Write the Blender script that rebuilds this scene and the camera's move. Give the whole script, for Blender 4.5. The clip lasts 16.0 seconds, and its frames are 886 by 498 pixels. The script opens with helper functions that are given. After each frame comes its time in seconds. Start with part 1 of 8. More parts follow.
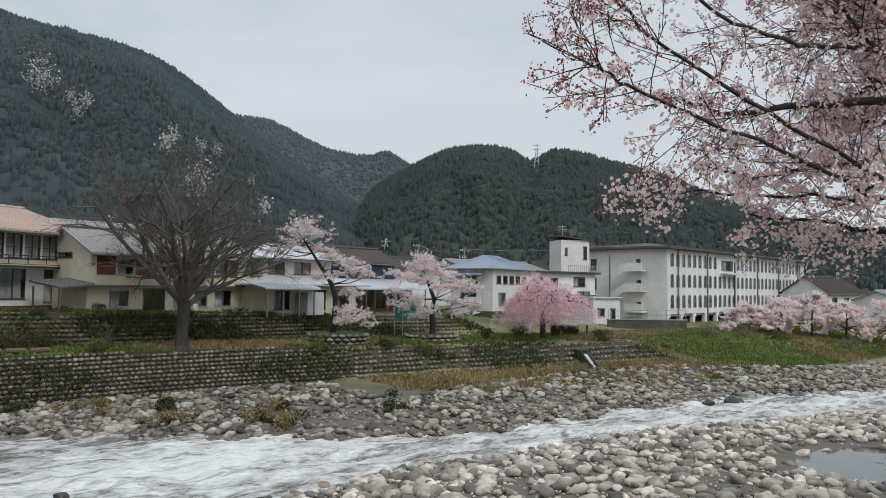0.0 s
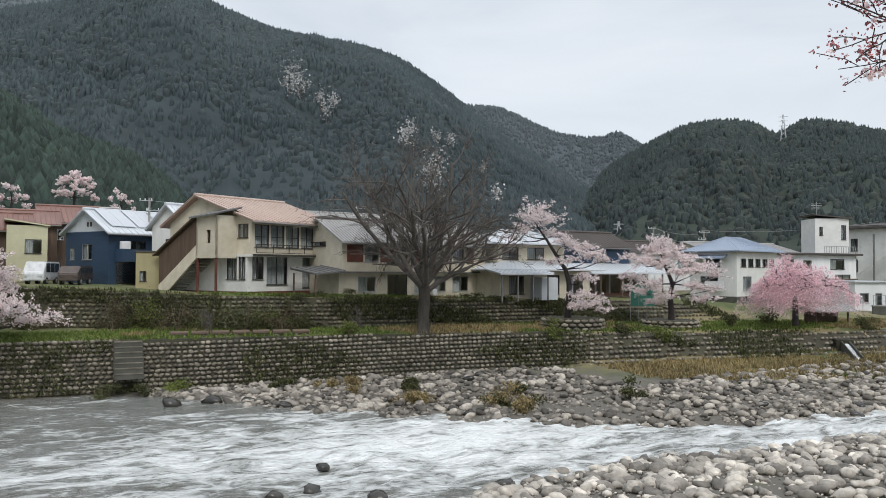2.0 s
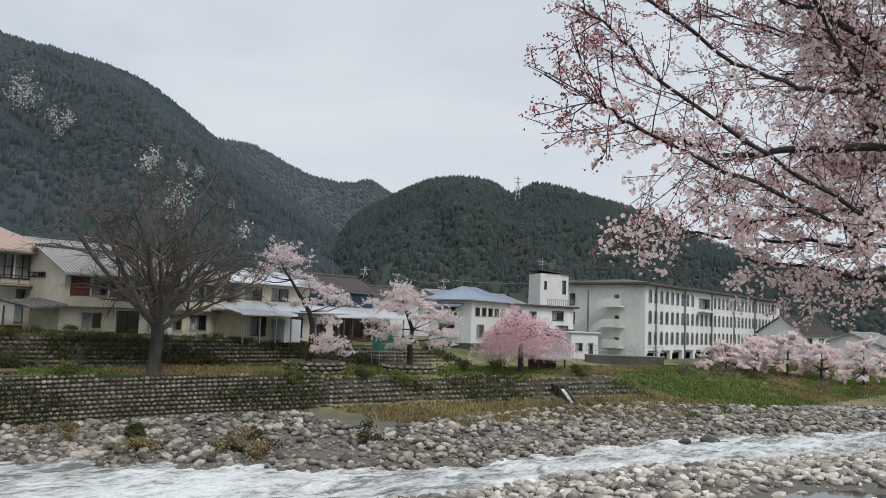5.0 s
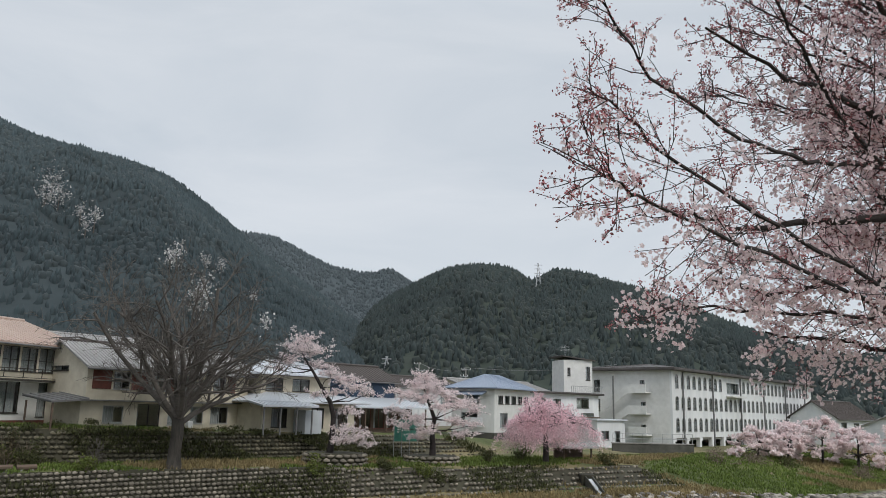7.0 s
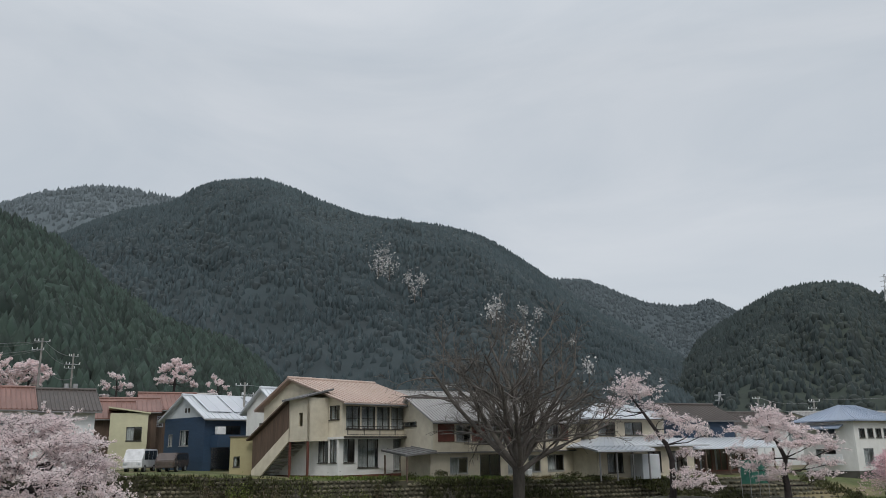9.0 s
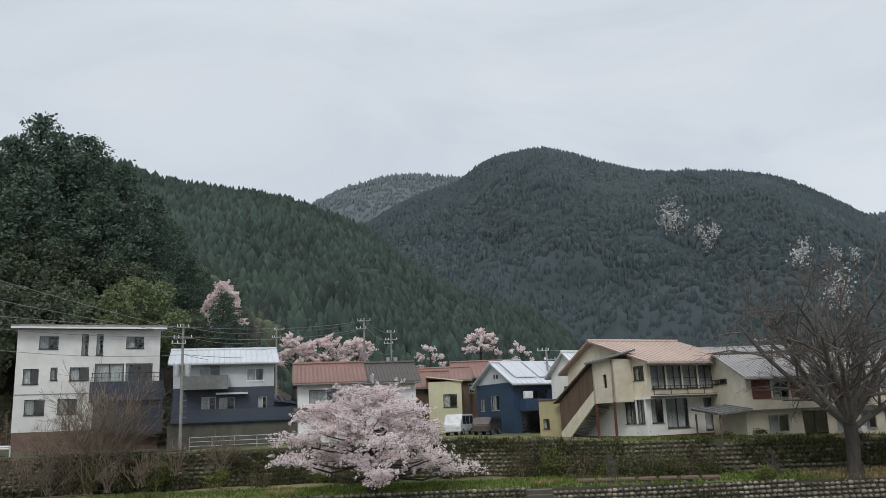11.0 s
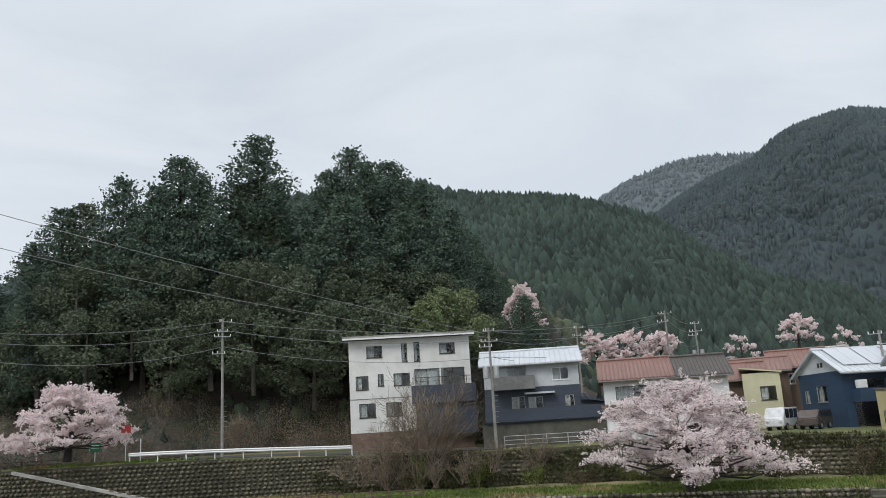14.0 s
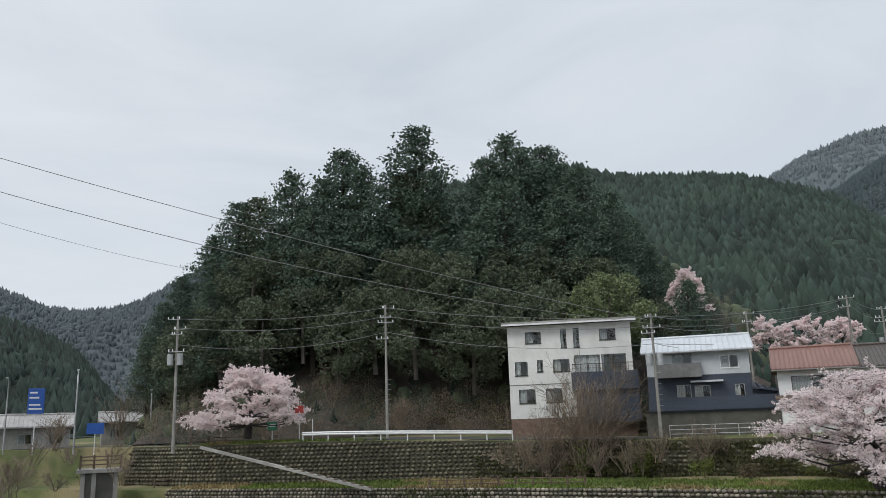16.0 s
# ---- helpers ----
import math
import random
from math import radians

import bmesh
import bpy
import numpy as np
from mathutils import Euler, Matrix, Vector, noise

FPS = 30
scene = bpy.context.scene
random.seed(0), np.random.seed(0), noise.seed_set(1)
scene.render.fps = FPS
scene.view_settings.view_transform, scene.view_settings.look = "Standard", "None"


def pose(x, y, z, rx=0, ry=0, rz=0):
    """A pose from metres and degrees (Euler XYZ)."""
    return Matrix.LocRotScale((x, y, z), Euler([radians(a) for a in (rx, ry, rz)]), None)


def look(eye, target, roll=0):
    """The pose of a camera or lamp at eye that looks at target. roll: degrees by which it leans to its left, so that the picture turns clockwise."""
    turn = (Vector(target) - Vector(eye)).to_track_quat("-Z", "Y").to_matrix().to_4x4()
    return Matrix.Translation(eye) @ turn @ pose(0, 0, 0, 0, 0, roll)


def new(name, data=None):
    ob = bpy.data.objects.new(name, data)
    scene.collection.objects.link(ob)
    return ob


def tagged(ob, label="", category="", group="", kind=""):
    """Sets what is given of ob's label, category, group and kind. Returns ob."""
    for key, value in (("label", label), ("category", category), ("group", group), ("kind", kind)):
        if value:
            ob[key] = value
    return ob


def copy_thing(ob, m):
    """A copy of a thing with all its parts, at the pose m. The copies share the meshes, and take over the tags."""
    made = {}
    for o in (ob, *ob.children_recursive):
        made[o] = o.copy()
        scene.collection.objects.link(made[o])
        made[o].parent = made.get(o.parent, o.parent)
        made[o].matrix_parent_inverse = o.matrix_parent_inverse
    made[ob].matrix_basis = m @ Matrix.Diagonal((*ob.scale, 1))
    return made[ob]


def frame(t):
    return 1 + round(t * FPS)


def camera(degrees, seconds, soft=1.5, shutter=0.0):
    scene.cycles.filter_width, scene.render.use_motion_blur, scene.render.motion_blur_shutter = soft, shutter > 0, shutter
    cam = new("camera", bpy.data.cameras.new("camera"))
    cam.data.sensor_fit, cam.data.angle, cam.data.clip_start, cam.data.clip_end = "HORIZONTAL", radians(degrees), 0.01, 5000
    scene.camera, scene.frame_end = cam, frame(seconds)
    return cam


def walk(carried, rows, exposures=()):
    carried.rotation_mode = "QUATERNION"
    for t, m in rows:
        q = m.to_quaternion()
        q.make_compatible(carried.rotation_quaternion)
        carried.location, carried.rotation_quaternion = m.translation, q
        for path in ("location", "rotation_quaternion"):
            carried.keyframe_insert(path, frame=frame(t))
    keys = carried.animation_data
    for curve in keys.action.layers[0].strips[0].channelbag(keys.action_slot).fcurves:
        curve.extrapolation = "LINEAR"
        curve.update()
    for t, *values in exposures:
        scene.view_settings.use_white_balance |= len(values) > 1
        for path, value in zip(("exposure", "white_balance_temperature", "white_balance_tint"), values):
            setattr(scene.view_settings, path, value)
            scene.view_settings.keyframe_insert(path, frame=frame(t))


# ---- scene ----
cam = camera(57.79, 16.0, soft=0.8)
PATH = [
    (0, pose(0.002, 0.000, 7.499, 92.86, -0.62, -0.00)),
    (0.5, pose(-0.054, -0.066, 7.554, 91.13, -0.54, 6.18)),
    (1, pose(-0.138, 0.041, 7.572, 90.63, -0.46, 11.14)),
    (1.5, pose(-0.148, 0.026, 7.611, 91.01, -0.33, 14.70)),
    (2, pose(-0.171, 0.150, 7.568, 91.61, -0.24, 16.42)),
    (2.5, pose(-0.170, 0.176, 7.587, 91.82, -0.28, 15.53)),
    (3, pose(-0.163, 0.207, 7.583, 91.18, -0.85, 11.58)),
    (3.5, pose(-0.137, 0.183, 7.614, 90.72, -2.05, 5.96)),
    (4, pose(-0.062, 0.201, 7.567, 91.38, -2.89, 1.38)),
    (4.2, pose(-0.063, 0.225, 7.584, 91.94, -3.07, -0.09)),
    (6.3, pose(-0.020, 0.153, 7.477, 100.11, -1.80, -2.09)),
    (6.5, pose(-0.021, 0.152, 7.476, 100.54, -1.71, -1.73)),
    (7, pose(-0.020, 0.155, 7.482, 101.27, -1.37, 0.03)),
    (7.5, pose(-0.031, 0.160, 7.478, 101.93, -0.84, 3.60)),
    (8, pose(-0.053, 0.164, 7.485, 102.66, -0.16, 9.14)),
    (8.5, pose(-0.076, 0.126, 7.472, 103.56, 0.47, 15.91)),
    (9, pose(-0.149, 0.080, 7.548, 104.20, 1.02, 22.91)),
    (9.5, pose(-0.228, 0.076, 7.565, 104.35, 1.41, 29.22)),
    (10, pose(-0.270, 0.019, 7.593, 103.67, 1.73, 34.64)),
    (10.2, pose(-0.282, -0.022, 7.569, 103.29, 1.95, 36.60)),
    (12.3, pose(-0.291, -0.048, 7.563, 101.99, 2.24, 53.82)),
    (12.5, pose(-0.335, -0.087, 7.575, 102.13, 2.28, 55.10)),
    (13, pose(-0.381, -0.121, 7.574, 102.50, 2.59, 58.38)),
    (13.5, pose(-0.362, -0.147, 7.584, 102.76, 3.02, 61.74)),
    (14, pose(-0.359, -0.163, 7.602, 103.06, 3.29, 65.15)),
    (14.5, pose(-0.377, -0.168, 7.625, 103.36, 3.40, 68.61)),
    (15, pose(-0.395, -0.167, 7.633, 103.45, 3.06, 71.85)),
    (15.5, pose(-0.490, -0.114, 7.635, 103.23, 2.49, 74.64)),
    (16, pose(-0.518, -0.094, 7.610, 102.57, 1.84, 76.29)),
]
walk(cam, PATH, [(0, -0.08), (1, 0.13), (2, 0.2), (3, 0.16), (4, 0.08), (6.5, -0.03), (7.5, -0.04), (8.5, -0.15), (9.5, -0.2), (10.2, -0.12), (12.3, 0.15), (14, 0.15), (16, 0.06)])


# ---- world, sun, exposure ----
world = bpy.data.worlds.new("overcast_sky")
scene.world = world
world.use_nodes = True
wn = world.node_tree
wn.nodes.clear()
w_out = wn.nodes.new("ShaderNodeOutputWorld")
w_bg = wn.nodes.new("ShaderNodeBackground")
w_sky = wn.nodes.new("ShaderNodeTexSky")
w_sky.sky_type = "NISHITA"
w_sky.sun_disc = False
w_sky.sun_elevation = radians(46)
w_sky.sun_rotation = radians(148)
w_scale = wn.nodes.new("ShaderNodeMix")
w_scale.data_type = "RGBA"
w_scale.blend_type = "MULTIPLY"
w_scale.inputs[0].default_value = 1.0
wn.links.new(w_sky.outputs[0], w_scale.inputs[6])
w_scale.inputs[7].default_value = (0.10, 0.10, 0.10, 1)
w_tc = wn.nodes.new("ShaderNodeTexCoord")
w_map = wn.nodes.new("ShaderNodeMapping")
w_map.inputs["Scale"].default_value = (1.0, 1.0, 3.2)
wn.links.new(w_tc.outputs["Generated"], w_map.inputs[0])
w_noise = wn.nodes.new("ShaderNodeTexNoise")
w_noise.inputs["Scale"].default_value = 2.1
w_noise.inputs["Detail"].default_value = 6
w_noise.inputs["Roughness"].default_value = 0.55
w_noise.inputs["Distortion"].default_value = 0.6
wn.links.new(w_map.outputs[0], w_noise.inputs["Vector"])
w_ramp = wn.nodes.new("ShaderNodeValToRGB")
w_ramp.color_ramp.elements[0].position = 0.3
w_ramp.color_ramp.elements[0].color = (0.60, 0.66, 0.725, 1)
w_ramp.color_ramp.elements[1].position = 0.72
w_ramp.color_ramp.elements[1].color = (0.765, 0.80, 0.845, 1)
wn.links.new(w_noise.outputs[0], w_ramp.inputs[0])
# an overcast sky is brighter towards the zenith
w_sep = wn.nodes.new("ShaderNodeSeparateXYZ")
wn.links.new(w_tc.outputs["Generated"], w_sep.inputs[0])
w_zen = wn.nodes.new("ShaderNodeMapRange")
w_zen.inputs["From Min"].default_value = 0.45
w_zen.inputs["From Max"].default_value = 1.0
w_zen.inputs["To Min"].default_value = 1.0
w_zen.inputs["To Max"].default_value = 1.55
wn.links.new(w_sep.outputs[2], w_zen.inputs[0])
w_mul = wn.nodes.new("ShaderNodeMix")
w_mul.data_type = "RGBA"
w_mul.blend_type = "MULTIPLY"
w_mul.inputs[0].default_value = 1.0
wn.links.new(w_ramp.outputs[0], w_mul.inputs[6])
wn.links.new(w_zen.outputs[0], w_mul.inputs[7])
w_mix = wn.nodes.new("ShaderNodeMix")
w_mix.data_type = "RGBA"
w_mix.inputs[0].default_value = 0.9
wn.links.new(w_scale.outputs[2], w_mix.inputs[6])
wn.links.new(w_mul.outputs[2], w_mix.inputs[7])
wn.links.new(w_mix.outputs[2], w_bg.inputs[0])
w_bg.inputs[1].default_value = 1.0
wn.links.new(w_bg.outputs[0], w_out.inputs[0])

sun = new("sun", bpy.data.lights.new("sun", "SUN"))
sun.data.energy = 1.45
sun.data.angle = radians(25)
sun.data.color = (1.0, 0.96, 0.9)
sun.matrix_world = look((27, -43, 56), (0, 0, 0))


# ---- materials ----
def mat(name, c1, c2=None, scale=3.0, rough=0.8, bump=0.25, metal=0.0, island=0.0, obrand=0.0,
        stretch=(1, 1, 1), big=0.35, bump_dist=0.02, spec=0.5, detail=6, trans=0.0):
    m = bpy.data.materials.new(name)
    m.use_nodes = True
    nt = m.node_tree
    N, L = nt.nodes.new, nt.links.new
    b = nt.nodes["Principled BSDF"]
    b.inputs["Roughness"].default_value = rough
    b.inputs["Metallic"].default_value = metal
    b.inputs["Specular IOR Level"].default_value = spec
    c2 = c2 or tuple(v * 0.72 for v in c1)
    tc, mp = N("ShaderNodeTexCoord"), N("ShaderNodeMapping")
    L(tc.outputs["Object"], mp.inputs[0])
    mp.inputs["Scale"].default_value = stretch
    n1, n2 = N("ShaderNodeTexNoise"), N("ShaderNodeTexNoise")
    for n, s in ((n1, scale), (n2, scale * 0.13)):
        n.inputs["Scale"].default_value = s
        n.inputs["Detail"].default_value = detail
        n.inputs["Roughness"].default_value = 0.6
        L(mp.outputs[0], n.inputs["Vector"])
    r1 = N("ShaderNodeMapRange")
    r1.inputs["From Min"].default_value, r1.inputs["From Max"].default_value = 0.32, 0.68
    L(n1.outputs[0], r1.inputs[0])
    mx = N("ShaderNodeMix")
    mx.data_type = "RGBA"
    L(r1.outputs[0], mx.inputs[0])
    mx.inputs[6].default_value, mx.inputs[7].default_value = (*c1, 1), (*c2, 1)
    val = N("ShaderNodeMapRange")
    val.inputs["From Min"].default_value, val.inputs["From Max"].default_value = 0.3, 0.7
    val.inputs["To Min"].default_value, val.inputs["To Max"].default_value = 1 - big, 1 + big * 0.6
    L(n2.outputs[0], val.inputs[0])
    out = val.outputs[0]
    if island or obrand:
        rnd = N("ShaderNodeNewGeometry") if island else N("ShaderNodeObjectInfo")
        rr = N("ShaderNodeMapRange")
        k = island or obrand
        rr.inputs["To Min"].default_value, rr.inputs["To Max"].default_value = 1 - k, 1 + k
        L(rnd.outputs["Random Per Island" if island else "Random"], rr.inputs[0])
        mm = N("ShaderNodeMath")
        mm.operation = "MULTIPLY"
        L(out, mm.inputs[0])
        L(rr.outputs[0], mm.inputs[1])
        out = mm.outputs[0]
    hs = N("ShaderNodeHueSaturation")
    L(mx.outputs[2], hs.inputs["Color"])
    L(out, hs.inputs["Value"])
    L(hs.outputs[0], b.inputs["Base Color"])
    if trans:
        b.inputs["Subsurface Weight"].default_value = 0.0
        tl, ad = N("ShaderNodeBsdfTranslucent"), N("ShaderNodeMixShader")
        L(hs.outputs[0], tl.inputs[0])
        ad.inputs[0].default_value = trans
        L(b.outputs[0], ad.inputs[1])
        L(tl.outputs[0], ad.inputs[2])
        L(ad.outputs[0], nt.nodes["Material Output"].inputs[0])
    if bump:
        n3, bp = N("ShaderNodeTexNoise"), N("ShaderNodeBump")
        n3.inputs["Scale"].default_value = scale * 5
        n3.inputs["Detail"].default_value = 4
        L(mp.outputs[0], n3.inputs["Vector"])
        bp.inputs["Strength"].default_value = bump
        bp.inputs["Distance"].default_value = bump_dist
        L(n3.outputs[0], bp.inputs["Height"])
        L(bp.outputs[0], b.inputs["Normal"])
    return m


def glass(name, tint=(0.85, 0.92, 0.95), rough=0.02):
    m = bpy.data.materials.new(name)
    m.use_nodes = True
    b = m.node_tree.nodes["Principled BSDF"]
    b.inputs["Base Color"].default_value = (*tint, 1)
    b.inputs["Transmission Weight"].default_value = 1.0
    b.inputs["Roughness"].default_value = rough
    b.inputs["IOR"].default_value = 1.45
    return m


M_GLASS = glass("window_glass")
M_FRAME = mat("dark_sash", (0.05, 0.045, 0.04), scale=8, rough=0.45, bump=0.05)
M_FRAME_L = mat("silver_sash", (0.45, 0.46, 0.46), scale=8, rough=0.4, bump=0.05, metal=0.4)
M_CURTAIN = mat("curtain", (0.42, 0.42, 0.40), (0.25, 0.25, 0.25), scale=9, stretch=(6, 6, 0.4), bump=0.5)
M_CREAM = mat("cream_stucco", (0.66, 0.61, 0.49), (0.52, 0.47, 0.37), scale=1.2, rough=0.9, big=0.18)
M_WHITE = mat("white_stucco", (0.78, 0.78, 0.76), (0.64, 0.64, 0.62), scale=0.9, rough=0.85, big=0.16)
M_WHITE_OLD = mat("weathered_white_paint", (0.82, 0.83, 0.83), (0.68, 0.70, 0.71), scale=0.8, stretch=(1, 1, 0.25), rough=0.85, big=0.18)
M_GREYW = mat("pale_grey_siding", (0.52, 0.55, 0.57), (0.44, 0.47, 0.49), scale=1.1, rough=0.8, big=0.15)
M_NAVY = mat("navy_siding", (0.030, 0.062, 0.115), (0.022, 0.046, 0.086), scale=2, stretch=(1, 1, 6), rough=0.55, big=0.2)
M_SLATE = mat("slate_siding", (0.050, 0.064, 0.092), (0.036, 0.046, 0.068), scale=2, stretch=(1, 1, 6), rough=0.6, big=0.2)
M_YELLOW = mat("yellow_stucco", (0.60, 0.58, 0.40), (0.50, 0.48, 0.33), scale=1.0, rough=0.9, big=0.15)
M_YELLOW2 = mat("ochre_stucco", (0.42, 0.38, 0.22), (0.34, 0.30, 0.17), scale=1.0, rough=0.9, big=0.2)
M_BROWNW = mat("brown_boarding", (0.13, 0.085, 0.06), (0.08, 0.055, 0.04), scale=2, stretch=(6, 6, 0.5), rough=0.75)
M_REDW = mat("red_brown_paint", (0.16, 0.05, 0.035), (0.10, 0.035, 0.025), scale=2, rough=0.7)
M_RED_ROOF = mat("faded_red_metal_roof", (0.26, 0.135, 0.108), (0.16, 0.08, 0.062), scale=0.7, stretch=(1, 0.3, 1), rough=0.5, big=0.3, spec=0.6)
M_PINK_ROOF = mat("salmon_metal_roof", (0.56, 0.45, 0.39), (0.42, 0.29, 0.235), scale=0.5, stretch=(1, 0.3, 1), rough=0.42, big=0.3, spec=0.7)
M_TILE = mat("grey_clay_tile", (0.44, 0.43, 0.42), (0.30, 0.29, 0.28), scale=3, rough=0.4, big=0.3, spec=0.6)
M_TILE_B = mat("dark_brown_tile", (0.10, 0.08, 0.07), (0.06, 0.05, 0.045), scale=3, rough=0.5, big=0.3)
M_ROOF_W = mat("pale_metal_roof", (0.62, 0.65, 0.68), (0.5, 0.53, 0.57), scale=0.8, rough=0.35, big=0.15, spec=0.7)
M_ROOF_BL = mat("blue_grey_roof", (0.30, 0.36, 0.46), (0.24, 0.29, 0.38), scale=0.8, rough=0.4, big=0.2, spec=0.7)
M_SOLAR = mat("solar_panel", (0.55, 0.58, 0.62), (0.48, 0.5, 0.55), scale=0.4, rough=0.25, big=0.1, spec=0.8)
M_DARKROOF = mat("dark_roof_edge", (0.09, 0.08, 0.075), scale=2, rough=0.6)
M_WOOD = mat("weathered_timber", (0.16, 0.11, 0.08), (0.09, 0.065, 0.05), scale=3, stretch=(1, 1, 5), rough=0.8)
M_CONC = mat("weathered_concrete", (0.36, 0.35, 0.33), (0.22, 0.215, 0.20), scale=1.2, rough=0.9, big=0.3)
# damp concrete; on the river steps its dark tone stands in for riser shade
M_CONC_D = mat("dark_damp_and_shade_concrete", (0.12, 0.115, 0.10), (0.06, 0.062, 0.05), scale=1.0, rough=0.9, big=0.4)
M_ASPH = mat("asphalt", (0.06, 0.06, 0.062), (0.045, 0.045, 0.047), scale=6, rough=0.9)
M_STEEL = mat("galvanised_steel", (0.5, 0.51, 0.52), (0.4, 0.41, 0.42), scale=4, rough=0.45, metal=0.6, bump=0.05)
M_WPAINT = mat("white_enamel", (0.78, 0.79, 0.8), (0.68, 0.69, 0.7), scale=2, rough=0.35, bump=0.03, big=0.1)
M_BLACK = mat("black_rubber", (0.02, 0.02, 0.02), scale=5, rough=0.7)
M_TRIMG = mat("grey_trim", (0.2, 0.2, 0.2), scale=3, rough=0.7)


# ---- mesh helpers ----
def link_mesh(name, verts, faces, material, parent=None, label="", smooth=False):
    me = bpy.data.meshes.new(name)
    me.from_pydata([tuple(v) for v in verts] if not isinstance(verts, np.ndarray) else verts.tolist(), [], faces if isinstance(faces, list) else faces.tolist())
    if smooth:
        me.polygons.foreach_set("use_smooth", [True] * len(me.polygons))
    me.materials.append(material)
    me.update()
    ob = new(name, me)
    if parent:
        ob.parent = parent
    if label:
        tagged(ob, label)
    return ob


def part(name, bm, material, parent=None, label="", smooth=False):
    me = bpy.data.meshes.new(name)
    bmesh.ops.recalc_face_normals(bm, faces=bm.faces)
    bm.to_mesh(me)
    bm.free()
    if smooth:
        me.polygons.foreach_set("use_smooth", [True] * len(me.polygons))
    me.materials.append(material)
    ob = new(name, me)
    if parent:
        ob.parent = parent
    if label:
        tagged(ob, label)
    return ob


def box(bm, x0, y0, z0, x1, y1, z1, bevel=0.0, m=None):
    c = Matrix.Translation(((x0 + x1) / 2, (y0 + y1) / 2, (z0 + z1) / 2)) @ Matrix.Diagonal((abs(x1 - x0), abs(y1 - y0), abs(z1 - z0), 1))
    g = bmesh.ops.create_cube(bm, size=1, matrix=(m @ c) if m else c)
    if bevel:
        es = list({e for v in g["verts"] for e in v.link_edges})
        bmesh.ops.bevel(bm, geom=es, offset=bevel, segments=1, affect="EDGES")
    return bm


def boxes(*rows, bevel=0.0):
    bm = bmesh.new()
    for r in rows:
        box(bm, *r, bevel=bevel)
    return bm


def cyl(bm, a, b, r0, r1=None, n=8):
    a, b = Vector(a), Vector(b)
    d = b - a
    m = Matrix.Translation((a + b) / 2) @ d.to_track_quat("Z", "Y").to_matrix().to_4x4()
    bmesh.ops.create_cone(bm, cap_ends=True, segments=n, radius1=r0, radius2=r0 if r1 is None else r1, depth=d.length, matrix=m)
    return bm


def thing(name, label, category, m=None, group="", kind=""):
    e = new(name)
    e.empty_display_size = 0.3
    if m is not None:
        e.matrix_world = m
    return tagged(e, label, category, group, kind)


EYE_Z = 7.5


def P(az, d):
    """A place by its bearing from north, clockwise in degrees, and its distance from the origin."""
    return d * math.sin(radians(az)), d * math.cos(radians(az))


def zz(el, d):
    return EYE_Z + d * math.tan(radians(el))


CU, SU = math.cos(radians(40)), math.sin(radians(40))


def uv_xy(u, v):
    """River coordinates: u along the stream, v across it towards the village."""
    return CU * u - SU * v, SU * u + CU * v


def xy_uv(x, y):
    return CU * x + SU * y, CU * y - SU * x


def curve1(pts):
    xs, ys = [p[0] for p in pts], [p[1] for p in pts]

    def f(x):
        if x <= xs[0]:
            return ys[0]
        if x >= xs[-1]:
            return ys[-1]
        i = 0
        while x > xs[i + 1]:
            i += 1
        h = xs[i + 1] - xs[i]
        t = (x - xs[i]) / h
        m0 = (ys[i + 1] - ys[i - 1]) / (xs[i + 1] - xs[i - 1]) if i else (ys[1] - ys[0]) / h
        m1 = (ys[i + 2] - ys[i]) / (xs[i + 2] - xs[i]) if i + 2 < len(xs) else (ys[i + 1] - ys[i]) / h
        return ((2 * t**3 - 3 * t**2 + 1) * ys[i] + (t**3 - 2 * t**2 + t) * h * m0 + (3 * t**2 - 2 * t**3) * ys[i + 1] + (t**3 - t**2) * h * m1)
    return f


V_CREST = curve1([(-140, 30), (-70, 42), (-44, 49), (-29, 52), (-7, 54), (17, 53.3), (33, 50.5), (53, 46.5), (66, 44.8), (88, 44.6), (121, 46.8), (180, 50)])
V_UPPER = curve1([(-140, 36), (-62, 47), (-53, 51.5), (-36, 61), (-17, 65), (-4, 66.5), (9, 59.5), (17, 58.2), (28, 58.4), (45, 60), (70, 58), (100, 62), (180, 66)])
Z_UPPER = curve1([(-140, 6.8), (-62, 6.8), (-50, 6.8), (-30, 6.2), (-4, 6.3), (10, 5.8), (30, 5.4), (50, 5.0), (66, 4.0), (85, 3.2), (180, 3.2)])
SLOPE_W = curve1([(-140, 0.9), (22, 0.9), (34, 2.2), (50, 4.0), (66, 6.5), (90, 9), (180, 10)])
V_NEAR = curve1([(-140, 10), (-40, 16), (0, 19), (8, 22.5), (15.5, 26.2), (26, 26.5), (35, 26.5), (47, 23.3), (56, 21.2), (100, 14), (180, 8)])
V_FAR = curve1([(-140, 29), (-70, 41), (-44, 48), (-29, 51), (-2, 52.9), (4, 51.5), (9, 45), (16.5, 38.6), (22.6, 33.6), (31, 31.2), (45, 31.5), (53, 30.9), (68, 26.5), (110, 20), (180, 14)])
BAR_H = curve1([(-140, 0.1), (4, 0.1), (20, 0.5), (40, 1.2), (60, 1.6), (180, 1.8)])


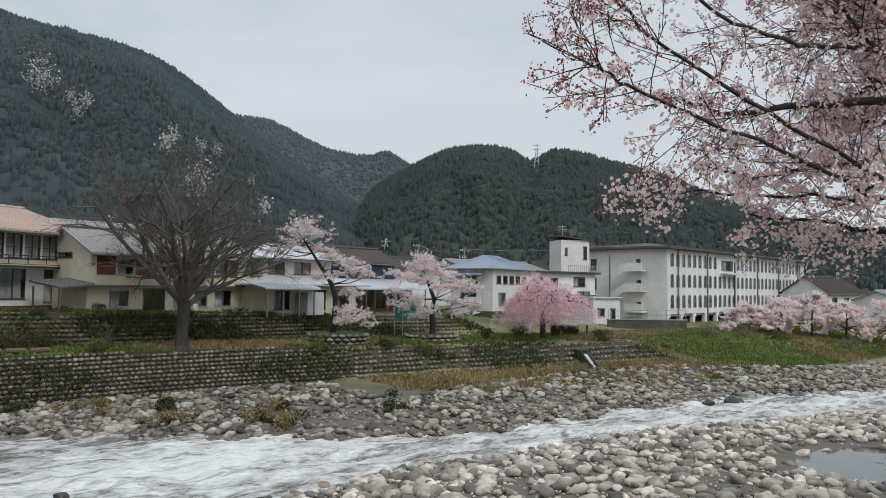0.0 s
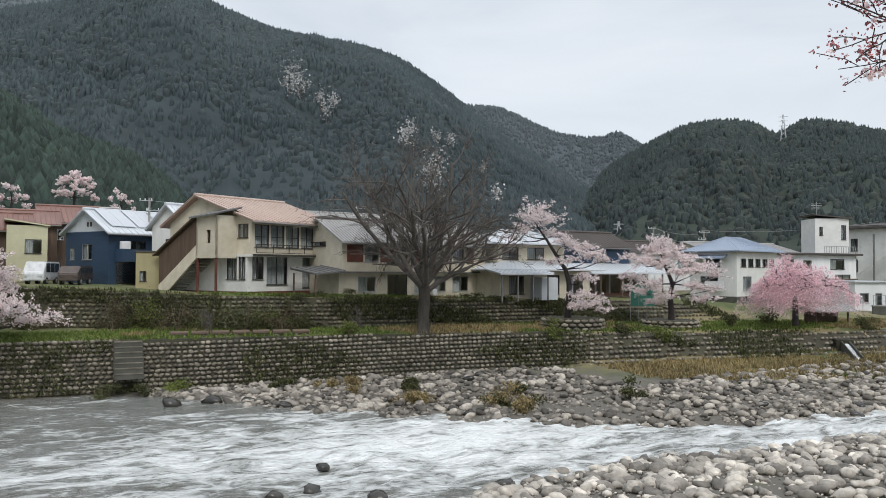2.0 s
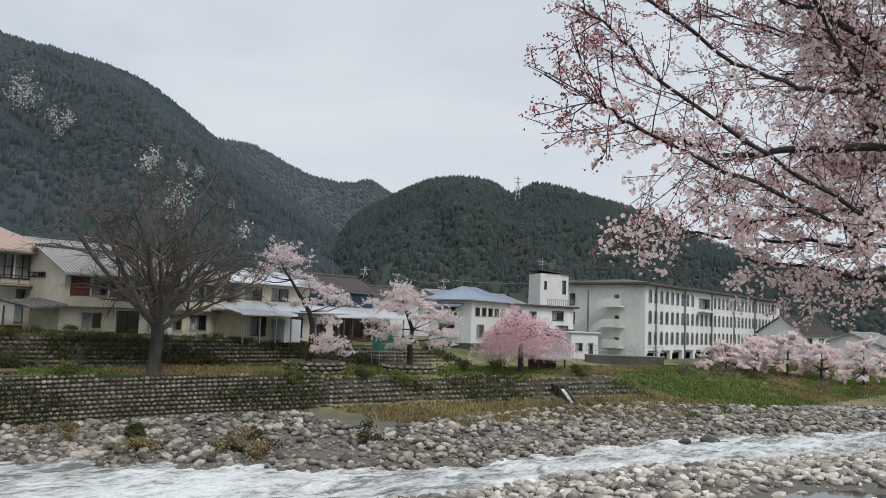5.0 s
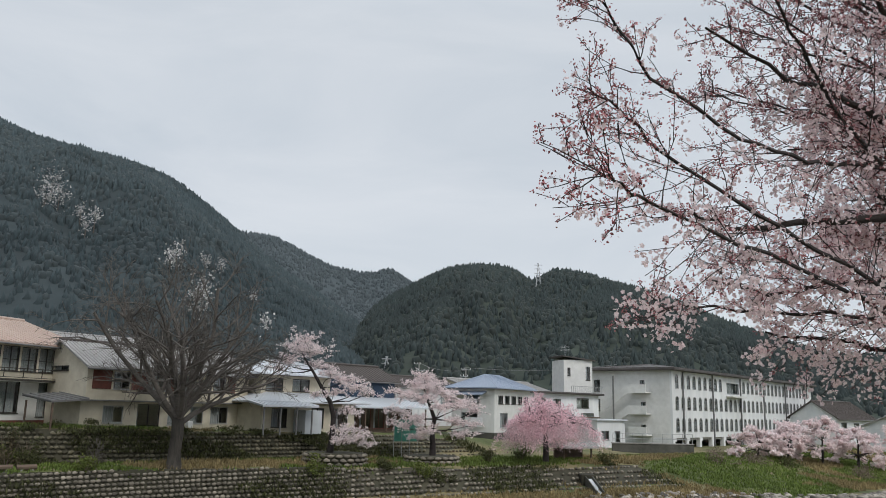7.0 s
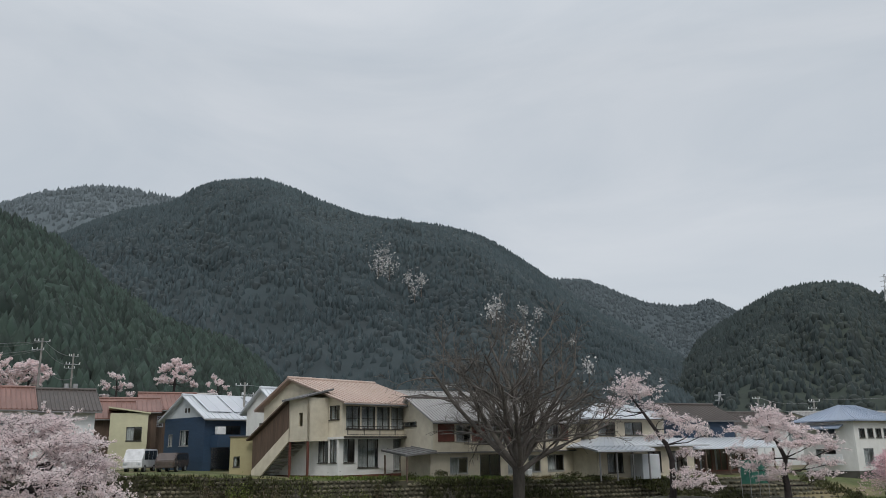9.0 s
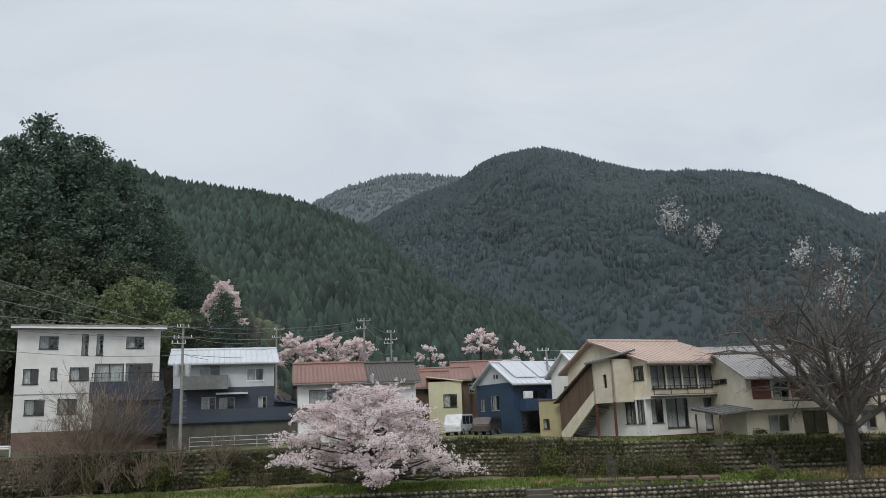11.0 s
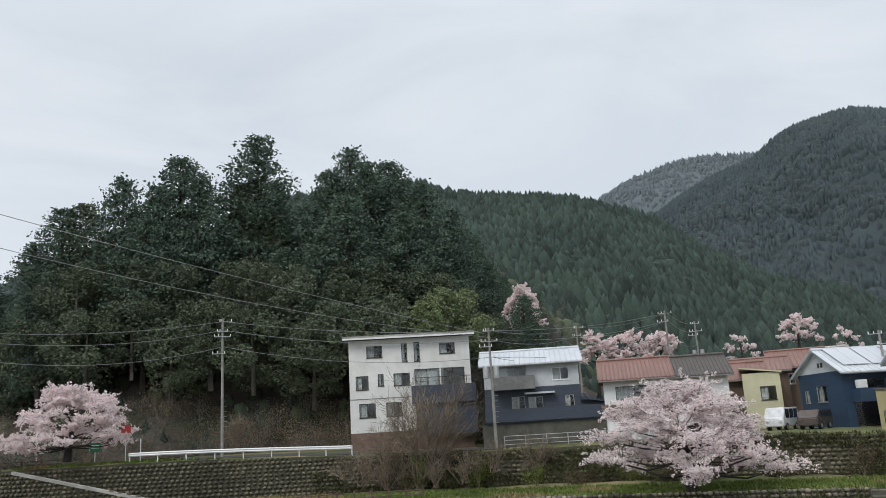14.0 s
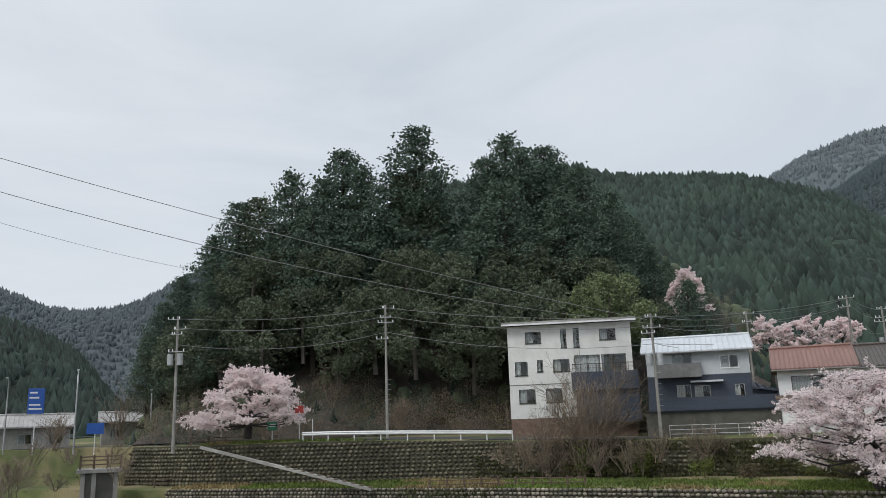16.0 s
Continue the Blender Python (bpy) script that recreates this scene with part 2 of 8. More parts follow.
def column(u):
    """The cross-section of the valley floor at u: (v, z) from the road bank on the near side to the village."""
    vc, vu, zu, vn, vf, bh = V_CREST(u), V_UPPER(u), Z_UPPER(u), V_NEAR(u), V_FAR(u), BAR_H(u)
    vb = vc - SLOPE_W(u)
    vf = min(vf, vb - 0.2)
    uw = 0.8 if u < 34 else min(6, 0.8 + (u - 34) * 0.25)
    out = [(-2600, 40), (-400, 25), (-60, 8), (-12, 5.9), (1.8, 5.9)]
    v1 = min(8.5, vn - 1.5)
    for k in (0.2, 0.4, 0.6, 0.8, 1.0):
        out.append((1.8 + (v1 - 1.8) * k, 5.9 + (0.5 - 5.9) * (k * k * (3 - 2 * k))))
    for k in range(1, 13):
        t = k / 12
        v = v1 + (vn - v1) * t
        dip = math.exp(-(((u - 36) / 5.0) ** 2 + ((v - 14.8) / 3.0) ** 2) ** 2)
        out.append((v, 0.5 + 0.15 * math.sin(3.1 * t) - 0.55 * t**4 - 0.5 * dip))
    for t in (0.12, 0.3, 0.5, 0.7, 0.88, 1.0):
        out.append((vn + (vf - vn) * t, -0.5 if t < 1 else -0.05))
    for k in range(1, 13):
        t = k / 12
        out.append((vf + (vb - vf) * t, -0.05 + (bh + 0.05) * (t ** 0.6)))
    # the earth stands behind the cobbled face
    steep = max(0.0, min(1.0, (33 - u) / 4))
    out.append((vc - SLOPE_W(u) * (0.5 - 0.36 * steep), bh + (3.15 - bh) * (0.48 - 0.25 * steep) - (0.35 if u < 62 else 0.0)))
    out.append((vc, 3.15))
    for t in (0.1, 0.35, 0.6, 0.85, 1.0):
        out.append((vc + (vu - uw - vc) * t, 3.2 + 0.15 * t))
    soft = max(0.0, min(1.0, (u - 40) / 12))
    out.append((vu - uw * (0.1 + 0.4 * soft), 3.35 + (zu - 3.35) * (0.2 + 0.25 * soft)))
    out += [(vu + 0.1, zu), (vu + 1.2, zu + 0.02), (vu + 10, zu + 0.1), (vu + 25, zu + 0.3), (vu + 45, zu + 1.5), (vu + 120, zu + 6), (vu + 600, 30), (vu + 2600, 60)]
    return out


def ground_z(u, v):
    c = column(u)
    for (v0, z0), (v1, z1) in zip(c, c[1:]):
        if v0 <= v <= v1:
            return z0 + (z1 - z0) * (v - v0) / max(1e-6, v1 - v0)
    return c[-1][1]


def gz(x, y):
    return ground_z(*xy_uv(x, y))


# ---- ground, river ----
def ground_material():
    m = mat("meadow_ground", (0.11, 0.13, 0.042), (0.065, 0.082, 0.027), scale=0.9, rough=0.95, bump=0.8, bump_dist=0.08, big=0.35)
    nt = m.node_tree
    N, L = nt.nodes.new, nt.links.new
    hs = next(n for n in nt.nodes if n.type == "HUE_SAT")
    geo, sep = N("ShaderNodeNewGeometry"), N("ShaderNodeSeparateXYZ")
    L(geo.outputs["Position"], sep.inputs[0])
    # river gravel below, dry grass in patches, fresh grass above
    n = N("ShaderNodeTexNoise")
    n.inputs["Scale"].default_value = 0.16
    n.inputs["Detail"].default_value = 8
    L(geo.outputs["Position"], n.inputs["Vector"])
    r = N("ShaderNodeMapRange")
    r.inputs["From Min"].default_value, r.inputs["From Max"].default_value = 0.45, 0.6
    L(n.outputs[0], r.inputs[0])
    mx = N("ShaderNodeMix")
    mx.data_type = "RGBA"
    L(r.outputs[0], mx.inputs[0])
    L(hs.outputs[0], mx.inputs[6])
    mx.inputs[7].default_value = (0.20, 0.168, 0.088, 1)
    n2 = N("ShaderNodeTexNoise")
    n2.inputs["Scale"].default_value = 1.3
    n2.inputs["Detail"].default_value = 8
    L(geo.outputs["Position"], n2.inputs["Vector"])
    zr = N("ShaderNodeMath")
    zr.operation = "MULTIPLY_ADD"
    L(n2.outputs[0], zr.inputs[0])
    zr.inputs[1].default_value = 0.9
    L(sep.outputs[2], zr.inputs[2])
    gr = N("ShaderNodeMapRange")
    gr.inputs["From Min"].default_value, gr.inputs["From Max"].default_value = 1.1, 1.4
    L(zr.outputs[0], gr.inputs[0])
    m2 = N("ShaderNodeMix")
    m2.data_type = "RGBA"
    L(gr.outputs[0], m2.inputs[0])
    m2.inputs[6].default_value = (0.125, 0.115, 0.098, 1)
    L(mx.outputs[2], m2.inputs[7])
    L(m2.outputs[2], nt.nodes["Principled BSDF"].inputs["Base Color"])
    return m


us = [-2600, -800, -300, -180] + list(np.arange(-140, 180, 1.5)) + [180, 260, 500, 1000, 2600]
verts, ncol = [], 0
for u in us:
    col = column(u)
    ncol = len(col)
    for i, (v, z) in enumerate(col):
        x, y = uv_xy(u, v)
        k = 0.12 if 5 < i < ncol - 4 else 0.0
        verts.append((x, y, z + k * noise.noise((x * 0.35, y * 0.35, 0.3)) + k * 0.5 * noise.noise((x * 1.3, y * 1.3, 7))))
faces = [(i * ncol + j, (i + 1) * ncol + j, (i + 1) * ncol + j + 1, i * ncol + j + 1) for i in range(len(us) - 1) for j in range(ncol - 1)]
M_GROUND = ground_material()
ground = tagged(link_mesh("ground", verts, faces, M_GROUND, smooth=True), "grassy valley floor with river banks and gravel bars", "ground", kind="structure")


def water_material():
    m = bpy.data.materials.new("river_water")
    m.use_nodes = True
    nt = m.node_tree
    N, L = nt.nodes.new, nt.links.new
    b = nt.nodes["Principled BSDF"]
    tc, mp = N("ShaderNodeTexCoord"), N("ShaderNodeMapping")
    L(tc.outputs["Object"], mp.inputs[0])
    mp.inputs["Scale"].default_value = (0.5, 1.15, 1.0)
    n1, n2, n3 = (N("ShaderNodeTexNoise") for _ in range(3))
    for n, s, d, dist in ((n1, 0.55, 9, 1.4), (n2, 3.2, 8, 1.0), (n3, 9.0, 5, 0.4)):
        n.inputs["Scale"].default_value, n.inputs["Detail"].default_value, n.inputs["Distortion"].default_value = s, d, dist
        L(mp.outputs[0], n.inputs["Vector"])
    # foam gathers where the rapids are: a vertex attribute holds the turbulence
    at = N("ShaderNodeAttribute")
    at.attribute_name = "rapids"
    a = N("ShaderNodeMath")
    a.operation = "MULTIPLY_ADD"
    L(n2.outputs[0], a.inputs[0])
    a.inputs[1].default_value = 0.62
    L(n1.outputs[0], a.inputs[2])
    s = N("ShaderNodeMath")
    s.operation = "MULTIPLY_ADD"
    L(at.outputs["Fac"], s.inputs[0])
    s.inputs[1].default_value = 0.42
    L(a.outputs[0], s.inputs[2])
    r = N("ShaderNodeMapRange")
    r.interpolation_type = "SMOOTHSTEP"
    r.inputs["From Min"].default_value, r.inputs["From Max"].default_value = 0.86, 1.30
    L(s.outputs[0], r.inputs[0])
    mx = N("ShaderNodeMix")
    mx.data_type = "RGBA"
    L(r.outputs[0], mx.inputs[0])
    mx.inputs[6].default_value, mx.inputs[7].default_value = (0.175, 0.18, 0.165, 1), (0.80, 0.82, 0.82, 1)
    L(mx.outputs[2], b.inputs["Base Color"])
    ro = N("ShaderNodeMapRange")
    ro.inputs["To Min"].default_value, ro.inputs["To Max"].default_value = 0.12, 0.65
    L(r.outputs[0], ro.inputs[0])
    L(ro.outputs[0], b.inputs["Roughness"])
    bp = N("ShaderNodeBump")
    bp.inputs["Strength"].default_value, bp.inputs["Distance"].default_value = 1.0, 0.3
    ah = N("ShaderNodeMath")
    ah.operation = "MULTIPLY_ADD"
    L(n3.outputs[0], ah.inputs[0])
    ah.inputs[1].default_value = 0.4
    L(a.outputs[0], ah.inputs[2])
    L(ah.outputs[0], bp.inputs["Height"])
    L(bp.outputs[0], b.inputs["Normal"])
    b.inputs["IOR"].default_value = 1.33
    return m


def rapids(u, v):
    k = max(0.0, 1 - abs(u - 14) / 26) * max(0, 1 - abs(v - 33) / 13)
    if u > 18:
        k = max(k, 0.62 - abs(u - 40) * 0.004)
    return min(1.0, 0.12 + k)


wus, wvs = np.arange(-110, 130, 0.6), np.arange(6, 54, 0.5)
wv, wr = [], []
for u in wus:
    for v in wvs:
        k = rapids(u, v)
        h = (0.06 + 0.24 * k) * noise.fractal((u * 0.42, v * 0.9, 1.7), 0.8, 2.1, 4)
        wv.append((u, v, h))
        wr.append(k)
nv = len(wvs)
wf = [(i * nv + j, (i + 1) * nv + j, (i + 1) * nv + j + 1, i * nv + j + 1) for i in range(len(wus) - 1) for j in range(nv - 1)]
river = tagged(link_mesh("water", wv, wf, water_material(), smooth=True), "shallow turquoise mountain river with white rapids", "river", kind="structure")
river.matrix_world = pose(0, 0, 0, 0, 0, 40)
attr = river.data.attributes.new("rapids", "FLOAT", "POINT")
attr.data.foreach_set("value", wr)


# ---- wooded mountains ----
M_FOREST = mat("cedar_forest", (0.038, 0.061, 0.047), (0.018, 0.033, 0.027), scale=0.03, rough=0.95, bump=0, island=0.45, big=0.45)
# cedar green paled and blued: distance haze is mixed into the base colour
M_FOREST_FAR = mat("hazed_far_cedar_forest", (0.082, 0.102, 0.112), (0.060, 0.078, 0.087), scale=0.012, rough=0.95, bump=0, island=0.18, big=0.2)
# the shoulder's haze is put into this pale blue-grey, for trees and floor alike
M_FOREST_HAZE = mat("hazed_shoulder_forest", (0.120, 0.146, 0.160), (0.098, 0.121, 0.133), scale=0.008, rough=0.95, bump=0, island=0.16, big=0.2)
# big mountain: stands vary in tone, the overall blue-grey tint is painted-in haze
M_FOREST_MID = mat("haze_tinted_mountain_forest", (0.060, 0.084, 0.092), (0.028, 0.044, 0.050), scale=0.007, rough=0.95, bump=0, island=0.18, big=0.3)
M_WOOD_MID = mat("haze_tinted_bare_woodland", (0.068, 0.087, 0.091), (0.037, 0.051, 0.056), scale=0.007, rough=0.95, bump=0, island=0.18, big=0.3)
M_BROADLEAF = mat("broadleaf_canopy", (0.085, 0.105, 0.06), (0.055, 0.07, 0.045), scale=0.4, rough=0.95, bump=0, island=0.5, big=0.3)
M_SOIL = mat("forest_floor", (0.032, 0.046, 0.032), (0.022, 0.032, 0.024), scale=0.2, rough=0.95)
M_BLOSSOM_HILL = mat("hill_magnolia_blossom", (0.62, 0.6, 0.58), (0.45, 0.44, 0.44), scale=0.5, rough=0.9, bump=0, island=0.3)


M_FOREST_R = mat("valley_cedar_forest", (0.039, 0.055, 0.053), (0.020, 0.031, 0.032), scale=0.008, rough=0.95, bump=0, island=0.2, big=0.4)
M_FOREST_R2 = mat("bare_valley_woodland", (0.048, 0.061, 0.055), (0.028, 0.038, 0.036), scale=0.008, rough=0.95, bump=0, island=0.2, big=0.3)
M_SOIL_BR = mat("leaf_littered_slope", (0.09, 0.074, 0.06), (0.055, 0.048, 0.04), scale=0.8, rough=0.95, bump=0.8, bump_dist=0.1)
# floor under the big mountain's trees, with the same haze tint
M_SOIL_MID = mat("haze_tinted_forest_floor", (0.036, 0.052, 0.057), (0.025, 0.037, 0.041), scale=0.1, rough=0.95)


def tuft(kind, rng):
    """A small tree of few faces: a ragged conifer, a far one of still fewer faces, or a lumpy round crown."""
    n, rings = {"cone": (6, ((-0.8, 0.26), (0.08, 0.31), (0.42, 0.24), (0.74, 0.12))),
                "spire": (5, ((-0.75, 0.26), (0.0, 0.30), (0.42, 0.21))),
                "round": (6, ((-0.8, 0.36), (0.3, 0.47), (0.66, 0.36)))}[kind]
    vs, fs = [], []
    for z, r in rings:
        for k in range(n):
            a = 2 * math.pi * (k + rng.uniform(-0.35, 0.35)) / n
            rr = r * rng.uniform(0.62, 1.35)
            vs.append((rr * math.cos(a), rr * math.sin(a), z + rng.uniform(-0.09, 0.09)))
    vs.append((rng.uniform(-0.06, 0.06), rng.uniform(-0.06, 0.06), 0.88 if kind == "round" else 1.0))
    for q in range(len(rings) - 1):
        fs += [(n * q + k, n * q + (k + 1) % n, n * q + n + (k + 1) % n, n * q + n + k) for k in range(n)]
    fs += [(n * (len(rings) - 1) + k, n * (len(rings) - 1) + (k + 1) % n, len(vs) - 1) for k in range(n)]
    return np.array(vs), fs


def scatter(name, places, shapes, material, label, category, parent=None, seed=1):
    """One object of many tufts. places: x, y, z, height, width, shape number."""
    rng = np.random.default_rng(seed)
    V, F, n = [], [], 0
    for x, y, z, h, w, k in places:
        vs, fs = shapes[int(k)]
        a = rng.uniform(0, 6.28)
        c, s = math.cos(a) * w, math.sin(a) * w
        V.append(np.stack([x + vs[:, 0] * c - vs[:, 1] * s, y + vs[:, 0] * s + vs[:, 1] * c, z + vs[:, 2] * h], 1))
        F += [tuple(i + n for i in f) for f in fs]
        n += len(vs)
    ob = link_mesh(name, np.concatenate(V), F, material, parent, smooth=True)
    return tagged(ob, label, category, kind="stuff")


rs = random.Random(5)
CONES = [tuft("cone", rs) for _ in range(6)]
SPIRES = [tuft("spire", rs) for _ in range(6)]
ROUNDS = [tuft("round", rs) for _ in range(5)]


def mountain(name, label, ridge, r0, r1, z0, tree, count, seed, far=False, rough=1.0, back=1.35, round_share=0.25, wood=None, wood2=None, soil=None, shapes=None, spur=1.0):
    """A wooded ridge. ridge: (bearing, elevation of its treetops); r0, r1: distance of its foot and its crest."""
    top = curve1(ridge)
    a0, a1 = ridge[0][0], ridge[-1][0]

    def height(a, k):
        """k: 0 at the foot, 1 at the crest, beyond 1 behind it."""
        zt = EYE_Z + r1 * math.tan(radians(top(a))) - tree * 0.62
        x, y = P(a, r0 + (r1 - r0) * k)
        s = 0.03 * 500 / r1
        sp = noise.fractal((x * s * 0.35, y * s * 0.35, seed), 0.9, 2.0, 4)
        prof = k if k <= 1 else 1 - (k - 1) * 0.9
        # spurs and gullies run down the slope
        bend = 1.6 * noise.noise((x * s * 0.12, y * s * 0.12, seed + 5.0))
        r_a = 1 - 2.6 * abs(noise.noise((a * 0.11 * spur + bend, k * 0.9, seed * 1.7)))
        r_b = 1 - 2.6 * abs(noise.noise((a * 0.31 * spur - bend * 1.3, k * 1.9, seed * 2.3)))
        z = z0 + (zt - z0) * (prof + (0.34 * (sp - 0.25) + 0.40 * (r_a - 0.35) + 0.16 * (r_b - 0.35)) * rough * k * max(0, 1 - k) ** 1.2)
        return z

    na, nk = int((a1 - a0) * 2.6) + 8, 44
    V = []
    for i in range(na + 1):
        a = a0 + (a1 - a0) * i / na
        for j in range(nk + 1):
            k = back * j / nk
            x, y = P(a, r0 + (r1 - r0) * k)
            V.append((x, y, height(a, k)))
    F = [(i * (nk + 1) + j, i * (nk + 1) + j + 1, (i + 1) * (nk + 1) + j + 1, (i + 1) * (nk + 1) + j) for i in range(na) for j in range(nk)]
    # far ridges get floor and trees with the haze already in their colour
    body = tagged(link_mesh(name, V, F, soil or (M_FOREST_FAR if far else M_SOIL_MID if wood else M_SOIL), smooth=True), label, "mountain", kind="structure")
    rng = random.Random(seed)
    cones, rounds = [], []
    for i in range(count):
        a = rng.uniform(a0, a1)
        k = 1.06 * rng.random() ** 0.62 if i % 7 else rng.uniform(0.97, 1.04)
        x, y = P(a, r0 + (r1 - r0) * k)
        patch = noise.noise((x * 0.012, y * 0.012, seed + 3.0))
        h = tree * rng.uniform(0.7, 1.15) * (0.5 + 0.5 * min(k, 1.0))
        if rng.random() < round_share + patch * 0.7:
            rounds.append((x, y, height(a, k) - 0.2 * h, h * 0.8, h * rng.uniform(0.7, 1.05), rng.randrange(5)))
        else:
            cones.append((x, y, height(a, k) - 0.2 * h, h, h * rng.uniform(0.75, 1.2), rng.randrange(6)))
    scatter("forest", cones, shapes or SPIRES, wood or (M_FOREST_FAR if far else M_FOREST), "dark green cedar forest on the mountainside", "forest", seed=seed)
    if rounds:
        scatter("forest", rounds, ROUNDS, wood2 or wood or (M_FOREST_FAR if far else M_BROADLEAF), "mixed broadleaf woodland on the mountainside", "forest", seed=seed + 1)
    return height


mountain("rear_mountain", "hazy wooded shoulder behind the main peak",
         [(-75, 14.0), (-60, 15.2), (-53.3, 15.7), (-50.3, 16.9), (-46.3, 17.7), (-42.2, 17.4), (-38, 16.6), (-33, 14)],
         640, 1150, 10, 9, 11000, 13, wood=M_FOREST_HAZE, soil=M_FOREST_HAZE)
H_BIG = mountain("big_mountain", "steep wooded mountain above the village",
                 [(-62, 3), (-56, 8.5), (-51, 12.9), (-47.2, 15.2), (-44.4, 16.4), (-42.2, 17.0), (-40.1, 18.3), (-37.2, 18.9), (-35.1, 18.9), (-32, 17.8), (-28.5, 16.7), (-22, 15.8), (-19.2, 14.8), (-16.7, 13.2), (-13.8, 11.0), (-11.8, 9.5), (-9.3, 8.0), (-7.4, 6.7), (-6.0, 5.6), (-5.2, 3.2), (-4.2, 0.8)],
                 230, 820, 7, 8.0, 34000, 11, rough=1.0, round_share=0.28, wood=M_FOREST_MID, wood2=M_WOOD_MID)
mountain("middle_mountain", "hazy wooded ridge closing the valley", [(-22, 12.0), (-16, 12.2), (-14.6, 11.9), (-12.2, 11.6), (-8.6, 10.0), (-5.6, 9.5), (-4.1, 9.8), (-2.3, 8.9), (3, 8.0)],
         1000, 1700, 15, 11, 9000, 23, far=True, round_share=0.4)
mountain("right_mountain", "wooded mountain behind the white school building",
         [(-9, 4.0), (-6.2, 5.6), (-5, 7.2), (-2.3, 8.8), (0.2, 10.0), (3, 10.3), (4.8, 10.0), (6.1, 9.3), (8.1, 10.0), (11.8, 9.2), (15.6, 8.0), (19, 6.5), (23.5, 4.8), (27, 4.0), (33, 5.0), (40, 6.5), (48, 7)],
         240, 740, 6, 8, 22000, 37, round_share=0.3, wood=M_FOREST_R, wood2=M_FOREST_R2, soil=M_SOIL, spur=1.3)
mountain("wooded_hill", "low cedar-covered hill behind the houses",
         [(-76, 17.0), (-71, 17.6), (-66.4, 17.9), (-62.7, 16.9), (-58.5, 16.5), (-54.4, 15.8), (-49.8, 14.2), (-48.1, 13.2), (-45.6, 11.1), (-44.2, 10.4), (-41.8, 8.9), (-37.7, 7.6), (-35.2, 5.9), (-33.5, 4), (-31, 2.0)],
         105, 290, 8, 8.5, 11000, 41, rough=0.45, round_share=0.12, wood2=M_FOREST, shapes=CONES)
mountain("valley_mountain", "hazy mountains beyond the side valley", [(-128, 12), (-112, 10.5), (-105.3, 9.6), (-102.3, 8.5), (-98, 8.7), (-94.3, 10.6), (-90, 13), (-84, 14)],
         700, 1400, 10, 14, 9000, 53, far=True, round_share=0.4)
mountain("valley_spur", "wooded spur in the side valley", [(-130, 10.5), (-115, 9.2), (-107, 8.2), (-105, 7.7), (-100.8, 5.7), (-98.3, 2.8), (-96, 0.6)],
         150, 420, 8, 9.5, 6000, 59, round_share=0.15, wood2=M_FOREST)


# ---- buildings ----
def holed_wall(w, h, holes, t=0.16):
    """A wall in the xz plane from (0, 0) to (w, h), its face at y = 0 and its back at y = t, with openings (x0, z0, x1, z1)."""
    xs = sorted({0, w, *(v for o in holes for v in (o[0], o[2]))})
    zs = sorted({0, h, *(v for o in holes for v in (o[1], o[3]))})
    nx, nz = len(xs) - 1, len(zs) - 1
    solid = {}
    for i in range(nx):
        for j in range(nz):
            cx, cz = (xs[i] + xs[i + 1]) / 2, (zs[j] + zs[j + 1]) / 2
            solid[i, j] = not any(o[0] < cx < o[2] and o[1] < cz < o[3] for o in holes)
    bm = bmesh.new()
    seen = {}

    def v(x, y, z):
        if (x, y, z) not in seen:
            seen[x, y, z] = bm.verts.new((x, y, z))
        return seen[x, y, z]
    for (i, j), s in solid.items():
        if not s:
            continue
        a, b, c, d = xs[i], xs[i + 1], zs[j], zs[j + 1]
        bm.faces.new((v(a, 0, c), v(b, 0, c), v(b, 0, d), v(a, 0, d)))
        bm.faces.new((v(a, t, c), v(a, t, d), v(b, t, d), v(b, t, c)))
        for di, dj, q in ((-1, 0, (v(a, 0, c), v(a, 0, d), v(a, t, d), v(a, t, c))), (1, 0, (v(b, 0, c), v(b, t, c), v(b, t, d), v(b, 0, d))),
                          (0, -1, (v(a, 0, c), v(a, t, c), v(b, t, c), v(b, 0, c))), (0, 1, (v(a, 0, d), v(b, 0, d), v(b, t, d), v(a, t, d)))):
            if not solid.get((i + di, j + dj), False):
                bm.faces.new(q)
    return bm


def window(parent, m, x0, z0, x1, z1, frame_m=None, sashes=2, curtain=0.5, rail=False, arch=False, sill=True):
    """A window in a wall's plane m: frame with mullions, a pane, a sill, and a curtain behind the pane."""
    fm = frame_m or M_FRAME
    w, h, t = x1 - x0, z1 - z0, 0.05
    lights = []
    for k in range(sashes):
        a, b = w * k / sashes + (t if k == 0 else t * 0.6), w * (k + 1) / sashes - (t if k == sashes - 1 else t * 0.6)
        lights += [(a, t, b, h * 0.45), (a, h * 0.45 + 0.04, b, h - t)] if rail else [(a, t, b, h - t)]
    bm = holed_wall(w, h, lights, 0.07)
    bmesh.ops.translate(bm, verts=bm.verts, vec=(0, 0.03, 0))
    f = part("window", bm, fm, parent)
    f.matrix_local = m @ Matrix.Translation((x0, 0, z0))
    g = part("pane", boxes((t, 0.06, t, w - t, 0.068, h - t)), M_GLASS, f)
    g.visible_shadow = False
    if curtain:
        part("curtain", boxes((t, 0.2, t, w * curtain, 0.215, h - t)), M_CURTAIN, f, "pale drawn curtain")
    if sill:
        part("sill", boxes((-0.05, -0.06, -0.06, w + 0.05, 0.03, -0.004)), fm, f)
    return f


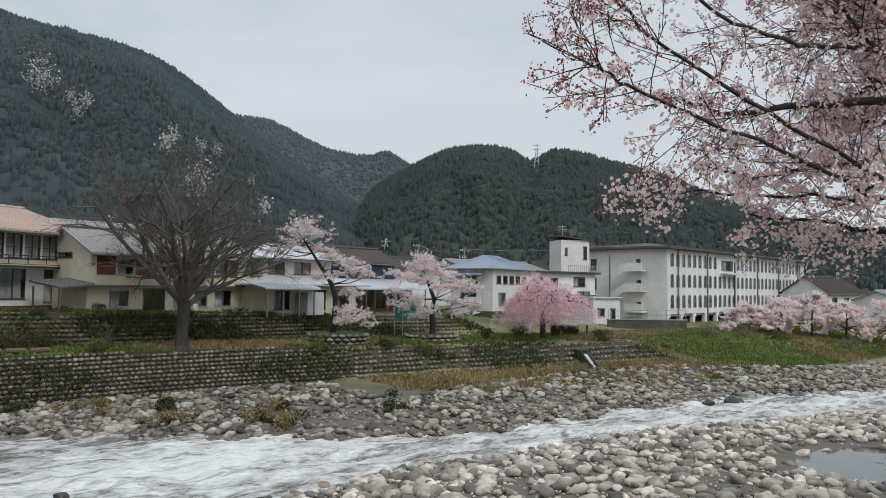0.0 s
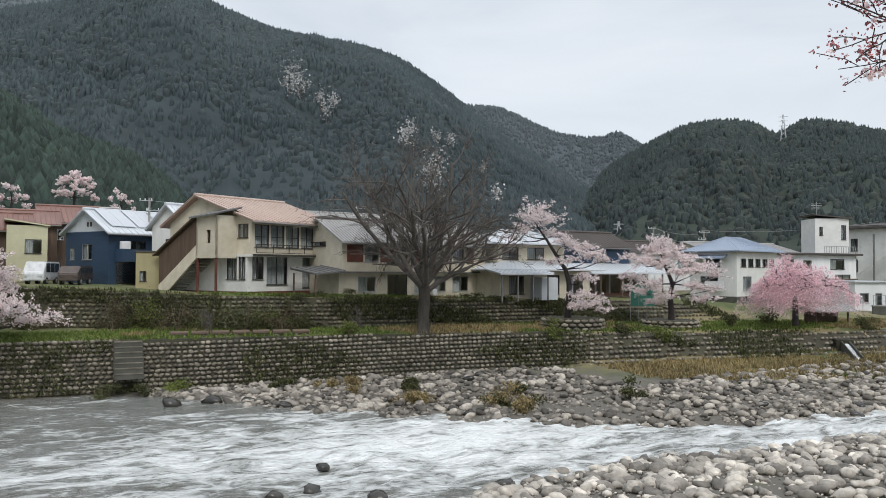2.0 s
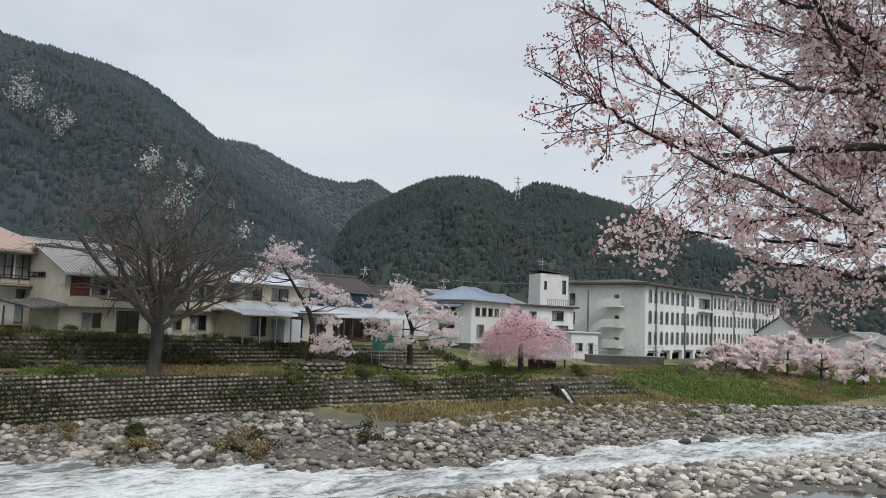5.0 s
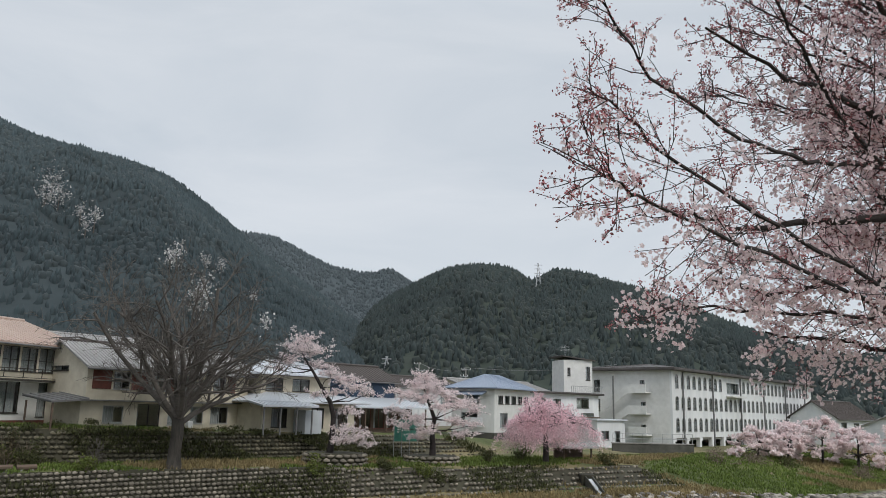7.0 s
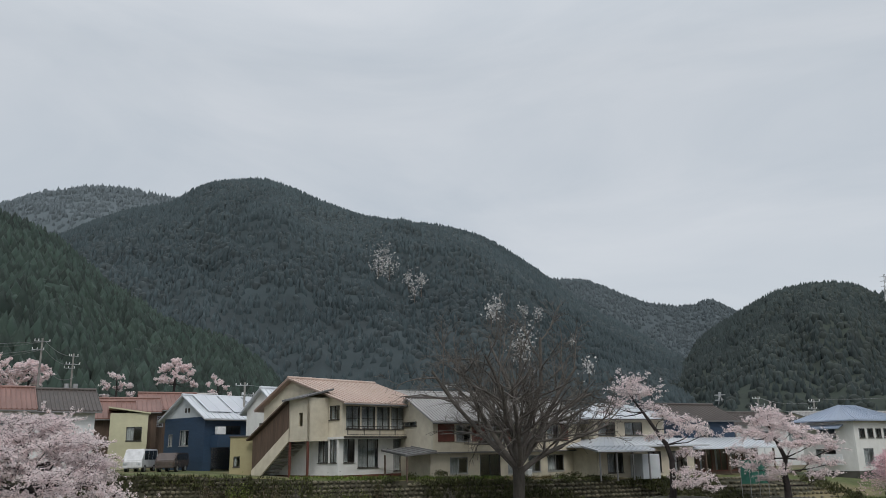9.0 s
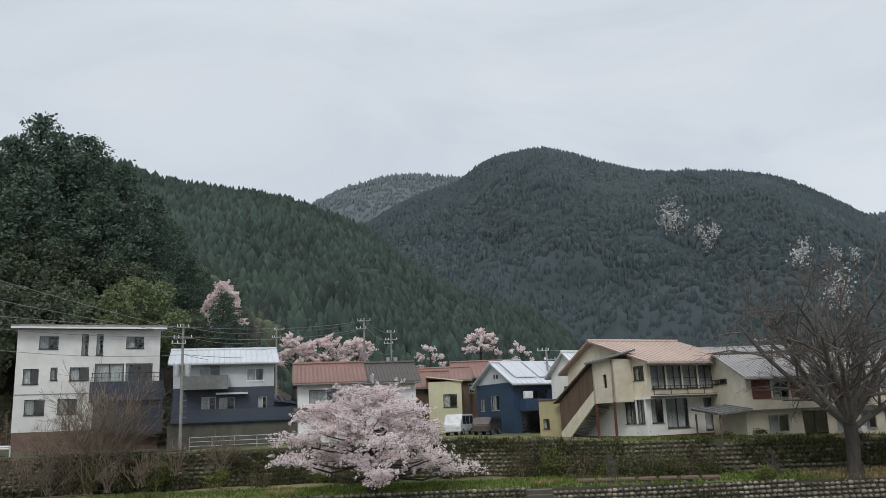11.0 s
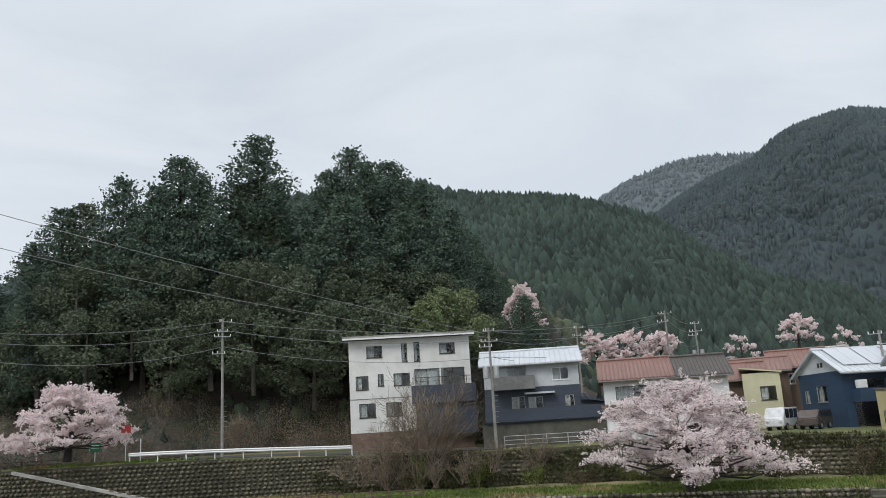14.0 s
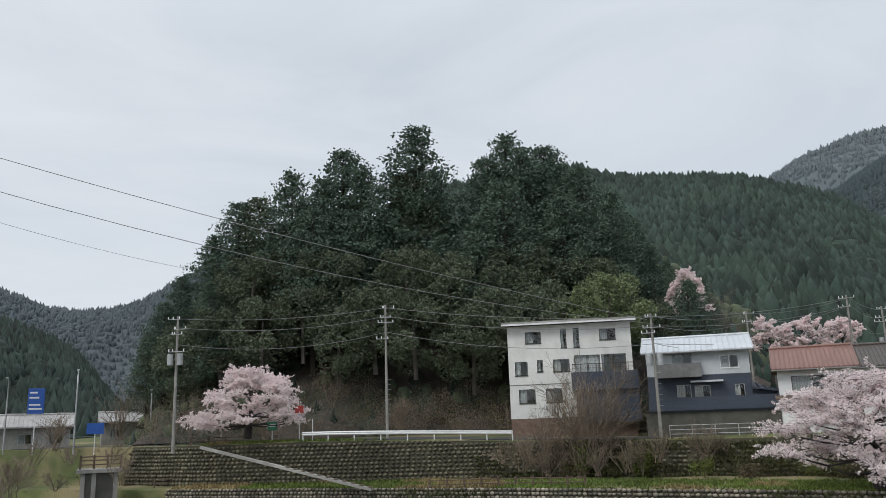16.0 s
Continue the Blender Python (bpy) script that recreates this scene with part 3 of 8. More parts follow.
FACES = {"front": lambda w, d: Matrix.Identity(4),
         "left": lambda w, d: pose(0, d, 0, 0, 0, -90),
         "right": lambda w, d: pose(w, 0, 0, 0, 0, 90),
         "back": lambda w, d: pose(w, d, 0, 0, 0, 180)}


def walls(parent, w, d, z0, z1, material, openings=(), labels="", x0=0.0, y0=0.0, name="wall", sides=("front", "left", "right", "back")):
    """Four walls round a block with windows. openings: (face, x0, z0, x1, z1, options), heights from the block's foot."""
    base = Matrix.Translation((x0, y0, z0))
    for face in sides:
        ln = w if face in ("front", "back") else d
        ops = [o for o in openings if o[0] == face]
        m = base @ FACES[face](w, d)
        ob = part(name, holed_wall(ln, z1 - z0, [o[1:5] for o in ops]), material, parent, labels)
        # the side walls stop short of the front and back faces
        ob.matrix_local = m if face in ("front", "back") else m @ Matrix.Translation((0.003, 0.003, 0)) @ Matrix.Diagonal(((ln - 0.006) / ln, 1, 1, 1))
        for o in ops:
            opt = o[5] if len(o) > 5 else {}
            window(parent, m, *o[1:5], **opt)


def slab(quad, t):
    """A sloping slab: four top corners, thickness t downwards."""
    bm = bmesh.new()
    top = [bm.verts.new(p) for p in quad]
    bot = [bm.verts.new((p[0], p[1], p[2] - t)) for p in quad]
    bm.faces.new(top)
    bm.faces.new(bot[::-1])
    for i in range(4):
        j = (i + 1) % 4
        bm.faces.new((top[i], bot[i], bot[j], top[j]))
    return bm


SEAM_ME = {}


def roof_plane(parent, quad, material, rib=0.45, rib_h=0.05, t=0.12, label="", name="roof"):
    """A roof plane with raised seams or tile rolls. quad: eave left, eave right, ridge right, ridge left."""
    bm = slab(quad, t)
    a, b, c, d = (Vector(p) for p in quad)
    n = max(2, int((b - a).length / rib))
    nrm = (b - a).cross(d - a).normalized()
    roof = part(name, bm, material, parent, label)
    if material.name not in SEAM_ME:
        bm = bmesh.new()
        bmesh.ops.create_cone(bm, cap_ends=True, segments=6, radius1=1, radius2=1, depth=1)
        me = bpy.data.meshes.new("seam")
        bm.to_mesh(me)
        bm.free()
        me.materials.append(material)
        SEAM_ME[material.name] = me
    for k in range(n + 1):
        f = k / n
        p, q = a.lerp(b, f) + nrm * rib_h * 0.3, d.lerp(c, f) + nrm * rib_h * 0.3
        if (q - p).length > 0.2:
            o = new("tile_roll" if material in (M_TILE, M_TILE_B) else "seam", SEAM_ME[material.name])
            o.parent = roof
            o.matrix_local = Matrix.Translation((p + q) / 2) @ (q - p).to_track_quat("Z", "Y").to_matrix().to_4x4() @ Matrix.Diagonal((rib_h, rib_h, (q - p).length, 1))
    return roof


def gable_roof(parent, w, d, z_eave, z_ridge, material, over=0.5, rib=0.45, rib_h=0.05, ridge_at=0.5, x0=0.0, y0=0.0, gable=None, along="x", ends=0.4, label="", ridge_m=None):
    """A gable roof whose ridge runs along x."""
    yr = d * ridge_at
    sf = (z_ridge - z_eave) / yr
    sb = (z_ridge - z_eave) / (d - yr)
    M = Matrix.Translation((x0, y0, 0))

    def q(*p):
        return [tuple(M @ Vector(v)) for v in p]
    zf, zb = z_eave - sf * over, z_eave - sb * over
    roof_plane(parent, q((-ends, -over, zf + .12), (w + ends, -over, zf + .12), (w + ends, yr, z_ridge + .12), (-ends, yr, z_ridge + .12)), material, rib, rib_h, label=label)
    roof_plane(parent, q((w + ends, d + over, zb + .12), (-ends, d + over, zb + .12), (-ends, yr, z_ridge + .12), (w + ends, yr, z_ridge + .12)), material, rib, rib_h, label=label)
    bm = bmesh.new()
    cyl(bm, M @ Vector((-ends - 0.03, yr, z_ridge + 0.17)), M @ Vector((w + ends + 0.03, yr, z_ridge + 0.17)), 0.13, n=8)
    part("ridge_cap", bm, ridge_m or material, parent)
    for x in (0.0, w - 0.16):
        bm = bmesh.new()
        pr = [(x, 0.003, z_eave), (x, d - 0.003, z_eave), (x, yr, z_ridge)]
        f0 = [bm.verts.new(M @ Vector(p)) for p in pr]
        f1 = [bm.verts.new(M @ Vector((p[0] + 0.16, p[1], p[2]))) for p in pr]
        bm.faces.new(f0)
        bm.faces.new(f1[::-1])
        for i in range(3):
            j = (i + 1) % 3
            bm.faces.new((f0[i], f1[i], f1[j], f0[j]))
        part("gable", bm, gable or M_WHITE, parent)
    bm = bmesh.new()
    cyl(bm, M @ Vector((-ends, -over - 0.06, zf - 0.03)), M @ Vector((w + ends, -over - 0.06, zf - 0.03)), 0.06, n=6)
    part("gutter", bm, M_TRIMG, parent)


def hip_roof(parent, w, d, z_eave, z_ridge, material, over=0.5, x0=0.0, y0=0.0, rib=0.5, rib_h=0.03, label=""):
    k = min(w, d) / 2
    o, M = over, Matrix.Translation((x0, y0, 0.1))
    e = [(-o, -o, z_eave), (w + o, -o, z_eave), (w + o, d + o, z_eave), (-o, d + o, z_eave)]
    if w >= d:
        r0, r1 = (k, d / 2, z_ridge), (w - k, d / 2, z_ridge)
        planes = [(e[0], e[1], r1, r0), (e[1], e[2], r1, r1), (e[2], e[3], r0, r1), (e[3], e[0], r0, r0)]
    else:
        r0, r1 = (w / 2, k, z_ridge), (w / 2, d - k, z_ridge)
        planes = [(e[0], e[1], r0, r0), (e[1], e[2], r1, r0), (e[2], e[3], r1, r1), (e[3], e[0], r0, r1)]
    for a, b, c, dd in planes:
        c2 = tuple(c[i] + (1e-3 if c == dd and i < 2 else 0) for i in range(3))
        roof_plane(parent, [tuple(M @ Vector(p)) for p in (a, b, c2, dd)], material, rib, rib_h, label=label)
    rows = [(-o + .05, -o + .05, z_eave - 0.14, w + o - .05, d + o - .05, z_eave - 0.04)]
    s = part("eave_board", boxes(*rows), M_WOOD, parent)
    s.location = (x0, y0, 0.1)


def face_m(x, y, z, ang):
    return pose(x, y, z, 0, 0, ang)


def W(face, x0, z0, x1, z1, **k):
    return (face, x0, z0, x1, z1, k)


DK, LT = M_FRAME, M_FRAME_L

# cream house with an outside stair and a salmon metal roof
def stair_house():
    cx, cy = P(-30.2, 62)
    ang = 69.6
    h = thing("house", "cream two-storey house with outside stair and salmon metal roof", "house", face_m(cx, cy, 5.5, ang))
    w, d = 8.0, 10.2
    ze = 5.9
    ops = [W("front", 0.5, 0.9, 1.6, 2.8, frame_m=DK), W("front", 1.9, 0.5, 4.0, 2.8, frame_m=DK, curtain=0.9), W("front", 5.6, 0.2, 7.2, 2.7, frame_m=DK),
           W("left", 7.8, 0.9, 9.0, 2.7, frame_m=DK), W("left", 9.2, 0.9, 10.0, 2.7, frame_m=DK)]
    walls(h, w, d, 0.5, 3.3, M_WHITE, ops)
    part("plinth", boxes((-0.03, -0.03, 0, w + 0.03, d + 0.03, 0.497)), M_REDW, h, "red-brown painted plinth")
    ups = [W("front", 0.3 + k * 1.54, 0.55, 1.68 + k * 1.54, 2.25, frame_m=DK, curtain=0.95, rail=True) for k in range(5)]
    ups += [W("left", 8.6, 1.25, 9.8, 2.3, frame_m=DK), W("left", 2.2, 1.0, 2.9, 1.9, frame_m=DK)]
    walls(h, w + 0.3, d, 3.3, ze, M_CREAM, ups, y0=-0.5)
    part("floor_band", boxes((-0.08, -0.62, 3.12, w + 0.38, d - 0.4, 3.297)), M_WHITE, h)
    rows = [(0.1, -0.95, 4.0, w + 0.2, -0.9, 4.06), (0.1, -0.95, 3.4, w + 0.2, -0.9, 3.44)] + [(0.1 + k * 1.6, -0.95, 3.44, 0.14 + k * 1.6, -0.9, 4.0) for k in range(6)]
    part("balcony_rail", boxes(*rows), M_FRAME, h, "dark metal window rail")
    part("balcony_floor", boxes((0, -1.0, 3.2, w + 0.3, -0.63, 3.32)), M_FRAME, h)
    gable_roof(h, w + 0.3, d, ze, ze + 2.0, M_PINK_ROOF, over=0.7, ridge_at=0.62, y0=-0.5, gable=M_CREAM, rib=0.5, label="faded salmon metal roof", ends=0.5)
    # stair tower and flight on the gable side
    t = part("stair_tower", holed_wall(2.4, 3.2, [(1.2, 1.1, 1.7, 2.1)]), M_CREAM, h)
    t.matrix_local = pose(-1.9, 3.6, 3.0, 0, 0, -90)
    part("stair_tower_side", boxes((-1.9, 1.2, 3.0, -0.02, 1.36, 6.2), (-1.9, 3.44, 3.0, -0.02, 3.6, 5.9)), M_CREAM, h)
    roof_plane(h, [(-2.3, 0.9, 6.3), (-2.3, 4.0, 6.1), (0.2, 4.0, 6.7), (0.2, 0.9, 6.9)], M_TRIMG, label="grey stair roof")
    bm = slab([(-1.9, 3.6, 3.2), (-1.75, 3.6, 3.2), (-1.75, 8.2, 0.2), (-1.9, 8.2, 0.2)], 0.1)
    f = bmesh.new()
    pts = [(3.62, 3.0), (3.62, 4.0), (8.4, 0.9), (8.4, 0.0), (7.8, 0.0)]
    a = [f.verts.new((-1.9, y, z)) for y, z in pts]
    b = [f.verts.new((-1.76, y, z)) for y, z in pts]
    f.faces.new(a)
    f.faces.new(b[::-1])
    for i in range(5):
        j = (i + 1) % 5
        f.faces.new((a[i], b[i], b[j], a[j]))
    bm.free()
    part("stair_side", f, M_CREAM, h, "cream stair parapet")
    f = bmesh.new()
    pts = [(3.66, 4.02), (3.66, 5.95), (8.4, 3.35), (8.4, 0.92)]
    a = [f.verts.new((-1.86, y, z)) for y, z in pts]
    b = [f.verts.new((-1.8, y, z)) for y, z in pts]
    f.faces.new(a)
    f.faces.new(b[::-1])
    for i in range(4):
        j = (i + 1) % 4
        f.faces.new((a[i], b[i], b[j], a[j]))
    part("stair_cladding", f, M_BROWNW, h, "dark brown stair cladding")
    for k in range(14):
        part("step", boxes((-1.75, 3.7 + k * 0.32, 3.0 - k * 0.21, -0.05, 4.02 + k * 0.32, 3.06 - k * 0.21)), M_CONC, h)
    roof_plane(h, [(-2.15, 3.7, 6.15), (-2.15, 8.9, 3.3), (0.1, 8.9, 3.5), (0.1, 3.7, 6.35)], M_WOOD, label="dark stair canopy")
    part("stair_post", boxes((-1.88, 1.25, 0, -1.74, 1.39, 3.0)), M_REDW, h)
    part("stair_post", boxes((-1.88, 3.44, 0, -1.74, 3.58, 3.0)), M_REDW, h)
    # white wing behind with the upper pale roof
    walls(h, 6.0, 5.0, 0.4, 5.9, M_WHITE, [W("left", 2, 3.4, 3.2, 4.4)], x0=2.2, y0=d + 0.4)
    gable_roof(h, 6.0, 5.0, 5.9, 7.7, M_ROOF_W, x0=2.2, y0=d + 0.4, gable=M_WHITE, label="pale metal roof")


def tile_house():
    cx, cy = P(-23.9, 62)
    h = thing("house", "long cream two-storey house with grey tile roof and red shutters", "house", face_m(cx, cy, 5.4, 53))
    w, d, ze = 14.1, 6.5, 4.7
    lo = [W("front", 1.7, 0.55, 3.3, 1.75, frame_m=LT, curtain=0.55), W("front", 4.4, 0.15, 6.3, 1.9, frame_m=DK, curtain=0.1), W("front", 7.0, 0.4, 8.4, 1.8, frame_m=LT),
          W("front", 9.0, 0.5, 10.2, 1.8, frame_m=LT), W("front", 10.9, 0.5, 12.6, 1.8, frame_m=LT)]
    walls(h, w, d, 0.0, 2.15, M_CREAM, lo)
    up = [W("front", 2.0, 0.75, 3.3, 2.0, frame_m=LT), W("front", 4.9, 0.75, 6.4, 2.0, frame_m=LT), W("front", 7.5, 0.75, 9.0, 2.0, frame_m=LT), W("front", 10.6, 0.75, 11.8, 2.0, frame_m=LT),
          W("left", 1.6, 2.0, 4.4, 2.35, sashes=1)]
    walls(h, w, d + 0.5, 2.15, ze, M_CREAM, up, y0=-0.5)
    part("floor_band", boxes((-0.05, -0.56, 2.05, w + 0.05, -0.1, 2.147)), M_TRIMG, h)
    for x in (0.4, 1.1, 3.4, 4.1, 6.5, 12.0):
        part("shutter", boxes((x, -0.58, 2.9, x + 0.72, -0.503, 4.2), bevel=0.015), M_REDW, h, "faded red shutter")
    gable_roof(h, w, d, ze, ze + 1.5, M_TILE, over=0.9, y0=-0.25, rib=0.28, rib_h=0.055, gable=M_CREAM, label="grey glazed tile roof", ridge_m=M_TILE_B)
    roof_plane(h, [(-2.6, -1.0, 2.0), (0.0, -1.0, 2.2), (0.0, 3, 2.6), (-2.6, 3, 2.4)], M_TRIMG, label="lean-to roof")
    for x, y in ((-2.4, -0.8), (-2.4, 2.8)):
        part("lean_to_post", boxes((x, y, 0, x + 0.1, y + 0.1, 2.0)), M_WOOD, h)
    bm = boxes((8.55, -0.45, 0.1, 9.0, -0.1, 0.7), bevel=0.03)
    part("air_conditioner", bm, M_WPAINT, h, "white outdoor air conditioning unit")
    part("foundation", boxes((0.02, -0.3, -0.8, w - 0.02, d - 0.1, -0.004)), M_CONC, h)


def grey_roof_house():
    cx, cy = P(-12.5, 67)
    h = thing("house", "cream house with pale metal roofs and a low wing", "house", face_m(cx, cy, 5.2, 50))
    lo = [W("front", 1.0, 0.5, 2.6, 2.0), W("front", 5.2, 0.4, 6.6, 2.1), W("front", 7.4, 0.4, 9.4, 2.1), W("left", 1.5, 0.6, 3.2, 1.9)]
    walls(h, 10.2, 8.0, 0.0, 2.5, M_CREAM, lo)
    hip_roof(h, 10.2, 8.0, 2.5, 3.9, M_ROOF_W, over=1.0, label="pale grey metal roof")
    up = [W("front", 0.5, 0.45, 2.3, 1.5, frame_m=DK), W("front", 3.3, 0.45, 5.2, 1.5, frame_m=DK), W("left", 1.0, 0.45, 2.6, 1.5)]
    walls(h, 7.6, 5.0, 3.0, 4.75, M_CREAM, up, x0=1.0, y0=1.6)
    hip_roof(h, 7.6, 5.0, 4.75, 6.1, M_ROOF_W, over=0.9, x0=1.0, y0=1.6, label="pale grey metal roof")
    part("shed", boxes((3.2, -1.6, 0, 5.0, -0.1, 1.9), bevel=0.03), M_GREYW, h, "pale grey garden shed against the house")
    rows = [(-1.6 + k * 1.6, -2.4, 0, -1.5 + k * 1.6, -2.3, 2.1) for k in range(4)] + [(-1.8, -2.45, 2.1, 3.6, -2.25, 2.2)]
    part("pergola", boxes(*rows), M_TRIMG, h)
    roof_plane(h, [(-1.9, -2.6, 2.25), (3.7, -2.6, 2.25), (3.7, -0.6, 2.6), (-1.9, -0.6, 2.6)], M_ROOF_W, name="pergola_roof")


def dark_house():
    cx, cy = P(-7.2, 76)
    h = thing("house", "dark blue house with grey roof and a long veranda", "house", face_m(cx, cy, 5.2, 48))
    walls(h, 9.5, 7, 0, 2.6, M_BROWNW, [W("front", 0.6 + k * 1.8, 0.3, 2.1 + k * 1.8, 2.2, frame_m=M_REDW, curtain=0.3) for k in range(5)])
    walls(h, 6.5, 6, 2.6, 4.9, M_NAVY, [W("front", 2.2, 0.6, 3.6, 1.7, frame_m=LT)], x0=1.2, y0=0.8)
    gable_roof(h, 6.5, 6, 4.9, 6.2, M_TILE_B, x0=1.2, y0=0.8, gable=M_NAVY, label="dark roof")
    roof_plane(h, [(-1.4, -1.8, 2.3), (10.2, -1.8, 2.3), (10.2, 0.75, 3.2), (-1.4, 0.75, 3.2)], M_ROOF_W, label="pale veranda roof", name="veranda_roof")
    for k in range(5):
        part("veranda_post", boxes((-1.0 + k * 2.7, -1.6, 0, -0.88 + k * 2.7, -1.48, 2.2)), M_WOOD, h)


def hip_house():
    cx, cy = P(3.55, 85)
    h = thing("house", "white two-storey house with a pale blue hipped roof", "house", face_m(cx, cy, 5.2, 58))
    ops = [W("front", 0.8 + k * 1.5, 2.95, 1.9 + k * 1.5, 3.8, frame_m=DK) for k in range(5)] + [W("front", 1.2, 0.5, 3.0, 2.0, frame_m=LT), W("left", 1.8, 3.0, 3.4, 4.0, frame_m=DK), W("left", 1.2, 0.8, 3.2, 2.0, frame_m=LT)]
    walls(h, 8.4, 5.2, 0, 4.5, M_WHITE, ops)
    hip_roof(h, 8.4, 5.2, 4.5, 6.0, M_ROOF_BL, over=0.6, label="pale blue-grey hipped roof")
    roof_plane(h, [(-0.9, 1.0, 3.9), (-0.9, 5.6, 3.9), (0, 5.6, 4.2), (0, 1.0, 4.2)], M_ROOF_BL, name="side_canopy")
    bm = bmesh.new()
    box(bm, -0.5, 1.2, 0.55, -0.42, 3.2, 1.5)
    part("balcony_panel", bm, M_WPAINT, h)
    part("foundation", boxes((0.02, 0.02, -1.6, 8.38, 5.18, -0.004)), M_CONC_D, h)


def long_block():
    cx, cy = P(6.0, 96)
    h = thing("annex_building", "low white annex with dark flat roofs and a stair tower", "building", face_m(cx, cy, 5.0, 42))
    ops = [W("front", 1.0, 3.0, 2.8, 4.1), W("front", 4.2, 3.1, 5.6, 4.0), W("front", 8.6, 3.0, 11.0, 4.2), W("front", 6.0, 0.8, 8.0, 2.0), W("front", 9.4, 0.6, 12.0, 2.4)]
    walls(h, 13.0, 6, 0, 4.6, M_WHITE_OLD, ops)
    part("roof", boxes((-0.5, -0.6, 4.6, 13.5, 6.5, 4.85), bevel=0.04), M_DARKROOF, h, "dark flat roof slab")
    part("rail", boxes(*[(7 + k * 0.4, -0.55, 4.85, 7.05 + k * 0.4, -0.5, 5.6) for k in range(16)], (7, -0.55, 5.6, 13.2, -0.5, 5.66)), M_STEEL, h)
    t = thing("tower", "white rooftop tower with a slanted dark roof", "tower", face_m(*P(8.35, 104), 5.0, 14))
    walls(t, 3.9, 4, 0, 9.0, M_WHITE, [W("front", 0.5, 7.0, 0.9, 8.0), W("front", 3.0, 6.5, 3.6, 8.2), W("front", 2.0, 3.0, 3.2, 4.0)])
    roof_plane(t, [(-0.25, -0.3, 9.5), (4.2, -0.3, 9.05), (4.2, 4.3, 9.05), (-0.25, 4.3, 9.5)], M_DARKROOF, rib=1.2)
    bm = bmesh.new()
    cyl(bm, (0.6, 1, 9.2), (0.6, 1, 11), 0.03)
    for k in range(4):
        cyl(bm, (0.0, 1, 10.2 + k * 0.2), (1.2, 1, 10.2 + k * 0.2), 0.015)
    part("antenna", bm, M_STEEL, t)
    c = thing("concrete_fence_block", "white garden wall with a flat dark coping", "wall", face_m(*P(7.6, 97), 4.4, 42))
    walls(c, 8.5, 3.0, 0, 2.4, M_WHITE_OLD, [])
    part("coping", boxes((-0.2, -0.2, 2.4, 8.7, 3.2, 2.55)), M_WOOD, c)


def arch_window(parent, m, x, z, w=1.05, h=1.9):
    """A round-headed window: frame ring, mullion, pane."""
    n, r = 10, w / 2
    out = [(-r, 0), (r, 0)] + [(r * math.cos(math.pi * k / n), h - r + r * math.sin(math.pi * k / n)) for k in range(n + 1)]
    inn = [(-r + .09, .09), (r - .09, .09)] + [((r - .09) * math.cos(math.pi * k / n), h - r + (r - .09) * math.sin(math.pi * k / n)) for k in range(n + 1)]
    bm = bmesh.new()
    k = len(out)
    rows = [[bm.verts.new((px, y, pz)) for px, pz in pts] for pts, y in ((out, -0.05), (inn, -0.05), (inn, 0.1), (out, 0.1))]
    for a, b in ((0, 1), (1, 2), (3, 0)):
        for i in range(k):
            j = (i + 1) % k
            bm.faces.new((rows[a][i], rows[a][j], rows[b][j], rows[b][i]))
    box(bm, -0.03, 0.0, 0.09, 0.03, 0.04, h - 0.09)
    box(bm, -r + 0.09, 0.0, h - r - 0.03, r - 0.09, 0.04, h - r + 0.03)
    f = part("window", bm, M_FRAME_L, parent)
    f.matrix_local = m @ Matrix.Translation((x, 0, z))
    bm = bmesh.new()
    bm.faces.new([bm.verts.new((px, 0.05, pz)) for px, pz in inn])
    bmesh.ops.solidify(bm, geom=bm.faces[:], thickness=0.01)
    g = part("pane", bm, M_GLASS, f)
    g.visible_shadow = False
    return f


def arch_wall(ln, h, arches, rects, t=0.3):
    """A long wall with round-headed openings: rectangles below, stepped heads above."""
    holes = list(rects)
    for x, z, w, hh in arches:
        r = w / 2
        holes.append((x - r, z, x + r, z + hh - r))
        for k in range(4):
            a, b = r * k / 4, r * (k + 1) / 4
            c = math.sqrt(max(0.0, r * r - ((a + b) / 2) ** 2))
            holes.append((x - c, z + hh - r + a, x + c, z + hh - r + b))
    return holed_wall(ln, h, holes, t)


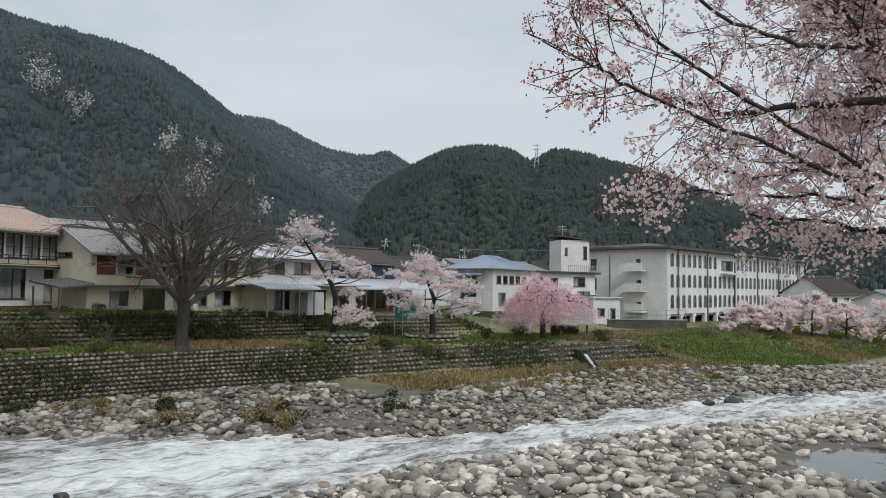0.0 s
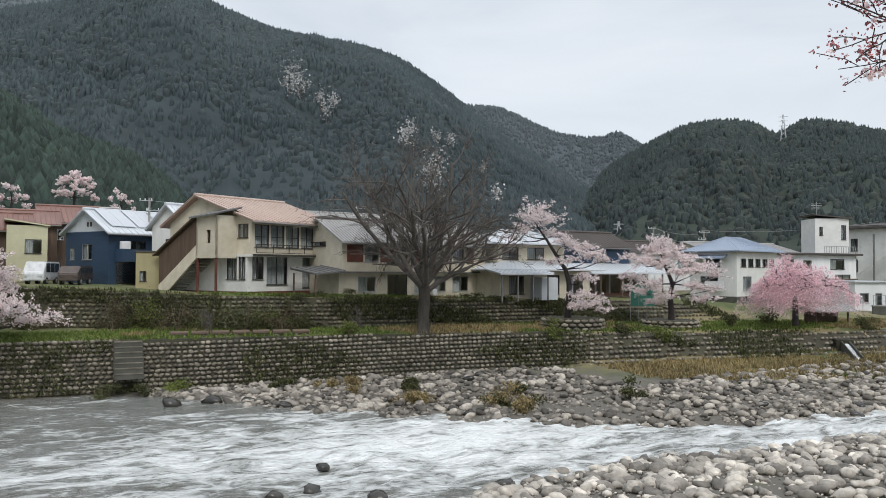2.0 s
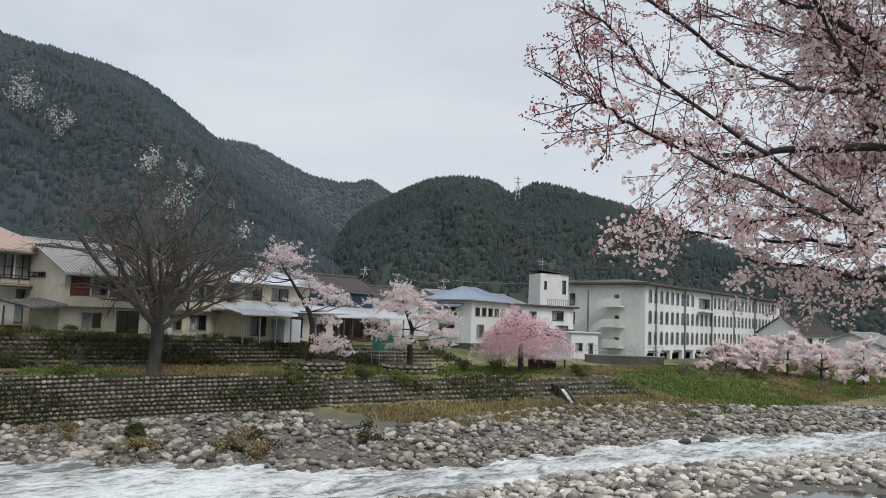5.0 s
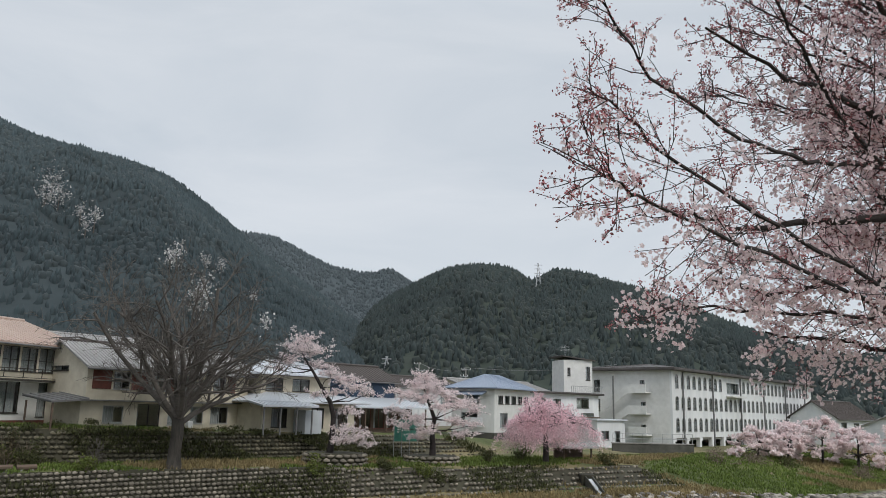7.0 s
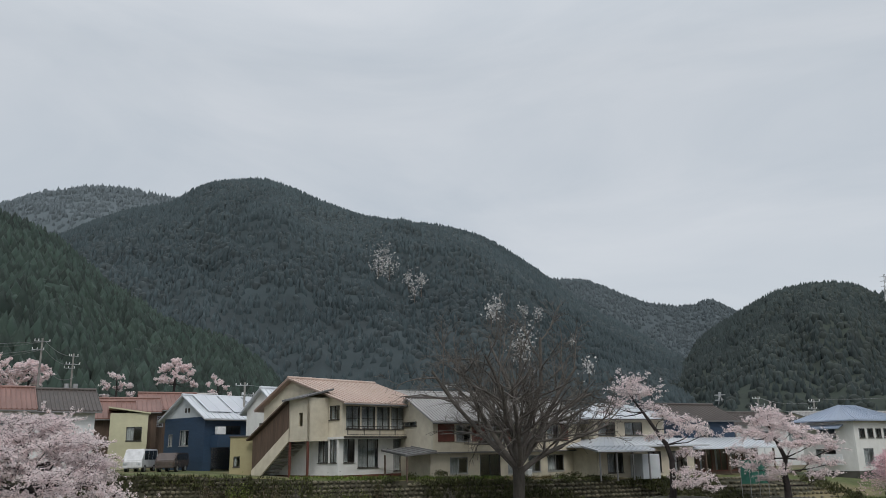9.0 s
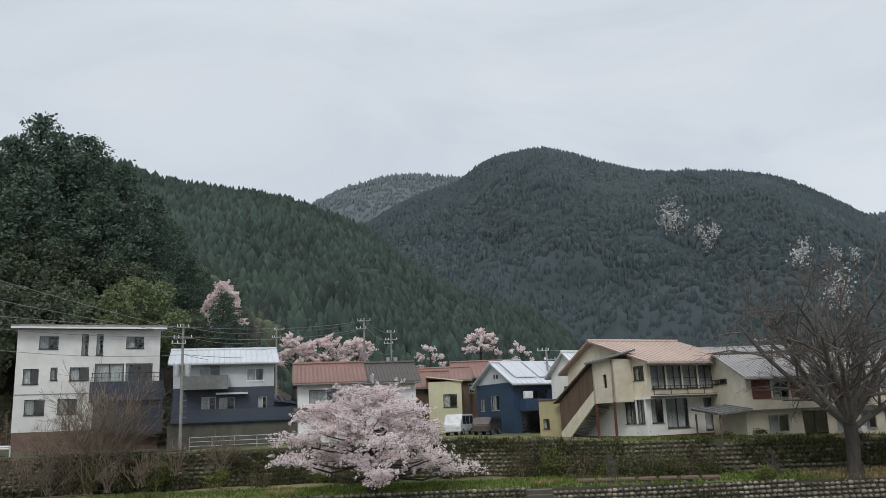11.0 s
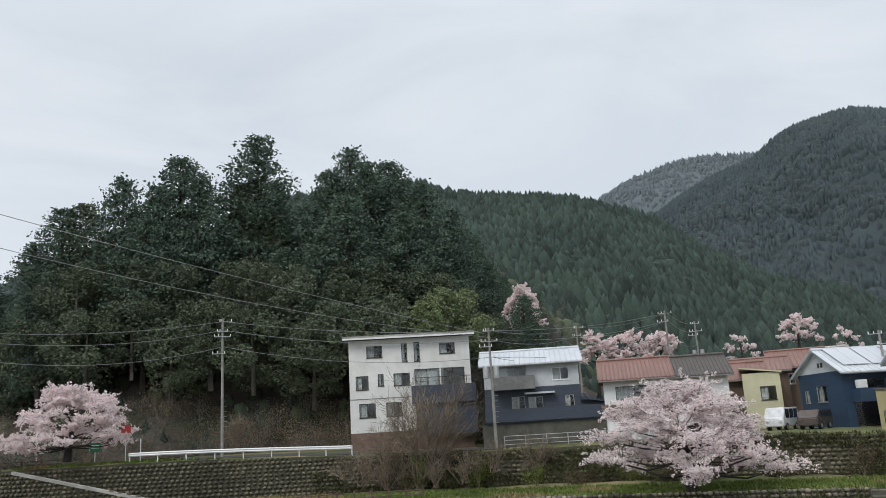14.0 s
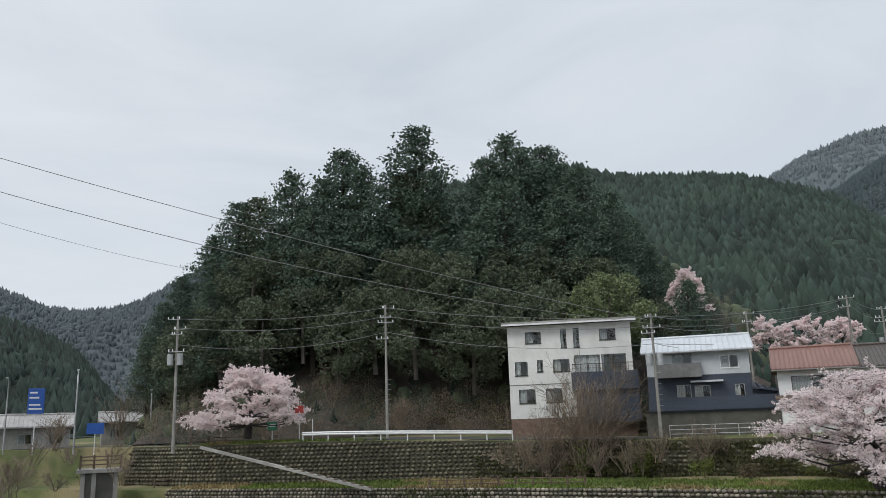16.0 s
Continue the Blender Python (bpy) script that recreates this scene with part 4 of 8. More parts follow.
def school():
    cx, cy = P(15.6, 112)
    ang = 50
    h = thing("school_building", "long white three-storey building with rows of arched windows on pillars", "building", face_m(cx, cy, 1.7, ang))
    ln, d = 61.4, 12.2
    floors = [2.75, 5.6, 8.45]
    bay, arches = 1.9, []
    for f, z in enumerate(floors):
        for k in range(31):
            x = 1.5 + k * bay
            if f == 2 and 18.4 < x < 25.0:
                continue
            arches.append((x, z + 0.75, 1.05, 1.85))
    wall = part("wall", arch_wall(ln, 8.8, [(x, z - 2.75, w, hh) for x, z, w, hh in arches], [(19.2, 6.3, 24.2, 7.9)]), M_WHITE_OLD, h, "white facade with rain streaks")
    wall.matrix_local = Matrix.Translation((0, 0, 2.75))
    for x, z, w, hh in arches:
        arch_window(h, Matrix.Identity(4), x, z)
    window(h, Matrix.Identity(4), 19.2, 9.05, 24.2, 10.65, frame_m=LT, sashes=4)
    part("canopy", boxes((18.8, -1.1, 8.5, 24.6, 0, 8.75)), M_WHITE, h)
    ends = [W("left", 7.6, 6.6, 8.3, 7.5), W("left", 0.6, 6.0, 1.5, 7.6), W("left", 0.6, 3.3, 1.5, 4.9), W("left", 7.7, 3.6, 8.4, 4.6), W("left", 7.7, 0.6, 8.4, 1.6)]
    walls(h, ln, d, 2.75, 11.55, M_WHITE, ends, sides=("left", "right", "back"))
    part("floor_slab", boxes((0.2, 0.2, 2.45, ln - .2, d - .2, 2.74)), M_CONC, h)
    for k in range(15):
        x = k * 4.32
        part("pillar", boxes((x, 0, -0.5, x + 0.6, 0.6, 2.74), bevel=0.02), M_WHITE_OLD, h)
        part("haunch", boxes((x + 0.6, 0.05, 2.3, x + 1.1, 0.4, 2.74)), M_WHITE_OLD, h)
    part("basement_back", boxes((0.4, 5.0, -0.5, ln - .4, 5.2, 2.44)), M_CONC_D, h)
    part("basement_side", boxes((0.0, 0.62, -0.5, 0.3, d, 2.74)), M_WHITE_OLD, h)
    part("roof", boxes((-0.9, -0.9, 11.55, ln + 0.9, d + 0.9, 11.85), bevel=0.05), M_DARKROOF, h, "dark overhanging roof edge")
    hip_roof(h, ln, d, 11.85, 12.7, M_DARKROOF, over=0.8, rib=2.0)
    for x in (3.3, 13.6, 24.6, 35, 46, 57):
        bm = bmesh.new()
        cyl(bm, (x, -0.12, 0.2), (x, -0.12, 11.5), 0.11)
        part("downpipe", bm, M_TRIMG, h)
    # outside stair on the end wall: landings and flights
    L = pose(0, d, 0, 0, 0, -90)
    for i, z in enumerate((2.9, 5.7, 8.5)):
        o = part("landing", boxes((6.6, -1.6, z, 9.2, -0.01, z + 0.18), (6.6, -1.6, z + 0.18, 9.2, -1.48, z + 1.15)), M_WHITE, h)
        o.matrix_local = L
        if i:
            f = bmesh.new()
            pts = [(6.6, z), (6.6, z + 1.15), (2.4, z - 1.65), (2.4, z - 2.8)]
            a = [f.verts.new((x, -1.6, q)) for x, q in pts]
            b = [f.verts.new((x, -1.48, q)) for x, q in pts]
            f.faces.new(a)
            f.faces.new(b[::-1])
            for k in range(4):
                j = (k + 1) % 4
                f.faces.new((a[k], b[k], b[j], a[j]))
            o = part("flight", f, M_WHITE, h)
            o.matrix_local = L
    bm = bmesh.new()
    cyl(bm, (4.6, -1.9, -1), (4.6, -1.9, 10.8), 0.12)
    o = part("pole", bm, M_TRIMG, h)
    o.matrix_local = L
    # low wall in front of the pillars
    part("terrace_wall", boxes((3.5, -3.0, -0.4, 22, -2.7, 1.1)), M_CONC_D, h)


def navy_house():
    cx, cy = P(-39.1, 76)
    h = thing("house", "navy blue house with solar panels on a pale roof", "house", face_m(cx, cy, 6.0, 72))
    w, d, ze = 9.0, 6.6, 5.0
    lo = [W("left", 0.7, 2.5, 1.4, 3.6, frame_m=LT), W("left", 2.6, 2.5, 4.1, 3.9, frame_m=LT), W("front", 5.8, 2.9, 7.6, 4.1, frame_m=LT), W("front", 2.0, 2.5, 3.8, 4.2, frame_m=DK, curtain=0.2)]
    hole = ("front", 0.8, 0.02, 6.6, 2.3, {"sashes": 1, "curtain": 0, "sill": False})
    walls(h, w, d, 0, ze, M_NAVY, lo + [hole])
    gable_roof(h, w, d, ze, ze + 1.9, M_ROOF_W, over=0.5, gable=M_GREYW, label="pale standing-seam roof", rib=0.6)
    sf = 1.9 / (d / 2)
    for k in range(3):
        x0 = 0.6 + k * 2.7
        roof_plane(h, [(x0, 0.4, ze + 0.4 * sf + .27), (x0 + 2.5, 0.4, ze + 0.4 * sf + .27), (x0 + 2.5, 3.3, ze + 3.3 * sf + .27), (x0, 3.3, ze + 3.3 * sf + .27)], M_SOLAR, rib=1.25, rib_h=0.02, t=0.04, name="solar_panel", label="glossy solar panel")
    part("balcony", boxes((0.6, -1.2, 2.3, 4.8, -0.003, 2.42), (0.6, -1.2, 2.42, 4.8, -1.1, 3.4), (0.6, -1.1, 2.42, 0.7, -0.003, 3.4), (4.7, -1.1, 2.42, 4.8, -0.003, 3.4)), M_NAVY, h)
    part("air_conditioner", boxes((0.75, -0.9, 3.42, 1.6, -0.5, 4.1), bevel=0.03), M_WPAINT, h)
    for x in (0.9, 1.4):
        part("vent", boxes((-0.05, d / 2 - x + .6, ze + .45, -0.01, d / 2 - x + .85, ze + .85)), M_FRAME, h)


def yellow_house():
    cx, cy = P(-45.0, 84)
    h = thing("house", "narrow pale yellow house with a brown wing", "house", face_m(cx, cy, 6.0, 45))
    walls(h, 3.4, 5, 0, 5.7, M_YELLOW, [W("front", 1.5, 3.1, 2.9, 4.4, frame_m=DK), W("front", 2.0, 0.5, 2.8, 1.6, frame_m=DK)])
    roof_plane(h, [(-0.2, -0.2, 6.3), (3.6, -0.2, 5.75), (3.6, 5.2, 5.75), (-0.2, 5.2, 6.3)], M_YELLOW, rib=0.6, rib_h=0.02)
    walls(h, 9, 8, 0, 6.2, M_BROWNW, [W("front", 1.5, 4.2, 3, 5.2)], x0=-4.5, y0=6)
    gable_roof(h, 9, 8, 6.2, 7.6, M_RED_ROOF, x0=-4.5, y0=6, gable=M_BROWNW, label="dull red roof")
    walls(h, 6, 7, 0, 6.8, M_BROWNW, [], x0=4.8, y0=9)
    gable_roof(h, 6, 7, 6.8, 8.3, M_TILE, x0=4.8, y0=9, gable=M_BROWNW, rib=0.3, label="pale red tile roof")


def ochre_shed():
    cx, cy = P(-37.4, 68.5)
    h = thing("shed", "ochre rendered shed with a flat roof", "shed", face_m(cx, cy, 6.0, 37))
    walls(h, 2.6, 3, 0, 3.0, M_YELLOW2, [W("front", 0.3, 0.7, 0.8, 1.5, sashes=1)])
    part("roof", boxes((-0.1, -0.1, 3.0, 2.7, 3.1, 3.12), bevel=0.02), M_DARKROOF, h)


def red_roof_house():
    cx, cy = P(-54.1, 72)
    h = thing("house", "white house with rust-red and dark brown roofs", "house", face_m(cx, cy, 6.3, 54))
    walls(h, 5.6, 7, 0, 5.3, M_WHITE_OLD, [W("front", 1.0, 3.2, 4.2, 4.5, frame_m=DK), W("front", 0.4, 0.8, 1.4, 2.2, frame_m=LT)])
    gable_roof(h, 5.6, 7, 5.3, 6.9, M_RED_ROOF, gable=M_YELLOW2, over=0.7, label="rust-red sheet roof", rib=0.35)
    walls(h, 4.6, 7, 0, 5.2, M_WHITE_OLD, [W("front", 0.6, 3.2, 2.4, 4.4)], x0=5.75)
    gable_roof(h, 4.4, 7, 5.2, 6.8, M_TILE_B, x0=5.95, gable=M_BROWNW, over=0.7, label="dark brown tile roof", rib=0.3)
    part("porch", boxes((0.1, -1.8, 0, 2.6, -0.003, 2.6)), M_WHITE_OLD, h)
    roof_plane(h, [(-0.3, -2.2, 2.7), (3.0, -2.2, 2.7), (3.0, 0, 3.0), (-0.3, 0, 3.0)], M_WOOD, name="porch_roof")


def slate_house():
    cx, cy = P(-62.3, 74.5)
    h = thing("house", "pale grey and slate house with a white metal roof", "house", face_m(cx, cy, 6.5, 59))
    w, d = 8.6, 7
    lo = [W("front", 2.4, 2.6, 3.6, 4.1, frame_m=LT, curtain=0.6), W("front", 3.9, 2.6, 5.2, 4.0, frame_m=LT), W("front", 7.2, 2.7, 8.0, 4.0, frame_m=LT)]
    walls(h, w, d, 0, 4.9, M_SLATE, lo)
    up = [W("front", 2.2, 0.2, 3.9, 1.9, frame_m=LT), W("front", 6.2, 0.5, 7.7, 1.6, frame_m=M_WPAINT), W("left", 4.6, 0.4, 5.6, 1.5)]
    walls(h, w - 0.02, d - 0.02, 4.9, 7.1, M_GREYW, up, x0=0.01, y0=0.01)
    gable_roof(h, w, d, 7.1, 8.4, M_ROOF_W, gable=M_GREYW, over=0.6, label="white metal roof")
    part("balcony", boxes((0.9, -1.2, 4.7, 4.6, -0.003, 4.82), (0.9, -1.2, 4.82, 4.6, -1.12, 5.9), (0.9, -1.1, 4.82, 1.0, 0, 5.9), (4.5, -1.1, 4.82, 4.6, 0, 5.9)), M_TRIMG, h, "grey panel balcony")
    part("awning", boxes((3.6, -0.7, 4.25, 6.3, -0.003, 4.4)), M_ROOF_W, h)
    part("deck_wall", boxes((0.0, -1.6, 1.9, 11.0, -1.45, 3.0), (0.0, -1.4, 1.75, 11.0, -0.003, 1.9)), M_SLATE, h, "slate deck parapet")
    roof_plane(h, [(8.6, -0.5, 3.7), (10.8, -0.5, 3.3), (10.8, 4, 3.5), (8.6, 4, 4.4)], M_SLATE, name="side_roof")
    walls(h, 2.0, 3.5, 0, 3.5, M_SLATE, [], x0=8.62, y0=0.2, sides=("front", "right", "back"))
    part("base_wall", boxes((-0.3, -1.3, -0.8, 11.2, -1.2, 1.74)), M_CONC_D, h, "stained block base wall")
    f = bmesh.new()
    for k in range(7):
        cyl(f, (1.6 + k * 1.8, -3.4, -0.6), (1.6 + k * 1.8, -3.4, 0.7), 0.035)
    for z in (0.0, 0.35, 0.7):
        cyl(f, (1.6, -3.4, z), (12.4, -3.4, z), 0.025)
    part("railing", f, M_STEEL, h, "grey pipe railing")
    part("kerb_wall", boxes((1.2, -3.6, -1.3, 12.8, -3.2, -0.55), bevel=0.03), M_CONC, h, "pale concrete edge wall")


def white_block():
    cx, cy = P(-71.7, 78)
    h = thing("apartment_house", "white three-storey block with a dark balcony storey", "house", face_m(cx, cy, 8.2, 67.5))
    w, d, ht = 11.6, 8, 8.7
    ops = [W("front", 1.7, 7.0, 3.2, 8.1), W("front", 5.05, 6.45, 5.6, 8.3, sashes=1), W("front", 6.25, 6.45, 6.8, 8.3, sashes=1), W("front", 8.7, 7.05, 10.2, 8.1),
           W("front", 0.6, 4.0, 1.8, 5.3), W("front", 2.7, 4.3, 3.25, 5.4, sashes=1), W("front", 4.2, 4.25, 5.75, 5.4), W("front", 0.85, 1.4, 2.4, 2.7), W("front", 3.4, 1.4, 4.9, 2.7),
           W("front", 6.2, 4.06, 8.6, 5.7, frame_m=DK, curtain=0.95), W("front", 8.75, 4.06, 11.0, 5.7, frame_m=DK, curtain=0.1), W("left", 3, 6.7, 4.2, 7.9), W("left", 3, 4.0, 4.2, 5.2)]
    walls(h, w, d, 0, ht, M_WHITE, ops)
    part("balcony", boxes((5.85, -1.3, 2.4, 11.9, -0.003, 4.05)), M_SLATE, h, "dark boarded balcony block")
    part("lower_storey", boxes((6.2, -0.9, -0.5, 11.9, -0.003, 2.397)), M_SLATE, h)
    rows = [(5.95, -1.28, 4.75, 11.9, -1.22, 4.81), (5.95, -1.28, 4.4, 11.9, -1.24, 4.43)] + [(6.0 + k * 0.72, -1.28, 4.05, 6.05 + k * 0.72, -1.23, 4.75) for k in range(9)]
    part("balcony_rail", boxes(*rows), M_FRAME, h)
    roof_plane(h, [(-0.5, -0.7, ht + 0.35), (w + 0.5, -0.7, ht + 0.35), (w + 0.5, d + 0.5, ht + 0.9), (-0.5, d + 0.5, ht + 0.9)], M_CONC, rib=0.5, rib_h=0.04, t=0.3, label="flat beige roof")
    part("gutter", boxes((-0.5, -0.85, ht - 0.0, w + 0.5, -0.72, ht + 0.15)), M_WPAINT, h)
    part("brick_base", boxes((0.02, 0.02, -2.4, w - 0.02, d - 0.02, -0.004)), mat("brown_brick_base", (0.2, 0.13, 0.1), (0.13, 0.085, 0.07), scale=5, stretch=(1, 1, 3)), h, "brown brick base storey")
    part("belt", boxes((-0.02, -0.03, 3.1, 5.8, -0.003, 3.16)), M_TRIMG, h)


for make in (stair_house, tile_house, grey_roof_house, dark_house, hip_house, long_block, school, navy_house, yellow_house, ochre_shed, red_roof_house, slate_house, white_block):
    make()


# ---- trees ----
M_BARK = mat("dark_cherry_bark", (0.042, 0.034, 0.032), (0.022, 0.018, 0.018), scale=6, stretch=(1, 1, 3), rough=0.9, bump=0.6)
M_BARK_G = mat("grey_zelkova_bark", (0.15, 0.133, 0.117), (0.085, 0.074, 0.066), scale=5, stretch=(1, 1, 2), rough=0.9, bump=0.6)
M_BARK_Z = mat("furrowed_trunk_bark", (0.085, 0.074, 0.062), (0.035, 0.032, 0.027), scale=4, stretch=(1, 1, 0.25), rough=0.95, bump=1.0, bump_dist=0.06, big=0.4)
M_BLOSSOM = mat("pale_cherry_blossom", (0.97, 0.90, 0.895), (0.94, 0.81, 0.815), scale=1.5, rough=0.8, bump=0, island=0.16, big=0.1, trans=0.5)
M_BLOSSOM_P = mat("deep_pink_blossom", (0.91, 0.71, 0.745), (0.84, 0.57, 0.63), scale=1.5, rough=0.8, bump=0, island=0.25, big=0.15, trans=0.35)
M_CEDAR = mat("cedar_needles", (0.112, 0.165, 0.122), (0.068, 0.108, 0.082), scale=0.35, rough=0.9, bump=0, island=0.3, big=0.3, trans=0.15)
M_CEDAR_BR = mat("bronzed_cedar_needles", (0.125, 0.150, 0.092), (0.075, 0.098, 0.062), scale=0.35, rough=0.9, bump=0, island=0.3, big=0.3, trans=0.15)
M_OAK = mat("evergreen_oak_leaves", (0.20, 0.245, 0.115), (0.11, 0.145, 0.07), scale=0.5, rough=0.75, bump=0, island=0.35, big=0.3, trans=0.2)
M_OAK_D = mat("dark_evergreen_leaves", (0.165, 0.20, 0.125), (0.09, 0.12, 0.078), scale=0.5, rough=0.75, bump=0, island=0.35, big=0.3, trans=0.2)
M_SHRUB = mat("olive_shrub_leaves", (0.095, 0.10, 0.035), (0.05, 0.058, 0.022), scale=1.5, rough=0.85, bump=0, island=0.5, trans=0.2)
M_SHRUB_Y = mat("fresh_green_leaves", (0.17, 0.20, 0.045), (0.10, 0.13, 0.03), scale=1.5, rough=0.8, bump=0, island=0.4, trans=0.25)
M_TWIG = mat("brown_twigs", (0.24, 0.19, 0.14), (0.15, 0.118, 0.09), scale=3, rough=0.9, bump=0)
M_DRYLEAF = mat("withered_leaves", (0.13, 0.105, 0.06), (0.075, 0.062, 0.036), scale=1.5, rough=0.9, bump=0, island=0.5, trans=0.2)
M_DRY = mat("dry_grass", (0.33, 0.26, 0.13), (0.22, 0.17, 0.08), scale=1, rough=0.95, bump=0, island=0.35, trans=0.2)
M_GRASS = mat("spring_grass", (0.17, 0.23, 0.05), (0.10, 0.145, 0.035), scale=1, rough=0.95, bump=0, island=0.4, trans=0.25)


def tubes(lines, sides=5):
    """Branches: each line is a list of (point, radius)."""
    V, F = [], []
    for ln in lines:
        n = sides if ln[0][1] > 0.03 else 3
        prev = None
        for i, (p, r) in enumerate(ln):
            q = ln[min(i + 1, len(ln) - 1)][0] - ln[max(i - 1, 0)][0]
            q = q.normalized() if q.length > 1e-9 else Vector((0, 0, 1))
            a = q.orthogonal().normalized()
            b = q.cross(a)
            base = len(V)
            for k in range(n):
                t = 2 * math.pi * k / n
                V.append(p + (a * math.cos(t) + b * math.sin(t)) * r)
            if prev is not None:
                F += [(prev + k, prev + (k + 1) % n, base + (k + 1) % n, base + k) for k in range(n)]
            prev = base
    return V, F


def grow(rng, p, d, length, r, level, last, up=0.1, wig=0.25, kids=4, spread=0.8, shrink=0.62, lines=None, tips=None, start=0.25, segs=5):
    """A branch and its offspring. Fills lines with tubes and tips with points along the last twigs."""
    pts = [(p.copy(), r)]
    d = d.normalized()
    for i in range(segs):
        d = (d + Vector((rng.gauss(0, wig), rng.gauss(0, wig), rng.gauss(0, wig) + up)) * (0.6 if level else 0.35)).normalized()
        p = p + d * (length / segs)
        pts.append((p.copy(), r * (1 - 0.6 * (i + 1) / segs)))
        if level == last:
            tips.append((p.copy(), d.copy()))
    lines.append(pts)
    if level < last:
        n = kids if isinstance(kids, int) else kids[level]
        for k in range(n):
            f = start + (1 - start) * (k + rng.random() * 0.8) / n
            i = min(int(f * segs), segs - 1)
            q = pts[i][0].lerp(pts[i + 1][0], f * segs - i)
            t = (pts[i + 1][0] - pts[i][0]).normalized()
            side = t.orthogonal().normalized()
            side.rotate(Matrix.Rotation(rng.uniform(0, 6.28), 3, t))
            nd = t * rng.uniform(0.5, 0.9) + side * spread * rng.uniform(0.7, 1.2)
            grow(rng, q, nd, length * shrink * rng.uniform(0.75, 1.2) * (1.15 - 0.4 * f), pts[i][1] * 0.55, level + 1, last, up, wig, kids, spread, shrink, lines, tips, 0.2, max(3, segs - 1))
    return lines, tips


def petals(name, pts, size, material, parent, seed, squash=1.0, label="", droop=0.0):
    """Many small leaves or flower clumps: bent quads of random turn round the given points."""
    rng = np.random.default_rng(seed)
    c = np.asarray(pts, float)
    n = len(c)
    a = rng.normal(size=(n, 3))
    a[:, 2] = a[:, 2] * squash - droop
    a /= np.linalg.norm(a, axis=1)[:, None]
    b = np.cross(a, rng.normal(size=(n, 3)))
    b /= np.linalg.norm(b, axis=1)[:, None] + 1e-9
    s = size * rng.uniform(0.6, 1.3, (n, 1))
    nn = np.cross(a, b) * s * 0.25
    V = np.stack([c - a * s + nn, c + b * s * 0.62, c + a * s + nn, c - b * s * 0.62], 1).reshape(-1, 3)
    F = np.arange(4 * n).reshape(n, 4)
    return link_mesh(name, V, F, material, parent, label)


def cloud(rng, tips, per, sd):
    out = []
    for p, d in tips:
        for _ in range(per):
            out.append((p.x + rng.gauss(0, sd), p.y + rng.gauss(0, sd), p.z + rng.gauss(0, sd * 0.8)))
    return out


def cherry(x, y, z, height, width, seed, label, blossom=None, per=9, size=0.085, lean=(0, 0), limbs=6, trunk=0.22, weep=False, bark=None, group="cherry trees along the river", density=1.0, fork=0.25, dome=0.35, clear=0.0):
    rng = random.Random(seed)
    t = thing("cherry_tree", label, "tree", Matrix.Translation((x, y, z)), group)
    lines, tips = [], []
    hf = height * fork
    top = Vector((lean[0] * 0.4, lean[1] * 0.4, hf))
    lines.append([(Vector((0, 0, -0.3)), trunk * 1.25), (Vector((0, 0, hf * 0.4)), trunk), (top, trunk * 0.85)])
    for k in range(limbs):
        a = 2 * math.pi * (k + rng.uniform(-0.3, 0.3)) / limbs
        tilt = rng.uniform(0.35, 1.0) if not weep else rng.uniform(0.3, 0.7)
        d = Vector((math.cos(a) * tilt * width / height + lean[0] * 0.12, math.sin(a) * tilt * width / height + lean[1] * 0.12, rng.uniform(0.45, 1.0)))
        L = math.hypot(width * 0.42 * tilt, (height - hf) * 0.62)
        grow(rng, top, d, L, trunk * 0.55, 1, 4, up=0.08 if not weep else 0.0, wig=0.3, kids=[0, 5, 4, 3, 0], spread=0.75, shrink=0.56, lines=lines, tips=tips)
    if weep:
        drops = []
        for p, d in tips[::2]:
            L = rng.uniform(0.4, 1.0) * min(max(p.z - 0.6, 0.3), height * 0.5)
            for i in range(5):
                drops.append((p + Vector((d.x * 0.1 * i, d.y * 0.1 * i, -L * i / 4)), d))
        tips = tips + drops
    # fit the crown to its breadth and height
    rr = sorted(math.hypot(p.x, p.y) for p, d in tips)[int(len(tips) * 0.95)]
    zt = sorted(p.z for p, d in tips)[int(len(tips) * 0.97)]
    kx, kz = width / 2 / rr, (height - 0.2) / zt

    def fit(p):
        k = min(1.2, (math.hypot(p.x, p.y) / rr)) ** 2
        return Vector((p.x * kx, p.y * kx, p.z * kz * (1 - dome * k)))
    lines = [[(fit(p), r) for p, r in ln] for ln in lines if ln[0][1] > 0.014 or rng.random() < 0.35]
    tips = [(fit(p), d) for p, d in tips]
    # the lower inner crown carries no flowers
    tips = [(p, d) for p, d in tips if p.z > height * clear * (1.35 - math.hypot(p.x, p.y) / width * 2)]
    link_mesh("trunk", *tubes(lines[:1], 9), bark or M_BARK, t, smooth=True)
    main = trunk * 0.53
    for ln in lines[1:]:
        if ln[0][1] > main:
            link_mesh("limb", *tubes([ln]), bark or M_BARK, t, smooth=True)
    tagged(link_mesh("twig_work", *tubes([ln for ln in lines[1:] if ln[0][1] <= main]), bark or M_BARK, t, smooth=True), kind="stuff")
    if density < 1:
        tips = [q for q in tips if rng.random() < density]
    petals("blossom_crown", cloud(rng, tips, per, 0.13), size, blossom or M_BLOSSOM, t, seed)
    return t


def at(az, d, el=None):
    x, y = P(az, d)
    return x, y, (gz(x, y) if el is None else zz(el, d))


